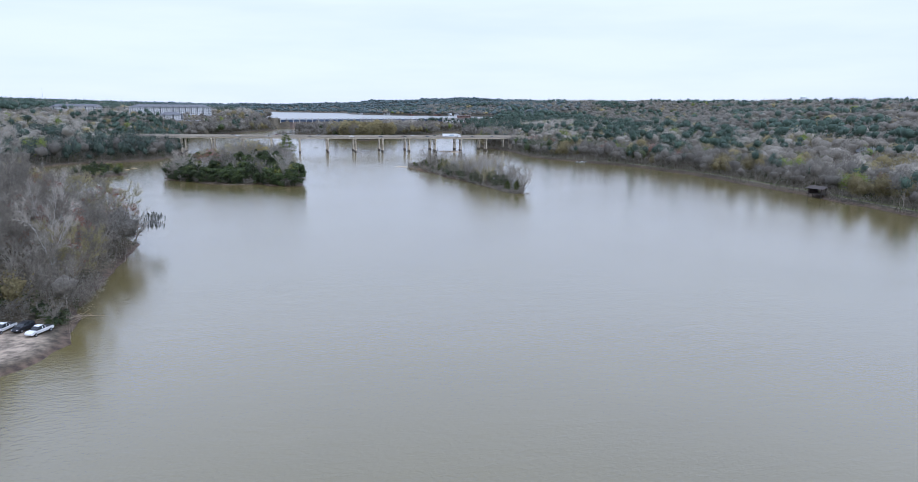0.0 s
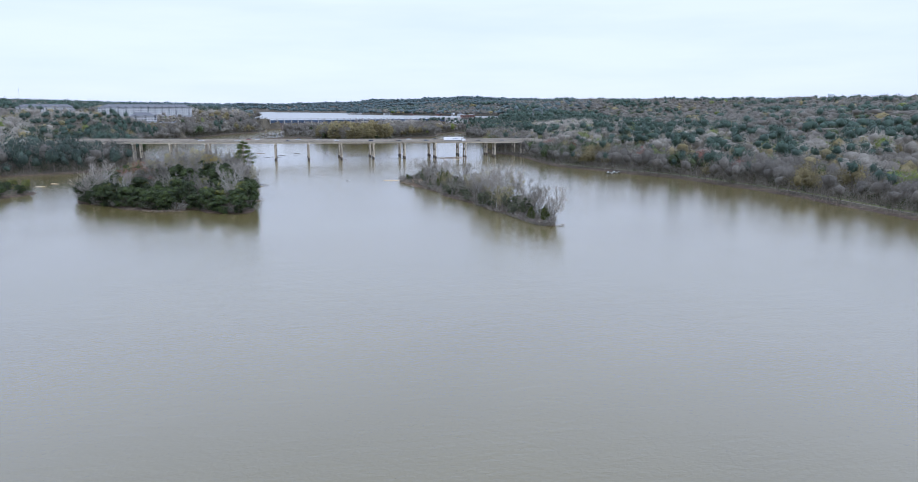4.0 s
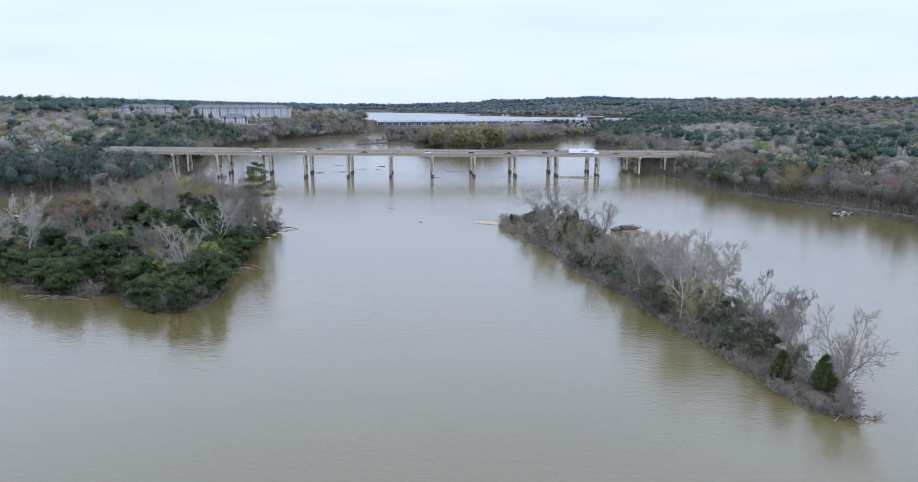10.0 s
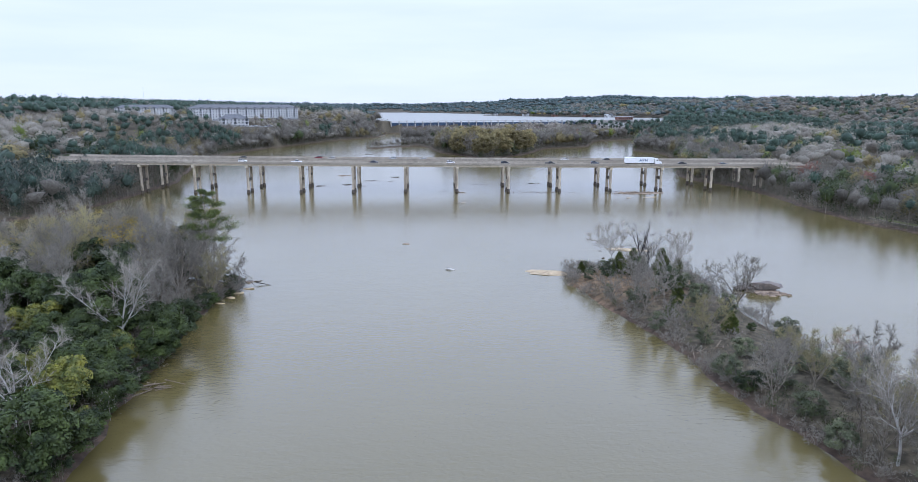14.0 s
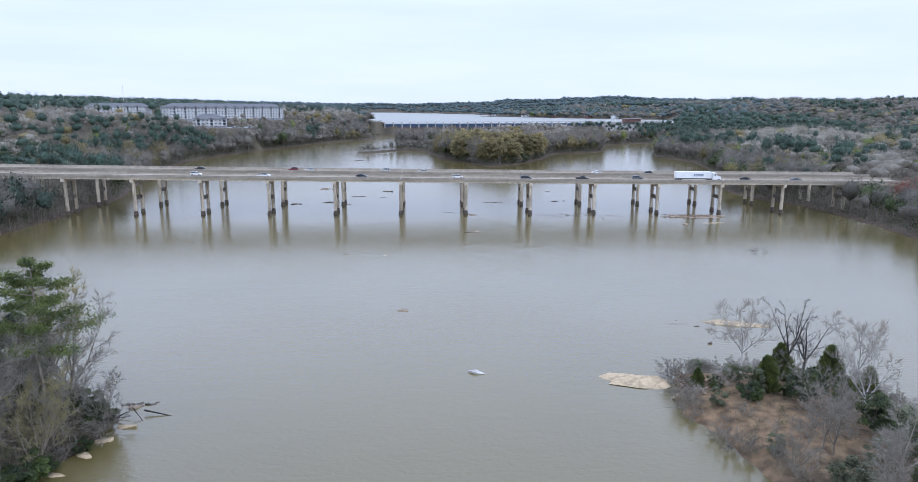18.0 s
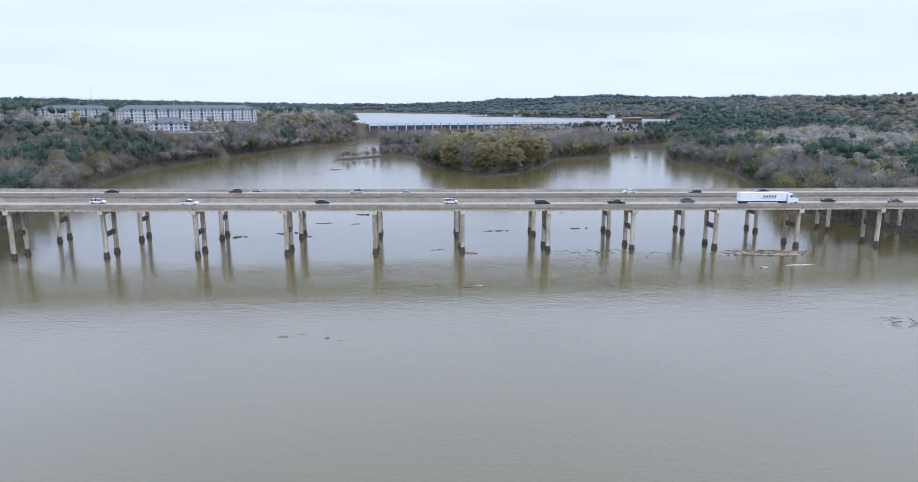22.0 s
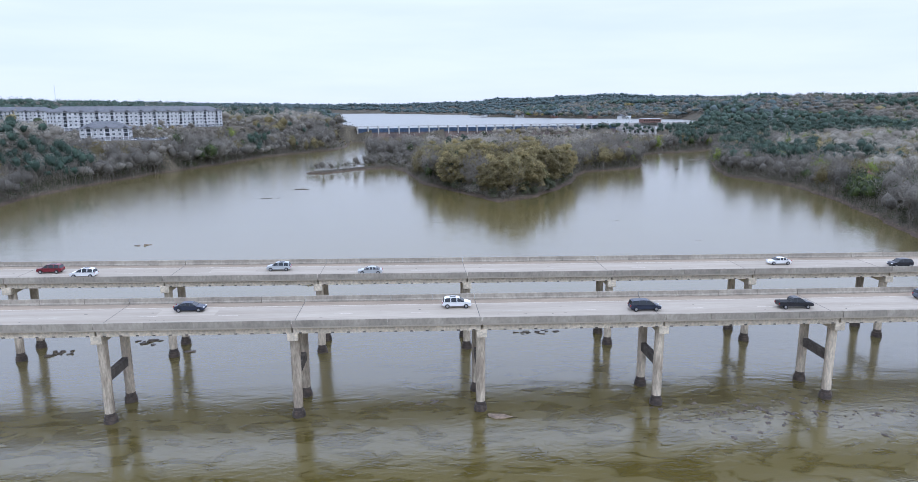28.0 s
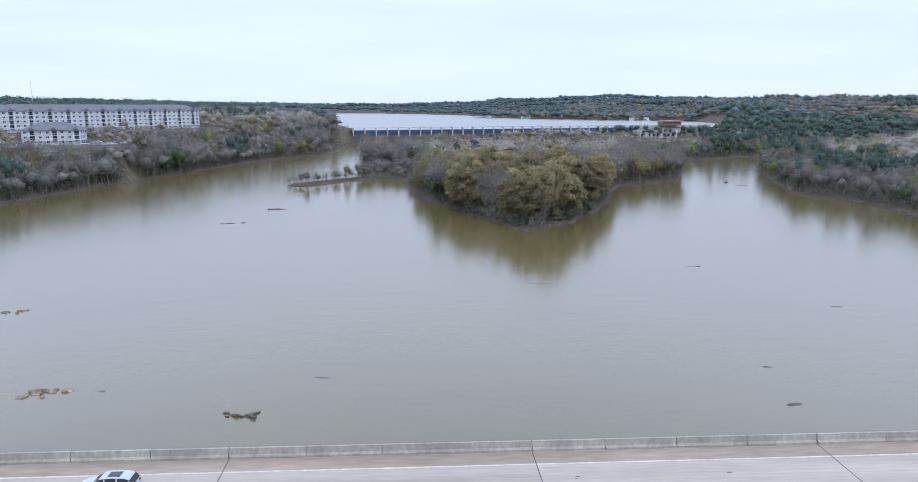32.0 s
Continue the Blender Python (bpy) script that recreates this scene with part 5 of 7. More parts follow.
for x, y, sx, sy, sz, kind, turn in (
    (-22.5, -142.5, 2.0, 0.8, 0.5, "rock", 0), (-8.5, -180.2, 1.7, 0.7, 0.75, "white_rock", -15), (50.5, -155.0, 7.5, 1.9, 0.45, "slab", -14), (46.5, -152.5, 3.5, 0.9, 0.55, "slab", -5), (39.6, -166.9, 0.8, 0.5, 0.5, "dark_rock", 10),
    (41.2, -156.1, 0.9, 0.4, 0.3, "dark_rock", 0), (38.0, -152, 0.5, 0.3, 0.2, "dark_rock", 0), (-62.8, -192.1, 1.3, 0.8, 0.6, "rock", 20), (-65.0, -191.5, 0.6, 0.4, 0.3, "dark_rock", 0), (-62.0, -190.9, 2.4, 0.5, 0.35, "dark_rock", 5),
    (3.0, -3.0, 2.6, 1.0, 0.6, "rock", -20), (-1.6, -43.8, 1.9, 0.8, 0.4, "dark_rock", 0), (1.4, -43.3, 1.5, 0.6, 0.45, "rock", 10), (87.8, -28.5, 1.8, 0.8, 0.5, "rock", -10), (101.0, -26.0, 5.5, 0.8, 0.45, "slab", 3), (97.0, -30.0, 0.9, 0.5, 0.3, "dark_rock", 0),
    (-79.5, 31.1, 3.0, 1.2, 0.5, "dark_rock", 15), (-64.0, 36.2, 3.2, 1.4, 0.55, "dark_rock", 20), (13.5, 36.1, 3.8, 0.7, 0.35, "dark_rock", 4), (-7.4, 3.1, 2.5, 0.8, 0.25, "dark_rock", 10), (47.6, 39.2, 3.2, 0.8, 0.4, "dark_rock", 0),
    (-52.0, 58.2, 3.6, 0.8, 0.4, "dark_rock", 5), (-38.4, 79.5, 2.6, 0.9, 0.6, "dark_rock", 0), (-36.8, 80.0, 1.6, 0.7, 0.5, "dark_rock", 30), (-73.9, 89.7, 3.4, 1.3, 0.65, "rock", 8), (-76.5, 89.0, 1.6, 0.8, 0.5, "rock", 40),
    (-107.2, 137.6, 1.6, 0.7, 0.5, "dark_rock", 0), (-104.7, 138.1, 2.6, 0.7, 0.55, "rock", 15), (50.3, 77.7, 1.7, 0.6, 0.4, "dark_rock", 0), (54.2, 93.7, 1.5, 0.6, 0.15, "dark_rock", 0), (-27.3, 94.1, 3.0, 0.6, 0.12, "dark_rock", -10),
    (-63.6, 90.4, 2.0, 0.5, 0.1, "dark_rock", 0), (90.6, 129.7, 2.0, 0.7, 0.15, "dark_rock", -20), (74.3, 172.6, 3.0, 0.6, 0.2, "dark_rock", 0), (-76.8, 296.0, 4.2, 0.8, 0.6, "dark_rock", 0), (-86.5, 258.3, 4.5, 0.5, 0.35, "dark_rock", 5),
    (-147.6, 325.8, 3.5, 0.7, 0.3, "dark_rock", 5), (-120.0, 380.0, 3.5, 0.7, 0.3, "dark_rock", 0), (-105.0, 350.0, 2.2, 0.6, 0.3, "dark_rock", 10), (-112.0, 300.0, 2.0, 0.6, 0.25, "dark_rock", 0), (186.8, 392.9, 2.0, 0.8, 1.2, "dark_rock", 0), (190.3, 376.7, 2.6, 0.8, 0.4, "dark_rock", 0),
    (238.2, 477.9, 9.0, 2.0, 0.8, "dark_rock", 25), (248.0, 468.0, 6.0, 2.0, 0.7, "dark_rock", 20), (-42.7, -80.9, 1.8, 0.5, 0.18, "dark_rock", 0), (-33.6, -82.3, 1.1, 0.4, 0.3, "dark_rock", 30), (-31.0, -83.8, 1.2, 0.5, 0.35, "rock", 10), (-39.3, -79.5, 1.0, 0.4, 0.12, "dark_rock", 0),
    (0.6, -83.1, 1.2, 0.4, 0.12, "dark_rock", 0), (71.0, -209.6, 4.2, 1.3, 0.8, "rock", -15), (36.8, -154.3, 4.0, 0.5, 0.1, "dark_rock", 0), (-40.0, 55.6, 2.6, 0.6, 0.3, "dark_rock", 0), (-55.0, 30.0, 1.8, 0.6, 0.3, "dark_rock", 0),
):
    if kind in ("slab", "white_rock") or sx <= 2.0 or sz < 0.2 or (x, y) == (3.0, -3.0):
        rock(x, y, sx, sy, sz, kind, turn)
        continue
    c, s = math.cos(radians(turn)), math.sin(radians(turn))
    for i in range(int(5 + sx * 2.2)):
        u, v = rng0.normal(0, 0.6) * sx, rng0.normal(0, sy * 0.7)
        q = rng0.uniform(0.35, 0.75)
        rock(x + u * c - v * s, y + u * s + v * c, max(0.5, sx * 0.3) * q * 1.4, max(0.35, sy * 0.55) * q, sz * rng0.uniform(0.7, 1.3), kind, turn + rng0.normal(0, 14))


def rubble(name, label, places, kind):
    """Loose stones past counting, joined."""
    VS, FS, k = [], [], 0
    for n_, (x, y, z, s, turn) in enumerate(places):
        me = rock_mesh("stone", n_ * 1.7, s * 1.4, s * 0.85, s * 0.55, 1)
        c, sn = math.cos(turn), math.sin(turn)
        v = np.array([q.co[:] for q in me.vertices])
        VS.append(np.c_[v[:, 0] * c - v[:, 1] * sn + x, v[:, 0] * sn + v[:, 1] * c + y, v[:, 2] + z])
        FS.append(np.array([p.vertices[:] for p in me.polygons]) + k)
        k += len(v)
        bpy.data.meshes.remove(me)
    ob = obj(name, mesh_np(name, np.concatenate(VS), np.concatenate(FS)), M[kind])
    return tagged(ob, label, "stones", kind="stuff")


rubble("riverbed_stones", "dark wet stones scattered in the shallows under the bridge", [(28 + 36 * rng0.uniform() + rng0.normal(0, 3), -5 + rng0.normal(0, 3.0), -0.06, rng0.uniform(0.15, 0.55), rng0.uniform(0, 6.28)) for _ in range(150)], "dark_rock")
rubble("gravel_bar_stones", "broken tan stones heaped on the gravel bar", [(99 + rng0.normal(0, 6.0), -9 + rng0.normal(0, 1.7), rng0.uniform(0.0, 0.3), rng0.uniform(0.2, 0.65), rng0.uniform(0, 6.28)) for _ in range(300)], "rock")
tip_ = []
for i in range(40):
    x, y = 27 + rng0.normal(0, 1.6), -189 + rng0.normal(0, 3.0)
    tip_.append((x, y, max(0, height(x, y)) + 0.05, rng0.uniform(0.2, 0.6), rng0.uniform(0, 6.28)))
rubble("tip_stones", "tan stones tumbled between the ledge and the island", tip_, "rock")
bank_ = []
for i in range(260):
    y = rng0.uniform(-470, 60)
    x = np.interp(y, [q[1] for q in RIGHT[2:19]], [q[0] for q in RIGHT[2:19]]) + rng0.normal(0.6, 0.8)
    bank_.append((x, y, max(-0.1, height(x, y)), rng0.uniform(0.2, 0.6), rng0.uniform(0, 6.28)))
rubble("bank_stones", "tan stones lining the river bank below the trail", bank_, "dark_rock")
rock(99, -9, 14, 3.8, 0.32, "rock", -5, "gravel_bar", "low bar of broken tan stone under the bridge")
rock(19.5, -184.5, 5.9, 3.6, 0.55, "slab", 4, "rock_ledge", "broad pale granite ledge at the island's tip")
rock(16.5, -183.6, 4.6, 2.3, 0.42, "slab", -8)
rock(22.0, -186.5, 4.0, 2.4, 0.5, "slab", 20)
rock(24.5, -191.5, 2.6, 1.3, 0.8, "slab", 30)
rock(70.4, -207.6, 4.9, 2.8, 1.9, "rock", -22, "boulder", "reddish tan base of the big boulder in the river")
rock(71.2, -207.0, 5.2, 3.0, 2.5, "dark_rock", -32, "boulder", "big dark boulder standing in the river beside the narrow island")
rock(70.6, -207.0, 5.1, 2.8, 2.0, "dark_rock", -12, "boulder", "dark overhanging slab lying on the big boulder", z=1.7)
rock(67.9, -206.6, 2.6, 1.5, 0.9, "dark_rock", 24, "boulder", "broken dark block leaning on the big boulder", z=0.9)
rock(66.5, -204.0, 3.8, 2.2, 2.3, "dark_rock", 20, "boulder", "low dark boulder beside the narrow island")
for x, y, a, b, c in ((-61.8, -199, 2.0, 1.0, 0.5), (-63.0, -203, 1.9, 0.8, 0.45), (-63.8, -207, 2.0, 0.9, 0.4), (-65, -212, 1.5, 0.7, 0.4), (-186, -172, 5.0, 1.2, 0.5), (-183, -158, 4.0, 1.2, 0.5)):
    rock(x, y, a, b, c, "slab", rng0.uniform(-20, 20))


# ---- small things of the banks ----
M["green_plank"] = mat("mossy_green_planks", (0.10, 0.13, 0.10), (0.06, 0.085, 0.065), 1.0, 0.85, fine=3.0, stretch=(0.3, 2, 1))
M["pale_locker"] = mat("pale_plastic", (0.55, 0.56, 0.55), (0.42, 0.43, 0.42), 1.0, 0.5, fine=3.0)
M["plank"] = mat("grey_weathered_planks", (0.36, 0.35, 0.33), (0.25, 0.24, 0.22), 1.0, 0.85, fine=3.0, stretch=(0.3, 2, 1))
M["dark_wood"] = mat("dark_stained_timber", (0.075, 0.06, 0.05), (0.045, 0.036, 0.03), 1.0, 0.85)
M["trail"] = mat("pale_gravel_trail", (0.25, 0.215, 0.17), (0.17, 0.145, 0.115), 0.5, 0.95, fine=3.0)
M["lawn"] = mat("spring_grass", (0.16, 0.18, 0.06), (0.12, 0.125, 0.05), 0.2, 0.95, fine=2.0)


def log_pile(x, y, n, spread, length, turn, label, name="driftwood", material="brush", rise=0.6, thick=1.0):
    rng = np.random.default_rng(int(abs(x * 31 + y)))
    a = np.radians(turn) + rng.normal(0, 0.5, n)
    L = length * rng.uniform(0.4, 1.1, n)
    c = np.c_[rng.normal(0, spread, n), rng.normal(0, spread * 0.3, n), rng.uniform(0.1, rise, n)]
    d = np.c_[np.cos(a) * L / 2, np.sin(a) * L / 2, rng.normal(0, 0.12, n) * L]
    th = thick * rng.uniform(0.07, 0.2, n)
    V, F = tubes(c - d, c + d, th, th * 0.4, 5)
    ob = obj(name, mesh_np(name, V, F), M[material])
    ob.matrix_world = pose(x, y, max(0, height(x, y)))
    return tagged(ob, label, "driftwood", kind="stuff")


log_pile(-97, -289, 40, 4.5, 5.5, 5, "tangle of grey driftwood stranded on the island's shore")
log_pile(-88, -284, 26, 3.0, 5.0, 25, "tangle of grey driftwood stranded on the island's shore")
log_pile(-63, -196, 8, 1.5, 4.0, 10, "dark logs lying off the island's tip", material="dark_bark")
log_pile(91.5, -80, 9, 2.6, 2.4, -30, "dark snag of branches caught in midstream", material="dark_bark", rise=0.9, thick=0.5)
log_pile(40, -252, 14, 3.5, 3.5, 60, "fallen branches along the island's bank")
log_pile(58, -364, 14, 2.0, 3.0, 20, "fallen branches at the island's end")
log_pile(-116, -556, 10, 2.5, 6.0, 60, "fallen pale branches beside the water")
log_pile(99, -9, 44, 4.5, 4.0, 5, "driftwood caught on the gravel bar")
log_pile(-60, -262, 16, 2.5, 4.5, 20, "fallen branches reaching over the water")

dock = thing("floating_dock", "low green floating dock with pale floats at the wooded bank", "dock", pose(173, -176, 0, 0, 0, 27))
for i in range(15):
    part("plank", boxes((i * 0.9, 0, 0.5, i * 0.9 + 0.84, 3.0, 0.58)), M["green_plank"] if i not in (5, 6, 11) else M["plank"], dock)
for i in range(5):
    for y in (-0.1, 2.3):
        part("float", boxes((0.2 + i * 2.7, y, -0.35, 2.3 + i * 2.7, y + 0.8, 0.49), bevel=0.12), M["plank"] if i % 2 else M["dark_wood"], dock, "weathered float under the dock")
part("ramp", boxes((13.3, 0.8, 0.62, 20, 2.2, 0.75)), M["plank"], dock, "plank ramp to the bank")
for i in range(5):
    for y in (0.05, 2.85):
        part("rail_post", boxes((i * 3.2, y, 0.58, i * 3.2 + 0.1, y + 0.1, 1.5)), M["dark_wood"], dock)
for y in (0.05, 2.85):
    part("rail", boxes((0, y, 1.42, 12.9, y + 0.08, 1.5)), M["dark_wood"], dock)
for x, ln in ((1.5, 1.4), (7.8, 2.2)):
    part("locker", boxes((x, 1.9, 0.58, x + ln, 2.7, 1.25), bevel=0.06), M["pale_locker"], dock, "pale storage locker")

boat_house = thing("boathouse", "dark timber boathouse on posts over the bank", "boathouse", pose(207, -416, 0, 0, 0, 20))
for x in (0, 4.5, 9):
    for y in (0, 7):
        part("post", boxes((x, y, -1.5, x + 0.35, y + 0.35, 5.2)), M["dark_wood"], boat_house)
part("deck", boxes((-0.6, -0.6, 2.0, 10, 8, 2.3)), M["dark_wood"], boat_house)
part("back_wall", boxes((0.2, 6.9, 2.3, 9.2, 7.1, 5.0)), M["dark_wood"], boat_house)
bm = bmesh.new()
prism(bm, [(-1.0, 5.1), (4.7, 6.3), (10.4, 5.1), (4.7, 6.0)], "y", -1.2, 8.6)
part("roof", bm, M["dark_wood"], boat_house)
for y in (-0.5, 7.8):
    part("rail", boxes((-0.5, y, 3.2, 9.9, y + 0.12, 3.35)), M["dark_wood"], boat_house)


def build_house(x, y, w, d, turn, wall, label):
    h = thing("house", label, "house", pose(x, y, height(x, y), 0, 0, turn), "houses in the trees")
    part("wall", boxes((-w / 2, -d / 2, -1.5, w / 2, d / 2, 5.2)), M[wall], h)
    bm = bmesh.new()
    prism(bm, [(-d / 2 - 0.6, 5.0), (0, 8.6), (d / 2 + 0.6, 5.0)], "x", -w / 2 - 0.5, w / 2 + 0.5)
    part("roof", bm, M["shingle"], h, "grey shingled gable roof")
    part("chimney", boxes((w / 4, -0.5, 6, w / 4 + 0.9, 0.5, 9.6)), M["brick_red"], h)
    for i in range(4):
        for z in (0.9, 3.4):
            part("window", boxes((-w / 2 + 1.2 + i * (w - 2) / 4, -d / 2 - 0.06, z, -w / 2 + 2.5 + i * (w - 2) / 4, -d / 2 + 0.02, z + 1.3)), M["pane"], h)
    part("door", boxes((-0.5, -d / 2 - 0.08, -0.2, 0.5, -d / 2 + 0.02, 2.0)), M["trim"], h)
    return h


for x, y, w, d, turn, wall, lab in ((390, -288, 16, 10, 30, "siding", "pale house with grey roof among the bare trees"), (362, -284, 12, 9, -20, "brick_red", "brick house with grey roof among the bare trees"), (430, -230, 15, 10, 10, "siding", "pale house with grey roof among the bare trees"), (330, -360, 13, 9, 60, "siding", "pale house half hidden in the woods"),
                                    (260, 1615, 18, 11, 20, "siding", "white lakeside house at the reservoir's edge"), (330, 1530, 16, 10, 40, "brick_red", "brick lakeside house at the reservoir's edge"), (400, 1440, 20, 12, 35, "brick_red", "brick lakeside house at the reservoir's edge"), (180, 1715, 16, 10, 0, "siding", "white lakeside house at the reservoir's edge"), (455, 1395, 18, 12, 35, "siding", "white lakeside house at the reservoir's edge")):
    build_house(x, y, w, d, turn, wall, lab)

tw = thing("water_tower", "white water tower on the wooded ridge", "water tower", pose(1200, 760, height(1200, 760) - 6))
for i in range(6):
    V, F = tubes([[6 * math.cos(i * 1.047), 6 * math.sin(i * 1.047), 0]], [[4 * math.cos(i * 1.047), 4 * math.sin(i * 1.047), 24]], [0.4], [0.35], 5)
    obj("leg", mesh_np("leg", V, F), M["white_steel"], tw)
bm = bmesh.new()
cyl(bm, 0, 0, 23, 30, 7, 7.4, 20)
cyl(bm, 0, 0, 30, 33, 7.4, 1.0, 20)
part("tank", bm, M["white_steel"], tw)
V, F = tubes([[0, 0, 0]], [[0, 0, 46]], [0.5], [0.25], 5)
mast = obj("radio_mast", mesh_np("radio_mast", V, F), M["white_steel"])
mast.matrix_world = pose(-660, 1200, height(-660, 1200))
tagged(mast, "thin grey radio mast above the hilltop woods", "mast")

# a gravel trail and strip of grass follow the right bank
ty = np.arange(-470, -95, 5.0)
tx = np.interp(ty, [q[1] for q in RIGHT[2:19]], [q[0] for q in RIGHT[2:19]])
for name, off, half, lift, m_, lab in (("grass_verge", 10.2, 2.4, 0.10, "lawn", "strip of spring grass beside the river trail"), ("pavement_trail", 7.5, 0.8, 0.16, "trail", "pale gravel trail along the river bank")):
    VS = []
    for sgn in (-1, -0.33, 0.33, 1):
        xs = tx + off + sgn * half + 0.8 * np.sin(ty / 17)
        VS.append(np.c_[xs, ty, land(xs, ty)[0] + lift])
    V, nn = np.concatenate(VS), len(ty)
    Q = np.concatenate([np.stack([np.arange(nn - 1) + r * nn, np.arange(nn - 1) + (r + 1) * nn, np.arange(nn - 1) + (r + 1) * nn + 1, np.arange(nn - 1) + r * nn + 1], 1) for r in range(3)])
    tagged(obj(name, mesh_np(name, V, Q), M[m_], smooth=True), lab, "trail" if off < 10 else "grass", kind="structure")


# ---- trees ----
def tree_kind(name, label, category, wood_mat, crown_mat, made, crown="crown"):
    """One tree thing with trunk and crown, kept as the pattern for its copies."""
    (wv_, wf), (cv, cf) = made
    e = thing(name, label, category, pose(0, 0, -400))
    obj("trunk", mesh_np("trunk", wv_, wf), wood_mat, e)
    obj(crown, mesh_np(crown, cv, cf), crown_mat, e)
    return e


patterns = {}


def add_pattern(key, *args):
    patterns.setdefault(key, []).append((args, []))


for s in range(4):
    add_pattern("bare", "bare_tree", "leafless grey river tree with fine branching twigs", "tree", M["bark"], M["twig"], bare_tree(10 + s, 12 + s, 5.6 + 0.4 * s, 4 + s % 2, 2, 7, 0.034, 0.16, 0.04 * s, 3))
    add_pattern("everg", "evergreen_tree", "dense dark green broadleaf evergreen tree", "tree", M["bark"], M["evergreen"], leafy_tree(30 + s, 8.5 + s * 0.8, 4.0, 34, 260, 0.215, 0.1, puff=0.42))
for s in range(2):
    add_pattern("light_everg", "evergreen_tree", "yellowish green broadleaf evergreen tree", "tree", M["bark"], M["light_evergreen"], leafy_tree(40 + s, 7.5 + s, 3.5, 32, 230, 0.20, 0.1, puff=0.40))
for s in range(3):
    add_pattern("brown", "bare_tree", "leafless tree with dense reddish brown twigs", "tree", M["bark"], M["brown_twig"], bare_tree(50 + s, 10 + s, 5.0, 5, 2, 8, 0.036, 0.1, 0.05 * s, 3))
    add_pattern("pale", "sycamore_tree", "leafless sycamore with pale white bark and limbs", "tree", M["pale_bark"], M["pale_twig"], bare_tree(60 + s, 15 + s, 7.2, 4 + s % 2, 2, 8, 0.034, 0.3, 0.05 * s, 4, 0.72, 0.22))
    add_pattern("budding", "budding_tree", "tree in olive yellow spring bud", "tree", M["bark"], M["olive"], leafy_tree(70 + s, 12 + s, 5.0, 40, 200, 0.215, 0.06, puff=0.36))
    add_pattern("shrub", "shrub", "tangled bare shrub at the water's edge", "shrub", M["bark"], M["twig"], bare_tree(80 + s, 3.6, 3.0, 6, 1, 5, 0.032, 0.06, 0.12, 3, 0.9, 0.05))
    add_pattern("bush", "bush", "low dark green evergreen bush", "bush", M["bark"], M["evergreen"], leafy_tree(90 + s, 3.4, 2.3, 26, 150, 0.15, 0.02))
add_pattern("privet", "bush", "grey-green leafy shrub under the bare trees", "bush", M["bark"], M["greygreen"], leafy_tree(95, 4.6, 2.7, 30, 150, 0.15, 0.05, core=0.6))
add_pattern("privet", "bush", "grey-green leafy shrub under the bare trees", "bush", M["bark"], M["greygreen"], leafy_tree(96, 5.4, 2.5, 30, 150, 0.15, 0.05, core=0.6))
for s in range(2):
    add_pattern("haze", "budding_tree", "tall grey tree hazed with the first olive buds", "tree", M["bark"], M["haze"], bare_tree(120 + s, 14 + s, 6.6, 5, 2, 8, 0.045, 0.15, 0.03, 3, 0.6))
    add_pattern("yellow", "budding_tree", "tree hazed with yellow spring catkins", "tree", M["bark"], M["yellow"], leafy_tree(101 + 30 * s, 13, 4.6, 60, 46, 0.15, 0.22, puff=0.28, core=0))
    add_pattern("red", "maple_tree", "maple tree flushed with red spring buds", "tree", M["bark"], M["red_bud"], leafy_tree(102 + 30 * s, 11, 4.4, 60, 42, 0.14, 0.2, puff=0.28, core=0))
add_pattern("pine", "pine_tree", "tall dark green pine with open crown", "tree", M["bark"], M["pine"], pine_tree(103, 17, 4.4, 20, 260, 0.5, 0.24, 0.13))
add_pattern("pine", "pine_tree", "tall dark green pine with open crown", "tree", M["bark"], M["pine"], pine_tree(104, 18, 4.2, 20, 260, 0.5, 0.24, 0.13))
add_pattern("tip_pine", "pine_tree", "tall spreading pine at the island's tip", "tree", M["bark"], M["cedar"], pine_tree(108, 18, 4.6, 24, 620, 0.5, 0.15, 0.11))
add_pattern("cedar", "cedar_tree", "small conical cedar with olive green foliage", "tree", M["bark"], M["cedar"], cedar_tree(105, 6.5, 2.3, 2200))
add_pattern("dead", "dead_tree", "bare dark dead tree with broken limbs", "tree", M["dark_bark"], M["dark_bark"], bare_tree(106, 13, 4.6, 4, 1, 1, 0.05, 0.3, 0.05, 4, 0.5, 0.26))
add_pattern("spreading", "bare_tree", "spreading leafless tree leaning out over the water", "tree", M["bark"], M["pale_twig"], bare_tree(111, 13, 7.2, 5, 2, 6, 0.036, 0.16, 0.2, 4, 0.8, 0.24))
add_pattern("moss", "mossy_tree", "leaning bare tree hung with grey moss", "tree", M["bark"], M["twig"], bare_tree(107, 14, 5.4, 4, 2, 6, 0.034, 0.2, 0.5, 4))

rt = np.random.default_rng(77)
used = {}


def plant(key, x, y, scale=1.0, turn=None, sink=0.1, z=None):
    options = patterns[key]
    args, made = options[int(rt.integers(len(options)))]
    m = pose(x, y, (height(x, y) if z is None else z) - sink, 0, 0, rt.uniform(0, 360) if turn is None else turn)
    if not made:
        made.append(tree_kind(*args))
        made[0].matrix_world = m
        made[0].scale = (scale,) * 3
        used[made[0].name] = scale
        return made[0]
    c = copy_thing(made[0], m)
    c.scale = (scale, scale, scale * rt.uniform(0.92, 1.1))
    return c


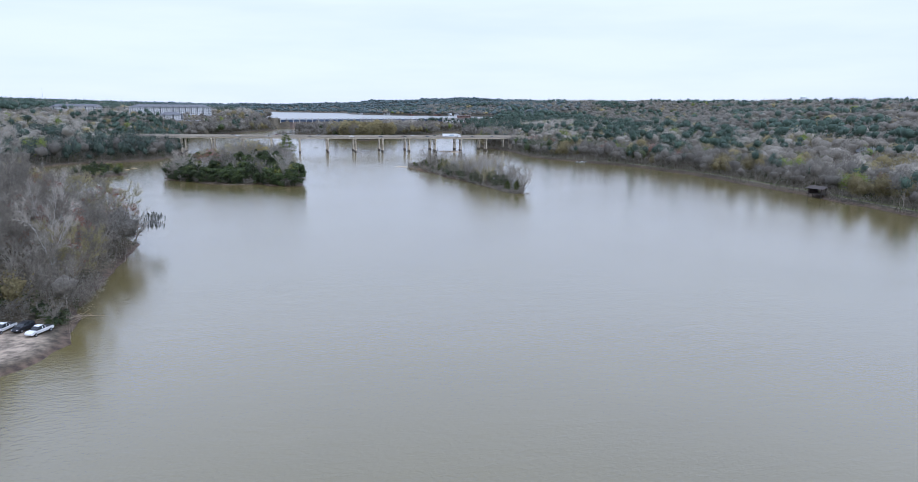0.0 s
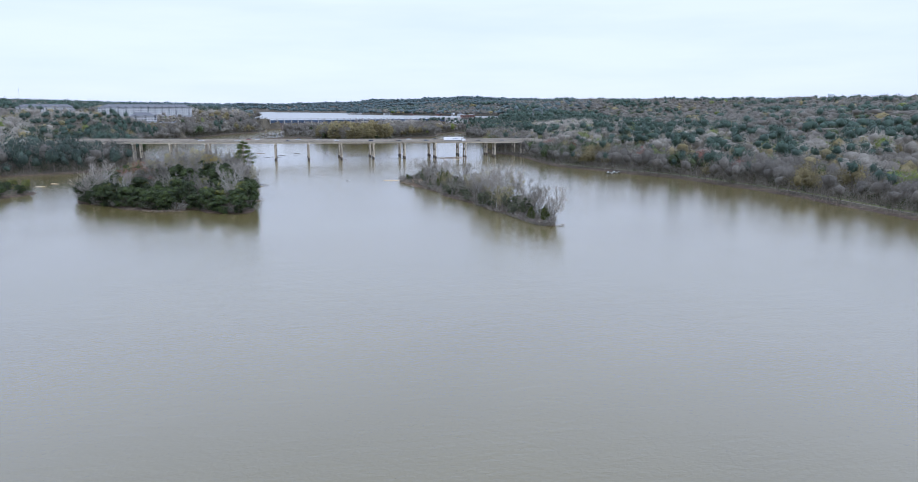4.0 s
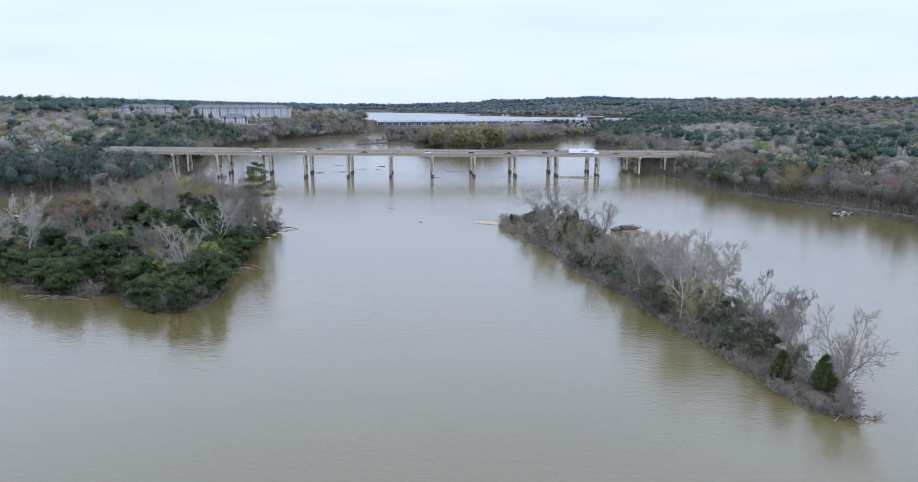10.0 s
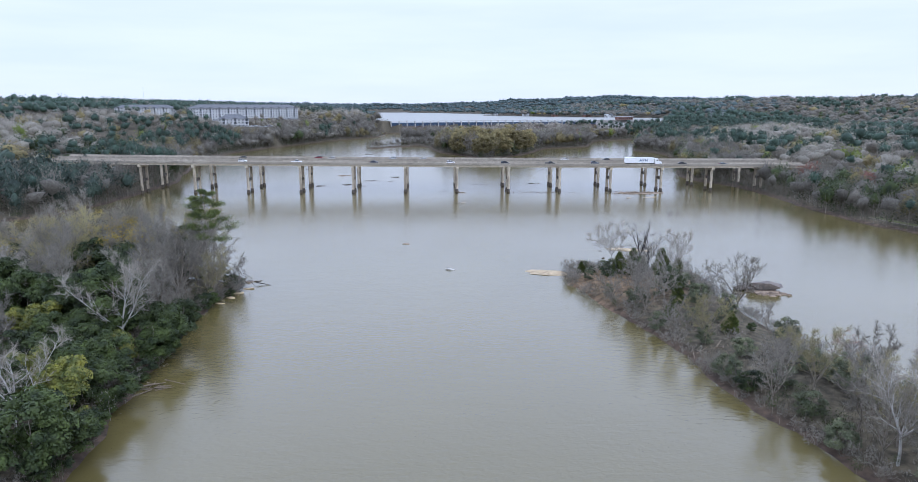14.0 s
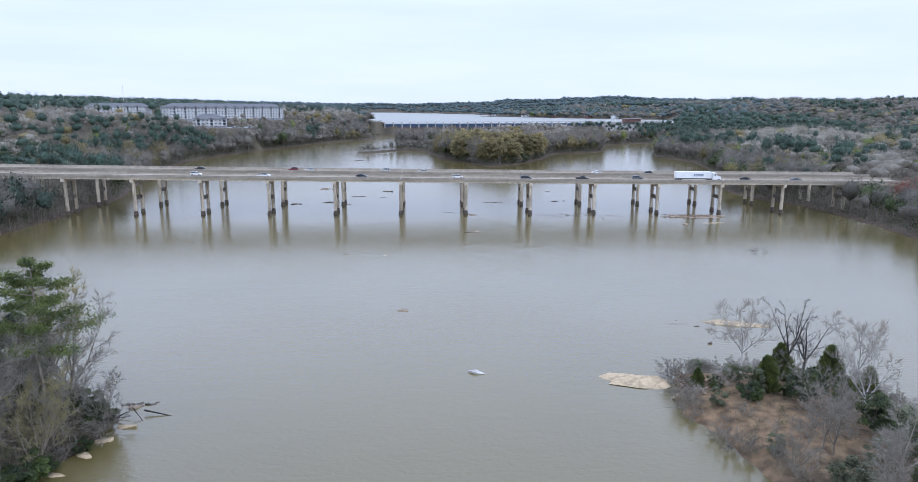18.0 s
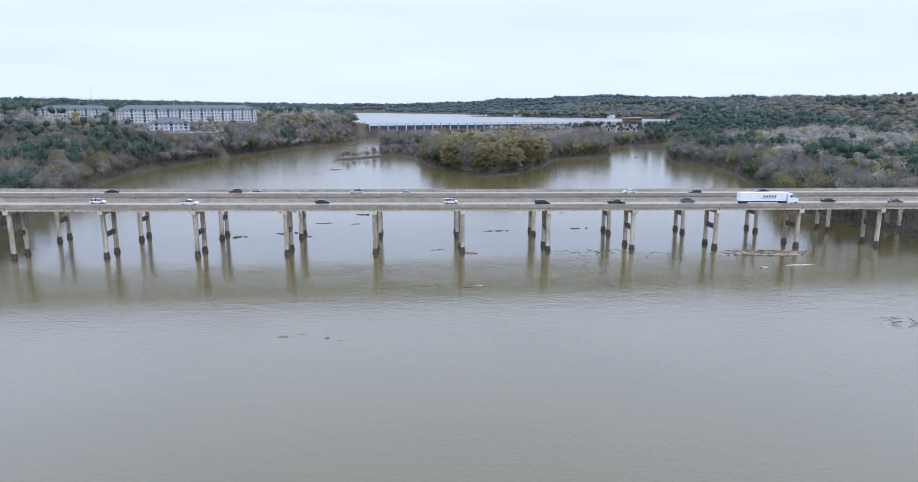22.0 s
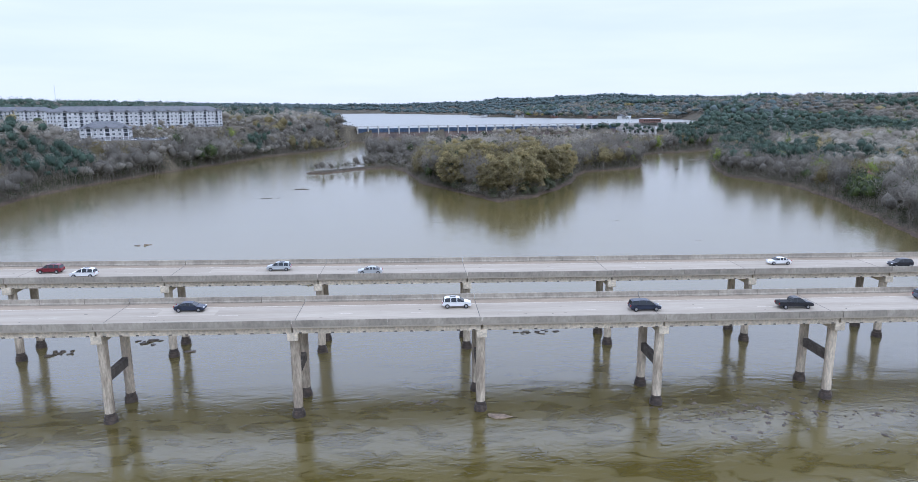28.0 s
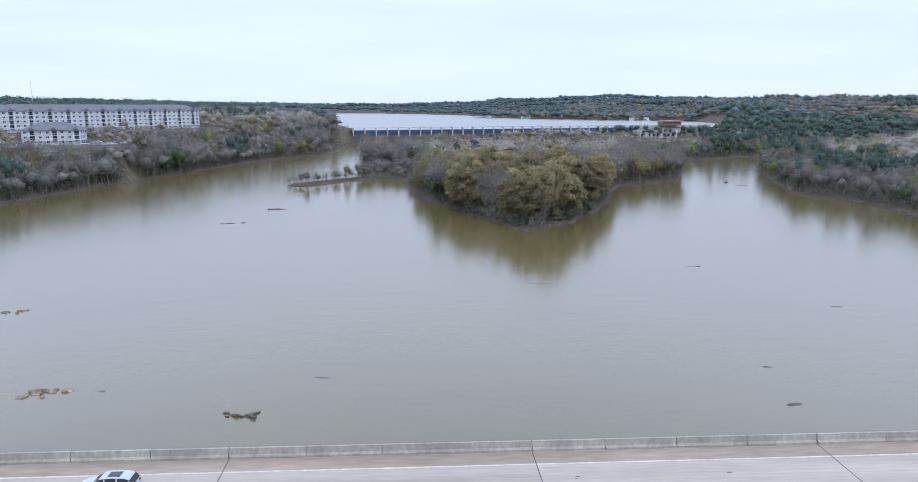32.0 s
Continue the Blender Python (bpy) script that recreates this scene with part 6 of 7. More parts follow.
def scatter(poly, gap, inset, seed):
    """Uneven places inside an outline, at least a gap apart."""
    rng = np.random.default_rng(seed)
    p = np.array(poly, float)
    lo, hi = p.min(0), p.max(0)
    n = int((hi[0] - lo[0]) * (hi[1] - lo[1]) / (gap * gap) * 6)
    c = rng.uniform(lo, hi, (n, 2))
    c = c[signed(poly, c[:, 0], c[:, 1]) > inset]
    keep = []
    for q in c:
        if all((q[0] - k[0]) ** 2 + (q[1] - k[1]) ** 2 > gap * gap for k in keep):
            keep.append(q)
    return keep


# left island: evergreen rim to the south, tall bare trees behind
for x, y in scatter(ISLE_LEFT, 5.2, 0.8, 1):
    back = (y + 250) + (x + 100) * 0.35
    r = rt.uniform()
    if 12 < back < 32:
        key = "everg" if r < 0.68 else "light_everg" if r < 0.76 else "bare" if r < 0.9 else "brown"
    elif back > 12:
        key = "bare" if r < 0.5 else "haze" if r < 0.66 else "everg" if r < 0.82 else "pale" if r < 0.88 else "brown"
    else:
        key = "everg" if r < 0.72 else "light_everg" if r < 0.84 else "bare" if r < 0.93 else "pale" if r < 0.97 else "brown"
    plant(key, x, y, (rt.uniform(1.1, 1.5) if back > 12 else rt.uniform(0.8, 1.12)) * (0.6 if x > -72 and y > -232 else 1.0))
for key, x, y, s in (("tip_pine", -70.5, -205, 1.38), ("yellow", -86, -212, 1.4), ("red", -118, -238, 1.45), ("red", -126, -233, 1.2), ("yellow", -112, -214, 1.1), ("haze", -122, -216, 1.1), ("bare", -98, -212, 1.3), ("bare", -106, -206, 1.3), ("bare", -88, -200, 1.2), ("pale", -104, -226, 1.05), ("pale", -112, -222, 0.9), ("yellow", -93, -203, 1.45), ("yellow", -128, -214, 1.1), ("brown", -80, -206, 1.2)):
    plant(key, x, y, s)
p_ = np.array(ISLE_LEFT, float)
for i in range(len(p_)):
    a, b = p_[i], p_[(i + 1) % len(p_)]
    for f in (0.1, 0.35, 0.6, 0.85):
        q = a + (b - a) * f
        q = q + (np.array([-102, -245]) - q) * 0.03
        plant("shrub" if rt.uniform() < 0.45 else "bush", q[0], q[1], rt.uniform(0.6, 1.1), sink=0.2)

# right island: a thin strip of bare trees over low green shrubs, sycamores at its middle
for x, y in scatter(ISLE_RIGHT, 4.6, 1.0, 2):
    r = rt.uniform()
    if -345 < y < -262:
        key = "pale" if (r < 0.2 and -322 < y < -285) else "bare" if r < 0.38 else "haze" if r < 0.44 else "brown" if r < 0.52 else "privet" if r < 0.92 else "bush"
        sc = rt.uniform(0.72, 1.0) if key not in ("privet", "bush") else rt.uniform(0.7, 1.2)
    elif y <= -345:
        key, sc = ("shrub" if r < 0.5 else "privet" if r < 0.7 else "bare"), rt.uniform(0.5, 0.75)
    elif y > -214:
        key = "shrub" if r < 0.3 else "bush" if r < 0.36 else "privet" if r < 0.62 else "bare" if r < 0.74 else ""
        sc = rt.uniform(0.42, 0.68) if key == "bare" else rt.uniform(0.5, 0.95)
    else:
        key = "bare" if r < 0.3 else "haze" if r < 0.38 else "everg" if r < 0.46 else "privet" if r < 0.74 else "shrub" if r < 0.84 else ""
        sc = rt.uniform(0.5, 0.78) if key in ("bare", "haze") else rt.uniform(0.4, 0.6) if key == "everg" else rt.uniform(0.6, 1.0)
    if 44 < x < 68 and -268 < y < -222 and key in ("bare", "haze", "everg"):
        sc *= 0.55  # low scrub where the big boulder looks over
    if key:
        plant(key, x, y, sc)
for key, x, y, s in (("cedar", 57, -355, 0.85), ("cedar", 53, -349, 0.75), ("cedar", 27.5, -190, 0.5), ("everg", 40, -200, 0.6), ("everg", 45, -209, 0.6), ("cedar", 37, -194, 0.9), ("spreading", 61, -353, 1.0), ("pale", 46, -293, 0.9), ("pale", 50, -301, 1.05), ("pale", 53, -309, 1.0), ("bush", 30, -191, 0.6), ("bush", 33, -197, 0.8), ("brown", 56, -338, 1.1), ("brown", 58, -330, 1.15), ("dead", 45.5, -185.5, 1.15), ("dead", 47, -187, 1.0), ("pale", 37, -185.5, 0.85), ("pale", 54, -191, 0.8), ("cedar", 43, -187, 0.9), ("cedar", 50, -190, 1.0), ("cedar", 47, -199, 0.75), ("cedar", 52, -197, 0.8), ("pale", 47, -204, 0.62), ("bare", 56, -224, 0.95), ("bare", 40, -222, 0.85), ("dead", 48, -236, 0.6), ("red", 58, -262, 0.62), ("haze", 39, -248, 0.7), ("brown", 60, -266, 0.9), ("bare", 36, -212, 0.8), ("bare", 50, -217, 0.75), ("cedar", 43, -222, 0.7), ("cedar", 38, -232, 0.6), ("cedar", 46, -243, 0.7)):
    plant(key, x, y, s, -25 if key == "spreading" else None)
p_ = np.array(ISLE_RIGHT, float)
for i in range(len(p_)):
    a, b = p_[i], p_[(i + 1) % len(p_)]
    for f in (0.05, 0.2, 0.35, 0.5, 0.65, 0.8, 0.95):
        q = a + (b - a) * f
        q = q + (np.array([49, q[1]]) - q) * rt.uniform(0.0, 0.16)
        plant("shrub", q[0], q[1], rt.uniform(0.35, 0.85), sink=0.3)

# the wooded point beside the sandy lot
POINT = [(-124, -552), (-119, -552), (-119, -512), (-122, -478), (-121, -468), (-130, -453), (-160, -430), (-185, -430), (-185, -552)]
SOUTH = [(-146, -612), (-143, -560), (-139, -552), (-186, -552), (-192, -612)]
for x, y in scatter(POINT, 6.0, 0.5, 3):
    r = rt.uniform()
    plant("bare" if r < 0.3 else "brown" if r < 0.74 else "pale" if r < 0.79 else "haze" if r < 0.88 else "red" if r < 0.92 else "everg", x, y, rt.uniform(1.25, 1.65) if x < -127 else rt.uniform(1.0, 1.3))
for x, y in scatter(SOUTH, 6.0, 0.5, 7):
    r = rt.uniform()
    plant("bare" if r < 0.2 else "brown" if r < 0.45 else "everg" if r < 0.8 else "budding", x, y, rt.uniform(0.7, 1.0))
for key, x, y, s in (("pale", -125, -536, 1.2), ("red", -130, -506, 1.4), ("red", -125, -524, 1.1), ("moss", -120.5, -469, 0.9), ("bush", -117.5, -556, 0.7), ("bush", -116, -560, 0.5), ("everg", -140, -556, 0.8), ("everg", -136, -550, 0.7), ("budding", -138, -566, 0.7), ("shrub", -117, -548, 1.2), ("shrub", -116, -540, 1.3), ("shrub", -118, -530, 1.2), ("moss", -128, -590, 0.55), ("budding", -134, -556, 0.65), ("bush", -122, -555, 0.9), ("shrub", -126, -556, 1.2), ("shrub", -130, -558, 1.2), ("brown", -122, -550, 0.95), ("brown", -128, -552, 1.05), ("everg", -132, -553, 0.85), ("bare", -137, -561, 0.8), ("shrub", -119, -559, 1.0), ("bush", -117.5, -562, 0.7), ("everg", -141, -566, 0.8), ("bush", -139, -572, 1.1), ("brown", -143, -576, 0.8)):
    plant(key, x, y, s, 0 if key == "moss" else None)
for x, y in scatter(ISLET, 5.0, 1.0, 6):
    plant("everg" if rt.uniform() < 0.75 else "light_everg", x, y, rt.uniform(0.5, 0.75))
snag = patterns["moss"][0][1][0]
rng = np.random.default_rng(9)
mp_ = np.c_[rng.normal(7.5, 1.8, 160), rng.normal(0, 1.6, 160), rng.uniform(6.5, 12.0, 160)]
V, F = blades(rng, mp_, np.tile([0, 0, -1.0], (160, 1)) + rng.normal(0, 0.1, (160, 3)), 2.4, 0.3)
tagged(obj("hanging_moss", mesh_np("hanging_moss", V, F), M["moss"], snag, "grey strands of hanging moss"), kind="stuff")

# the big island below the dam: catkin-yellow crowns at its tip
for x, y in scatter([(20, 262), (33, 235), (50, 250), (66, 272), (96, 345), (80, 380), (30, 390), (0, 370), (2, 310)], 7.2, 1.5, 4):
    r = rt.uniform()
    warm = x > 6
    key = ("budding" if r < (0.82 if x > 26 else 0.5) else "haze" if r < (0.86 if x > 26 else 0.7) else "yellow" if r < 0.66 else "brown" if r < 0.78 else "bare" if r < 0.94 else "everg") if warm else ("bare" if r < 0.72 else "budding" if r < 0.92 else "everg")
    plant(key, x, y, rt.uniform(1.3, 1.7))
for key, x, y, s in (("pine", 18, 430, 1.15), ("pine", 30, 442, 1.25), ("pine", 6, 446, 1.05), ("pine", 66, 402, 1.0), ("everg", 50, 392, 1.7), ("everg", 58, 386, 1.6)):
    plant(key, x, y, s)
for x, y in scatter([(20, 260), (33, 233), (50, 248), (66, 270), (96, 340), (85, 350), (60, 285), (35, 255), (8, 318), (2, 310)], 4.0, 0.3, 14):
    plant("shrub" if rt.uniform() < 0.7 else "privet", x, y, rt.uniform(0.9, 1.5), sink=0.2)


# ---- far woods, as joined stuff ----
def crown_reach(rng, U, lumps, deep, tight):
    """How far a crown of rounded lumps reaches in each way U."""
    D = rng.normal(size=(lumps, 3)) + [0, 0, 0.35]
    D /= np.linalg.norm(D, axis=1, keepdims=True)
    near = np.exp(-(1 - U @ D.T) / tight) * rng.uniform(0.55, 1.0, lumps)
    return 1 - deep + deep * np.clip(near.max(1) * 1.25, 0, 1.15)


def low_tree(seed, kind, n, detail, plain=False, heart=True):
    """A cheap tree for the woods: a lumpy heart of massed twigs or foliage, and fine sprays all over it."""
    rng = np.random.default_rng(seed)
    h, w, low, lumps, deep, tight = {"pine": (17.5, 4.4, 0.34, 13, 0.5, 0.07), "leaf": (12.4, 5.4, 0.03, 13, 0.42, 0.08), "bare": (13.8, 6.2, 0.05, 13, 0.42, 0.08)}[kind]
    w *= 1.0 if detail < 0.9 else 1.4 if detail < 1.5 else 2.0 if detail < 2.2 else 3.0  # far crowns stand for small groups
    low = low if detail < 1.5 else 0.0
    mid, half = np.array([0, 0, h * (1 + low) / 2]), np.array([w, w, h * (1 - low) / 2])
    hv, hf = ball(1)
    u = rng.normal(size=(n, 3))
    u /= np.linalg.norm(u, axis=1, keepdims=True)
    u[:, 2] = np.where(u[:, 2] < -0.85, -u[:, 2], u[:, 2])
    reach = crown_reach(rng, np.concatenate([hv, u]), lumps, deep, tight)
    tuck = np.concatenate([hv, u])[:, 2]
    side = np.where(tuck < 0, 1 + 0.12 * tuck, 1.0) if kind != "pine" else 1 - 0.32 * np.clip(tuck, 0, 1)
    S = np.concatenate([hv, u]) * (reach * side)[:, None] * half + mid
    core = mid + (S[:len(hv)] - mid) * rng.uniform(0.6, 1.05, (len(hv), 1)) * {"pine": 0.84, "leaf": 0.84, "bare": 0.76}[kind] * (1.0 if detail < 1.5 else 0.88)
    P = mid + (S[len(hv):] - mid) * rng.uniform(0.55, 1.1 if detail < 1.5 else 0.98, (n, 1))
    if kind == "bare":
        D = u * 0.5 + [0, 0, 0.6] + rng.normal(0, 0.6, (n, 3))
        c = blades(rng, P, D, rng.uniform(0.6, 1.4, n) * (0.5 + 0.75 * detail), 0.08 + 0.26 * detail, u)
    else:
        k = 0.75 if kind == "leaf" else 0.62
        c = blades(rng, P, rng.normal(0, 1, (n, 3)) + u * 0.4 + [0, 0, 0.2], rng.uniform(0.7, 1.3, n) * k * (0.45 + 0.75 * detail), k * (0.4 + 0.65 * detail), u + [0, 0, 0.3])
    if heart:
        c = merge((core, hf), c)
    if plain:
        return tubes([[0, 0, 0]], [[0, 0, h * 0.6]], [0.2 * min(2, detail)], [0.08 * detail], 3), c
    A, B = [(0, 0, 0)], [(0, 0, h * 0.55)]
    for i in range(6):
        a = i * 1.05 + seed
        A.append((0, 0, h * (0.2 + 0.06 * i)))
        B.append((np.cos(a) * w * (0.95 - 0.1 * i), np.sin(a) * w * (0.95 - 0.1 * i), h * (0.55 + 0.08 * i)))
    return tubes(A, B, [0.24] + [0.11] * 6, [0.14] + [0.04] * 6, 3), c


def wood_stuff(name, label, crown_mat, kind, places, scales, n, detail, seed, heart=True):
    """Trees of one kind joined into one mesh: bark and crown slots."""
    if not len(places):
        return
    rng = np.random.default_rng(seed)
    VS, FS, MS, TS, k = [], [], [], [], 0
    temps = [low_tree(seed * 10 + i, kind, n, detail, n < 200, heart) for i in range(5)]
    pick = rng.integers(0, 5, len(places))
    for i, ((wv_, wf), (cv, cf)) in enumerate(temps):
        sel = places[pick == i]
        if not len(sel):
            continue
        V0, F0 = merge((wv_, wf), (cv, cf))
        a, s = rng.uniform(0, 6.28, len(sel)), scales[pick == i]
        sh = s * rng.uniform(0.85, 1.15, len(sel))
        c, sn = np.cos(a)[:, None], np.sin(a)[:, None]
        X = (V0[None, :, 0] * c - V0[None, :, 1] * sn) * s[:, None] + sel[:, :1]
        Y = (V0[None, :, 0] * sn + V0[None, :, 1] * c) * s[:, None] + sel[:, 1:2]
        Z = V0[None, :, 2] * sh[:, None] + sel[:, 2:3]
        VS.append(np.stack([X, Y, Z], -1).reshape(-1, 3))
        FS.append((F0[None] + (np.arange(len(sel)) * len(V0))[:, None, None]).reshape(-1, 3) + k)
        MS.append(np.tile(np.r_[np.zeros(len(wf), np.int32), np.ones(len(cf), np.int32)], len(sel)))
        TS.append(np.repeat(rng.uniform(-1, 1, len(sel)) * (0.75 if detail < 1.5 else 0.4) * (0.6 if kind == "pine" else 1.0), len(V0)))
        k += len(sel) * len(V0)
    me = mesh_np(name, np.concatenate(VS), np.concatenate(FS))
    me.materials.append(M["bark"]), me.materials.append(crown_mat)
    me.polygons.foreach_set("material_index", np.concatenate(MS).astype(np.int32))
    me.attributes.new("tone", "FLOAT", "POINT").data.foreach_set("value", np.concatenate(TS).astype(np.float32))
    ob = new(name, me)
    return tagged(ob, label, "woods", kind="stuff")


def seen_area(P):
    """The wide wedge of land that opens ahead on both sides of the river."""
    x, y = P[:, 0], P[:, 1]
    left = np.minimum(np.minimum(-67 - (y + 715) * 0.4, -14 - (y + 380) * 0.64), -11 - (y + 20) * 0.64) - 25
    right = np.maximum(-67 + (y + 715) * 1.13, 0) + 35
    return (y > -660) & (x > left) & (x < right)


def wood_places(x0, x1, y0, y1, gap, seed, dmin, dmax, beside=False):
    rng = np.random.default_rng(seed)
    ux, uy = np.meshgrid(np.arange(x0, x1, gap), np.arange(y0, y1, gap))
    P = np.c_[ux.ravel(), uy.ravel()] + rng.uniform(-0.48, 0.48, (ux.size, 2)) * gap
    P = P[seen_area(P) != beside]
    z, d = land(P[:, 0], P[:, 1])
    behind = P[:, 1] - (826 + (P[:, 0] + 85) * 0.2765)
    dk = signed(LAKE, P[:, 0], P[:, 1])
    ok = (d > dmin) & (d <= dmax) & (z > 0.35) & ~((behind > -12) & (dk > -6))
    for poly in (ISLE_LEFT, ISLE_RIGHT, ISLET, POINT, SOUTH):
        ok &= signed(poly, P[:, 0], P[:, 1]) < 0
    ok &= ~((P[:, 0] > 18) & (P[:, 0] < 98) & (P[:, 1] > 230) & (P[:, 1] < 385) & (d < 60) & (P[:, 1] < 231 + 1.55 * (110 - abs(P[:, 0] - 36))))
    ok &= np.hypot(P[:, 0] + 131, P[:, 1] + 574) > 20
    c, s = math.cos(radians(front)), math.sin(radians(front))
    lu, lv = (P[:, 0] + 306) * c + (P[:, 1] - 490) * s, -(P[:, 0] + 306) * s + (P[:, 1] - 490) * c
    ok &= ~((lu > -6) & (lu < 164) & (lv > -36) & (lv < 22))
    c, s = math.cos(radians(14)), math.sin(radians(14))
    lu, lv = (P[:, 0] + 268) * c + (P[:, 1] - 432) * s, -(P[:, 0] + 268) * s + (P[:, 1] - 432) * c
    ok &= ~((lu > -8) & (lu < 70) & (lv > -26) & (lv < 32))
    ok &= ~((P[:, 0] > -494) & (P[:, 0] < -397) & (P[:, 1] > 640) & (P[:, 1] < 700))
    tx_ = np.interp(P[:, 1], [q[1] for q in RIGHT[2:19]], [q[0] for q in RIGHT[2:19]])
    ok &= ~((P[:, 1] > -470) & (P[:, 1] < -95) & (P[:, 0] - tx_ > 5.5) & (P[:, 0] - tx_ < 9.5))
    road = (P[:, 1] > -6) & (P[:, 1] < 43) & (np.abs(P[:, 0]) < 235) & (gap > 4.5)  # only low growth stands under the decks
    ok &= ~road
    u = (P[:, 0] + 85) * math.cos(radians(ang)) + (P[:, 1] - 826) * math.sin(radians(ang))
    v = -(P[:, 0] + 85) * math.sin(radians(ang)) + (P[:, 1] - 826) * math.cos(radians(ang))
    ok &= ~((u > -5) & (u < DAM_LEN + 135) & (v > np.where(u > DAM_LEN - 30, -60, -28)) & (v < 30))
    return np.c_[P, z - 0.15][ok], d[ok]


def mixed_woods(P, n, detail, seed, smin, smax):
    rng = np.random.default_rng(seed)
    x, y = P[:, 0], P[:, 1]
    r = rng.uniform(0, 1, len(P))
    grove = waves(x, y, 150, 21) * 0.5 + rng.normal(0, 0.07, len(P))
    warm = waves(x, y, 75, 22) * 0.5 + rng.normal(0, 0.09, len(P))
    sc = rng.uniform(smin, smax, len(P))
    low = (x > -105) & (x < 380) & (y > 225) & (y < 835) & (x < 190 + 0.35 * np.maximum(0, y - 380))  # the wooded island below the dam
    bluff = (x < -165) & (x > -470) & (y > 370) & (y < 630)
    sc = np.where(low & (y > 560), sc * (1.0 - 0.55 * step(560, 680, y)), np.where(low, sc * 1.15, sc))
    sc = np.where(bluff, sc * (1.2 - 0.6 * step(5, 22, P[:, 2])), sc)
    sc = np.where(low & (x < 40) & (y > 600), sc * 0.55, sc)
    spit = low & (x < -8) & (y < 500)
    sc = np.where(spit, sc * 0.5, sc)
    belt = (x > 290) & (x < 620) & (y > 640) & (y < 1150)
    near_right = (x > 140) & (x < 330) & (y < 300)
    stand = np.where(near_right, 0.05, np.clip(11 * (grove - 0.17), 0.03, 0.95))
    stand = np.where(belt, 0.96, stand)
    trail_pines = (x > 215) & (x < 480) & (y > -260) & (y < 200)  # tall pines in clumps above the trail
    stand = np.where(trail_pines, np.where(waves(x, y, 62, 29) > 0.24, 0.88, 0.1), stand)
    stand = np.where((x < -420) & (y > 480), np.maximum(stand, 0.45), stand)
    pine_ = (rng.uniform(0, 1, len(P)) < stand * (1.0 if detail < 1.2 else 1.15)) & ~low & ~bluff
    sc = np.where(pine_, np.where(trail_pines, 1.18, 0.98 if detail < 1.6 else 1.1) * sc, sc)
    shade = (x < -165) & (x > -340) & (y > -260) & (y < 30)  # the evergreen bank downstream of the bridge
    bud = ~pine_ & (warm > (0.24 if detail < 1.5 else 0.4)) & ~spit & ~shade & ~(bluff & (r > 0.3))
    sc = np.where(shade, sc * 1.15, sc)
    ever = ~pine_ & ~bud & (r < np.where(shade, 0.66, np.where(((x > 150) & (x < 235) & (y > -120) & (y < 120)) | ((x < -160) & (y > 30) & (y < 160)), 0.45, np.where(bluff, 0.05, np.where(waves(x, y, 70, 24) + rng.normal(0, 0.12, len(P)) > 0.72, 0.8, 0.03)))))
    fresh = ~pine_ & ~bud & ~ever & ((r > 0.985) | ((x > 190) & (waves(x, y, 55, 23) > 0.62) & (r > 0.35) & (detail < 1.5)))
    brown = ~pine_ & ~bud & ~ever & ~fresh & (waves(x, y, 110, 28) + rng.normal(0, 0.25, len(P)) > 0.45)
    red = ~pine_ & ~bud & ~ever & (r > 0.685) & (r < 0.70) & (detail < 1) & (x > 150)
    bare = ~(pine_ | bud | ever | fresh | brown | red)
    for sel, nm, lab, m_, kind in ((pine_, "pine_woods", "dark green pine woods on the hills", "pine", "pine"), (bud, "budding_woods", "woods in olive yellow spring bud", "olive", "leaf"), (ever & ~shade, "evergreen_thicket", "dark evergreen trees among bare woods", "evergreen", "leaf"),
                                   (ever & shade, "dark_evergreen_bank", "blackish green evergreen trees crowding the bank", "dark_evergreen", "leaf"), (fresh, "fresh_green_trees", "scattered trees in fresh green leaf", "fresh", "leaf"), (brown, "brown_woods", "bare woods with brown twigs", "brown_twig", "bare"), (red, "red_budding_trees", "scattered trees in red bud", "red_bud", "leaf"), (bare, "bare_woods", "grey leafless river woods", "twig", "bare")):
        # beyond detail 2.2 every crown takes the colour with haze mixed in
        wood_stuff(nm, lab, M[m_ if detail < 2.2 else "hazed_wood"], kind, P[sel], sc[sel], n, detail, seed + len(nm))


Pn, _ = wood_places(-420, 560, -660, 830, 7.6, 31, 0.6, 45)
mixed_woods(Pn, 270, 0.66, 41, 0.78, 1.42)
Pl, _ = wood_places(-330, -140, 330, 640, 7.0, 36, 3, 130)
wood_stuff("bluff_woods", "dense grey young woods on the bluff", M["twig"], "bare", Pl, np.random.default_rng(3).uniform(0.6, 1.05, len(Pl)) * (1.15 - 0.6 * step(5, 22, Pl[:, 2])), 100, 0.9, 71)
Pm, _ = wood_places(-700, 1000, -660, 1000, 11.3, 32, 45, 240)
mixed_woods(Pm, 112, 1.0, 42, 0.72, 1.35)
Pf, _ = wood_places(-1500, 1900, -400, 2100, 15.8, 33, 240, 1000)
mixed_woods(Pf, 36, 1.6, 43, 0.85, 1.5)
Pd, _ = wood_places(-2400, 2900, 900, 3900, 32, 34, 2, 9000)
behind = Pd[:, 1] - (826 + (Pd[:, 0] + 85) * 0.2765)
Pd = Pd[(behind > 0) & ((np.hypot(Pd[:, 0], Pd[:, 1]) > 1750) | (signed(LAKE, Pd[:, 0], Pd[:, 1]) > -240))]
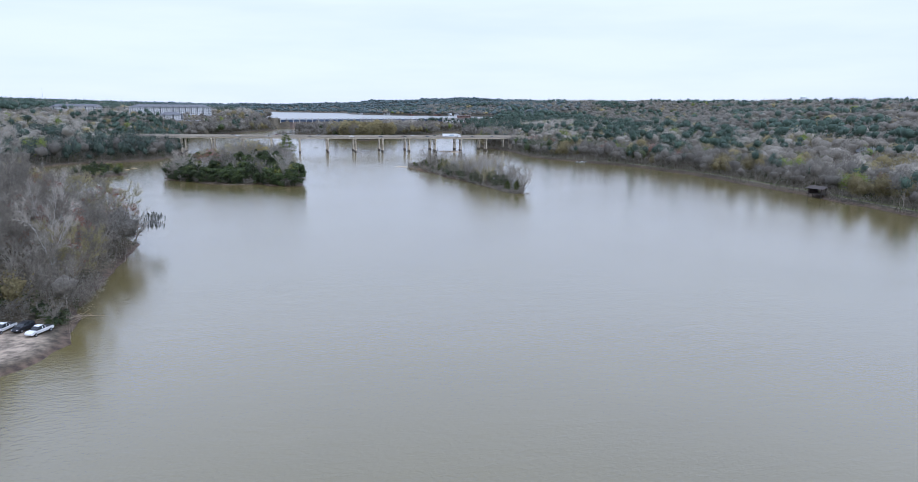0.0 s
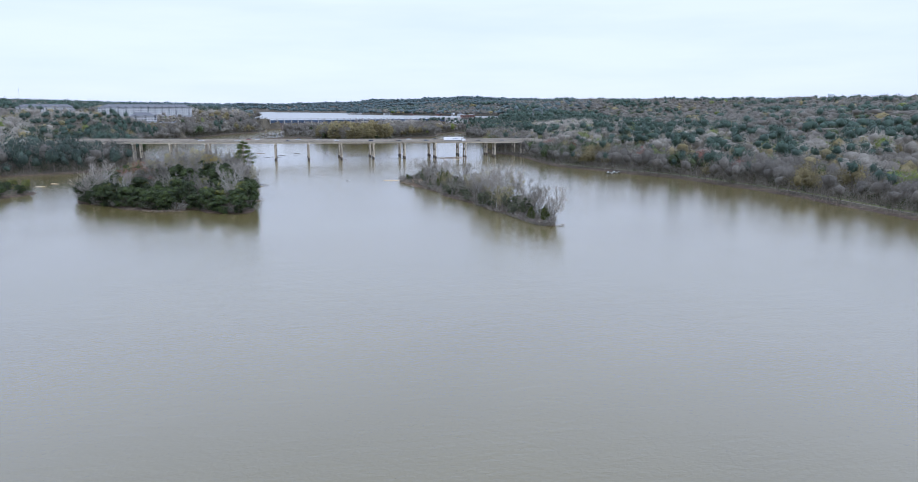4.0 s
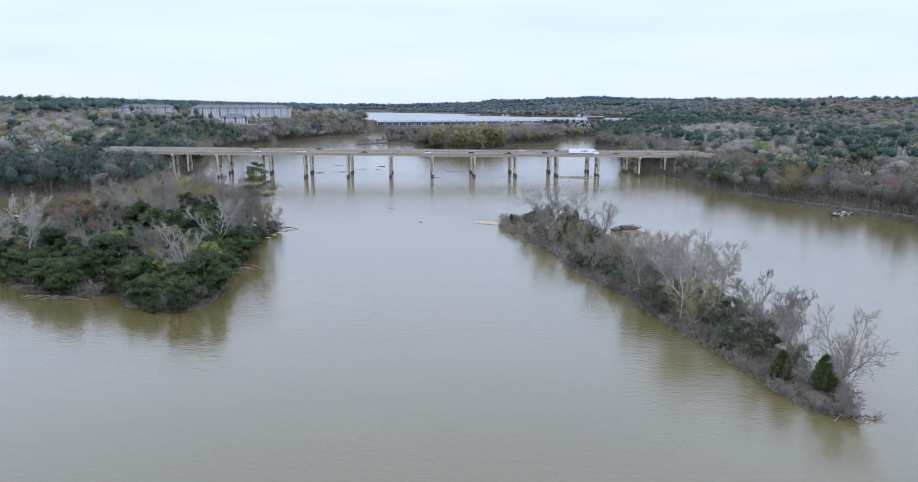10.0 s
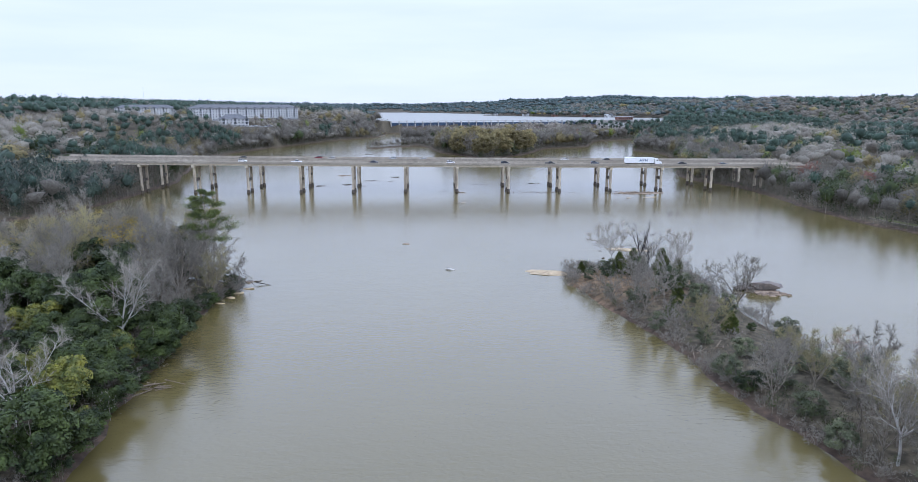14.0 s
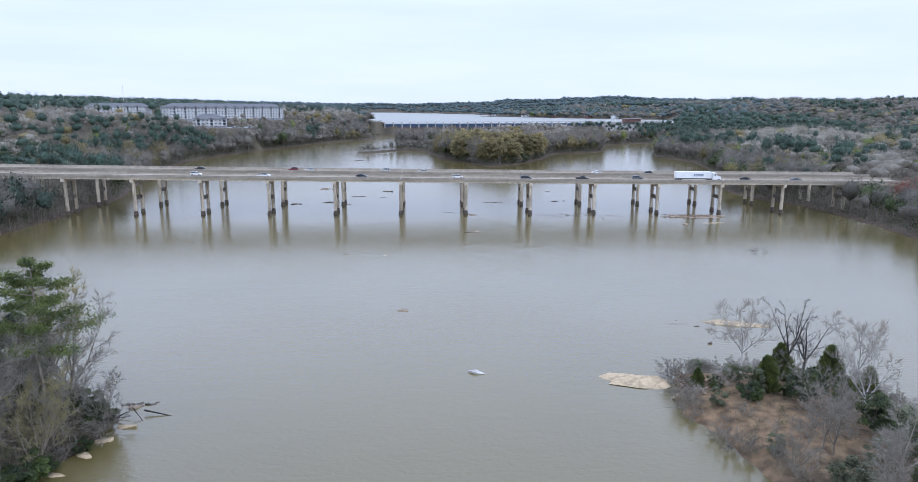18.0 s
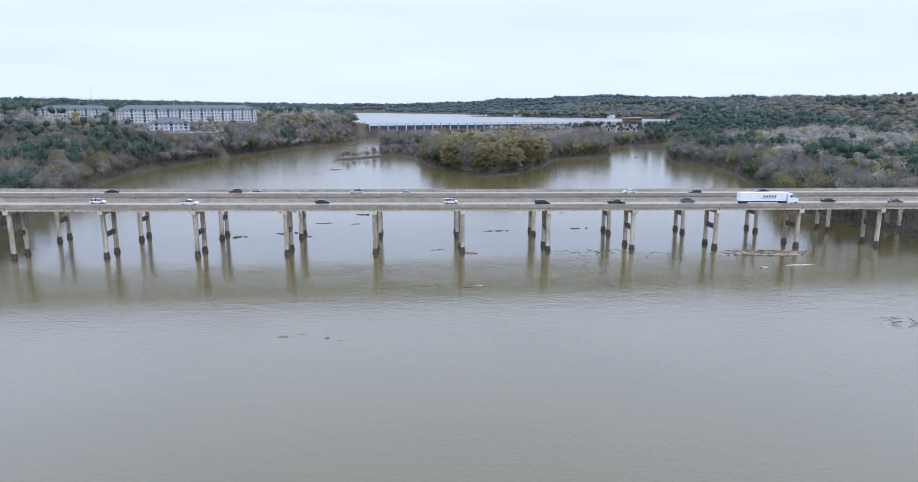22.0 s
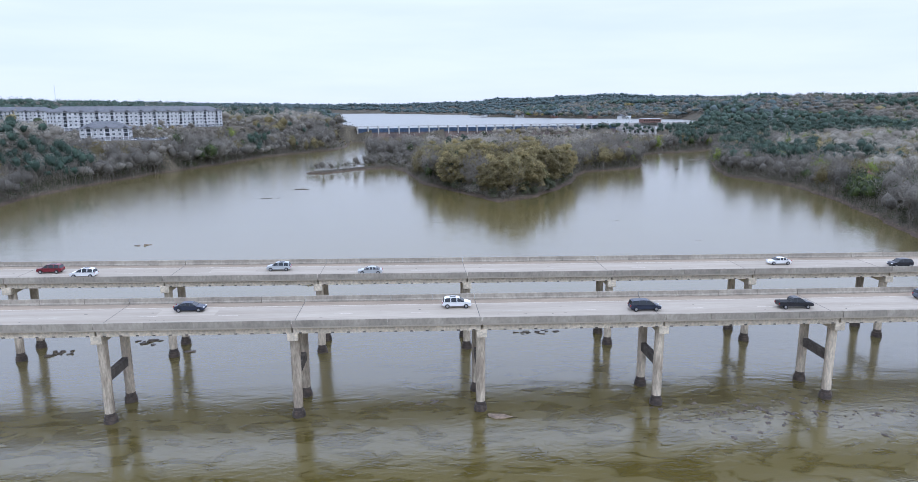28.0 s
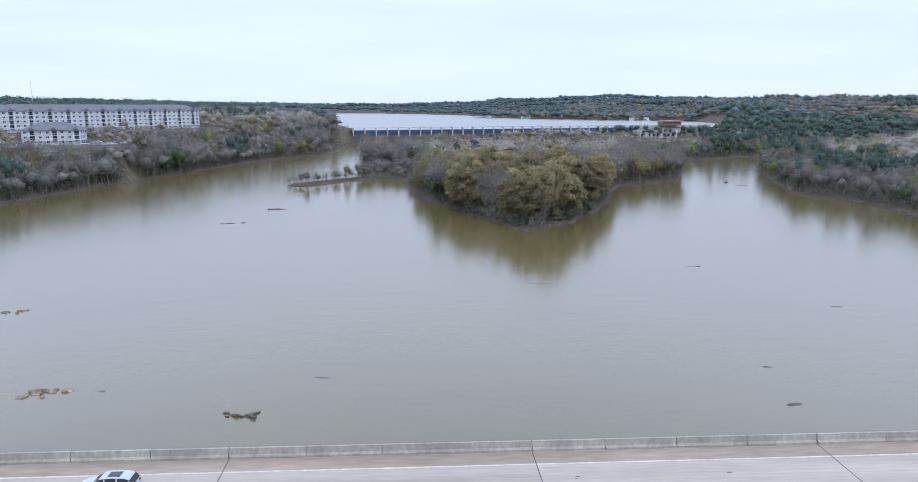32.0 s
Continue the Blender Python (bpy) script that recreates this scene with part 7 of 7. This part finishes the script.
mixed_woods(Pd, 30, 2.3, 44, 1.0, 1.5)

Po, _ = wood_places(-520, 480, -720, 560, 13.0, 38, 3, 330, True)
wood_stuff("outer_woods", "leafless woods reaching back from the banks", M["twig"], "bare", Po, np.random.default_rng(4).uniform(0.9, 1.4, len(Po)), 14, 2.4, 91)

Pu, _ = wood_places(-270, 330, -650, 700, 4.45, 37, 0.3, 26)
ru = np.random.default_rng(8)
ku, su = ru.uniform(0, 1, len(Pu)), ru.uniform(0.3, 0.6, len(Pu)) * np.where((Pu[:, 0] < -100) & (Pu[:, 1] > 300), 1.35, 1.0)
for lo_, hi_, nm, lab, m_, kind in ((0, 0.5, "undergrowth", "leafless undergrowth beneath the trees, coloured dark as shaded gaps", "thicket", "bare"), (0.5, 0.7, "brown_undergrowth", "brown leafless undergrowth beneath the trees", "brown_twig", "bare"), (0.7, 1.0, "green_undergrowth", "dark evergreen undergrowth beneath the trees", "evergreen", "leaf")):
    sel = (ku >= lo_) & (ku < hi_)
    wood_stuff(nm, lab, M[m_], kind, Pu[sel], su[sel], 52, 1.3, 80 + len(nm), False)

# brush along every shore and under the trees of the islands
bx, by = np.meshgrid(np.arange(-240, 360, 2.2), np.arange(-650, 690, 2.2))
rng = np.random.default_rng(55)
Pb = np.c_[bx.ravel(), by.ravel()] + rng.uniform(-1.3, 1.3, (bx.size, 2))
zb, db = land(Pb[:, 0], Pb[:, 1])
isle = np.maximum(signed(ISLE_LEFT, Pb[:, 0], Pb[:, 1]), signed(ISLE_RIGHT, Pb[:, 0], Pb[:, 1])) > -2
okb = (db > -0.2) & ((db < 5) | (isle & (rng.uniform(0, 1, len(Pb)) < np.where(Pb[:, 0] > 0, 0.5, 0.6)))) & (np.hypot(Pb[:, 0] + 131, Pb[:, 1] + 574) > 19) & (np.hypot(Pb[:, 0] - 24, Pb[:, 1] + 187) > 8)
Pb = np.c_[Pb, zb - 0.1][okb]
rb = rng.uniform(0, 1, len(Pb))
sb = rng.uniform(0.16, 0.42, len(Pb)) * np.where((Pb[:, 0] > 15) & (Pb[:, 0] < 70) & (Pb[:, 1] < -175) & (Pb[:, 1] > -262), 0.5, 1.0)
for lo_, hi_, nm, lab, m_, kind, nn, dt in ((0, 0.62, "shore_brush", "tangled grey brush along the river banks", "shore", "bare", 56, 0.5), (0.62, 0.86, "shore_thicket", "brown leafless thicket along the river banks", "brown_twig", "bare", 60, 0.5), (0.86, 1.0, "shore_bushes", "small dark evergreen bushes along the banks", "evergreen", "leaf", 150, 0.32)):
    sel = (rb >= lo_) & (rb < hi_)
    wood_stuff(nm, lab, M[m_], kind, Pb[sel], sb[sel], nn, dt / 0.26 * 0.4, 60 + len(nm), False)

# dry grass and low stalks over the open end of the narrow island
Pg = np.array(scatter(ISLE_RIGHT, 1.15, 0.4, 15))
Pg = Pg[Pg[:, 1] > -262]
Pg = np.c_[Pg, land(Pg[:, 0], Pg[:, 1])[0] - 0.05]
rg = np.random.default_rng(16)
half_ = rg.uniform(0, 1, len(Pg)) < 0.6
wood_stuff("dry_grass", "dry grass and dead stalks over bare soil", M["brush"], "bare", Pg[half_], rg.uniform(0.05, 0.13, int(half_.sum())), 40, 0.9, 66, False)
wood_stuff("low_weeds", "low green weeds over bare soil", M["greygreen"], "leaf", Pg[~half_], rg.uniform(0.05, 0.12, int((~half_).sum())), 40, 0.9, 67, False)
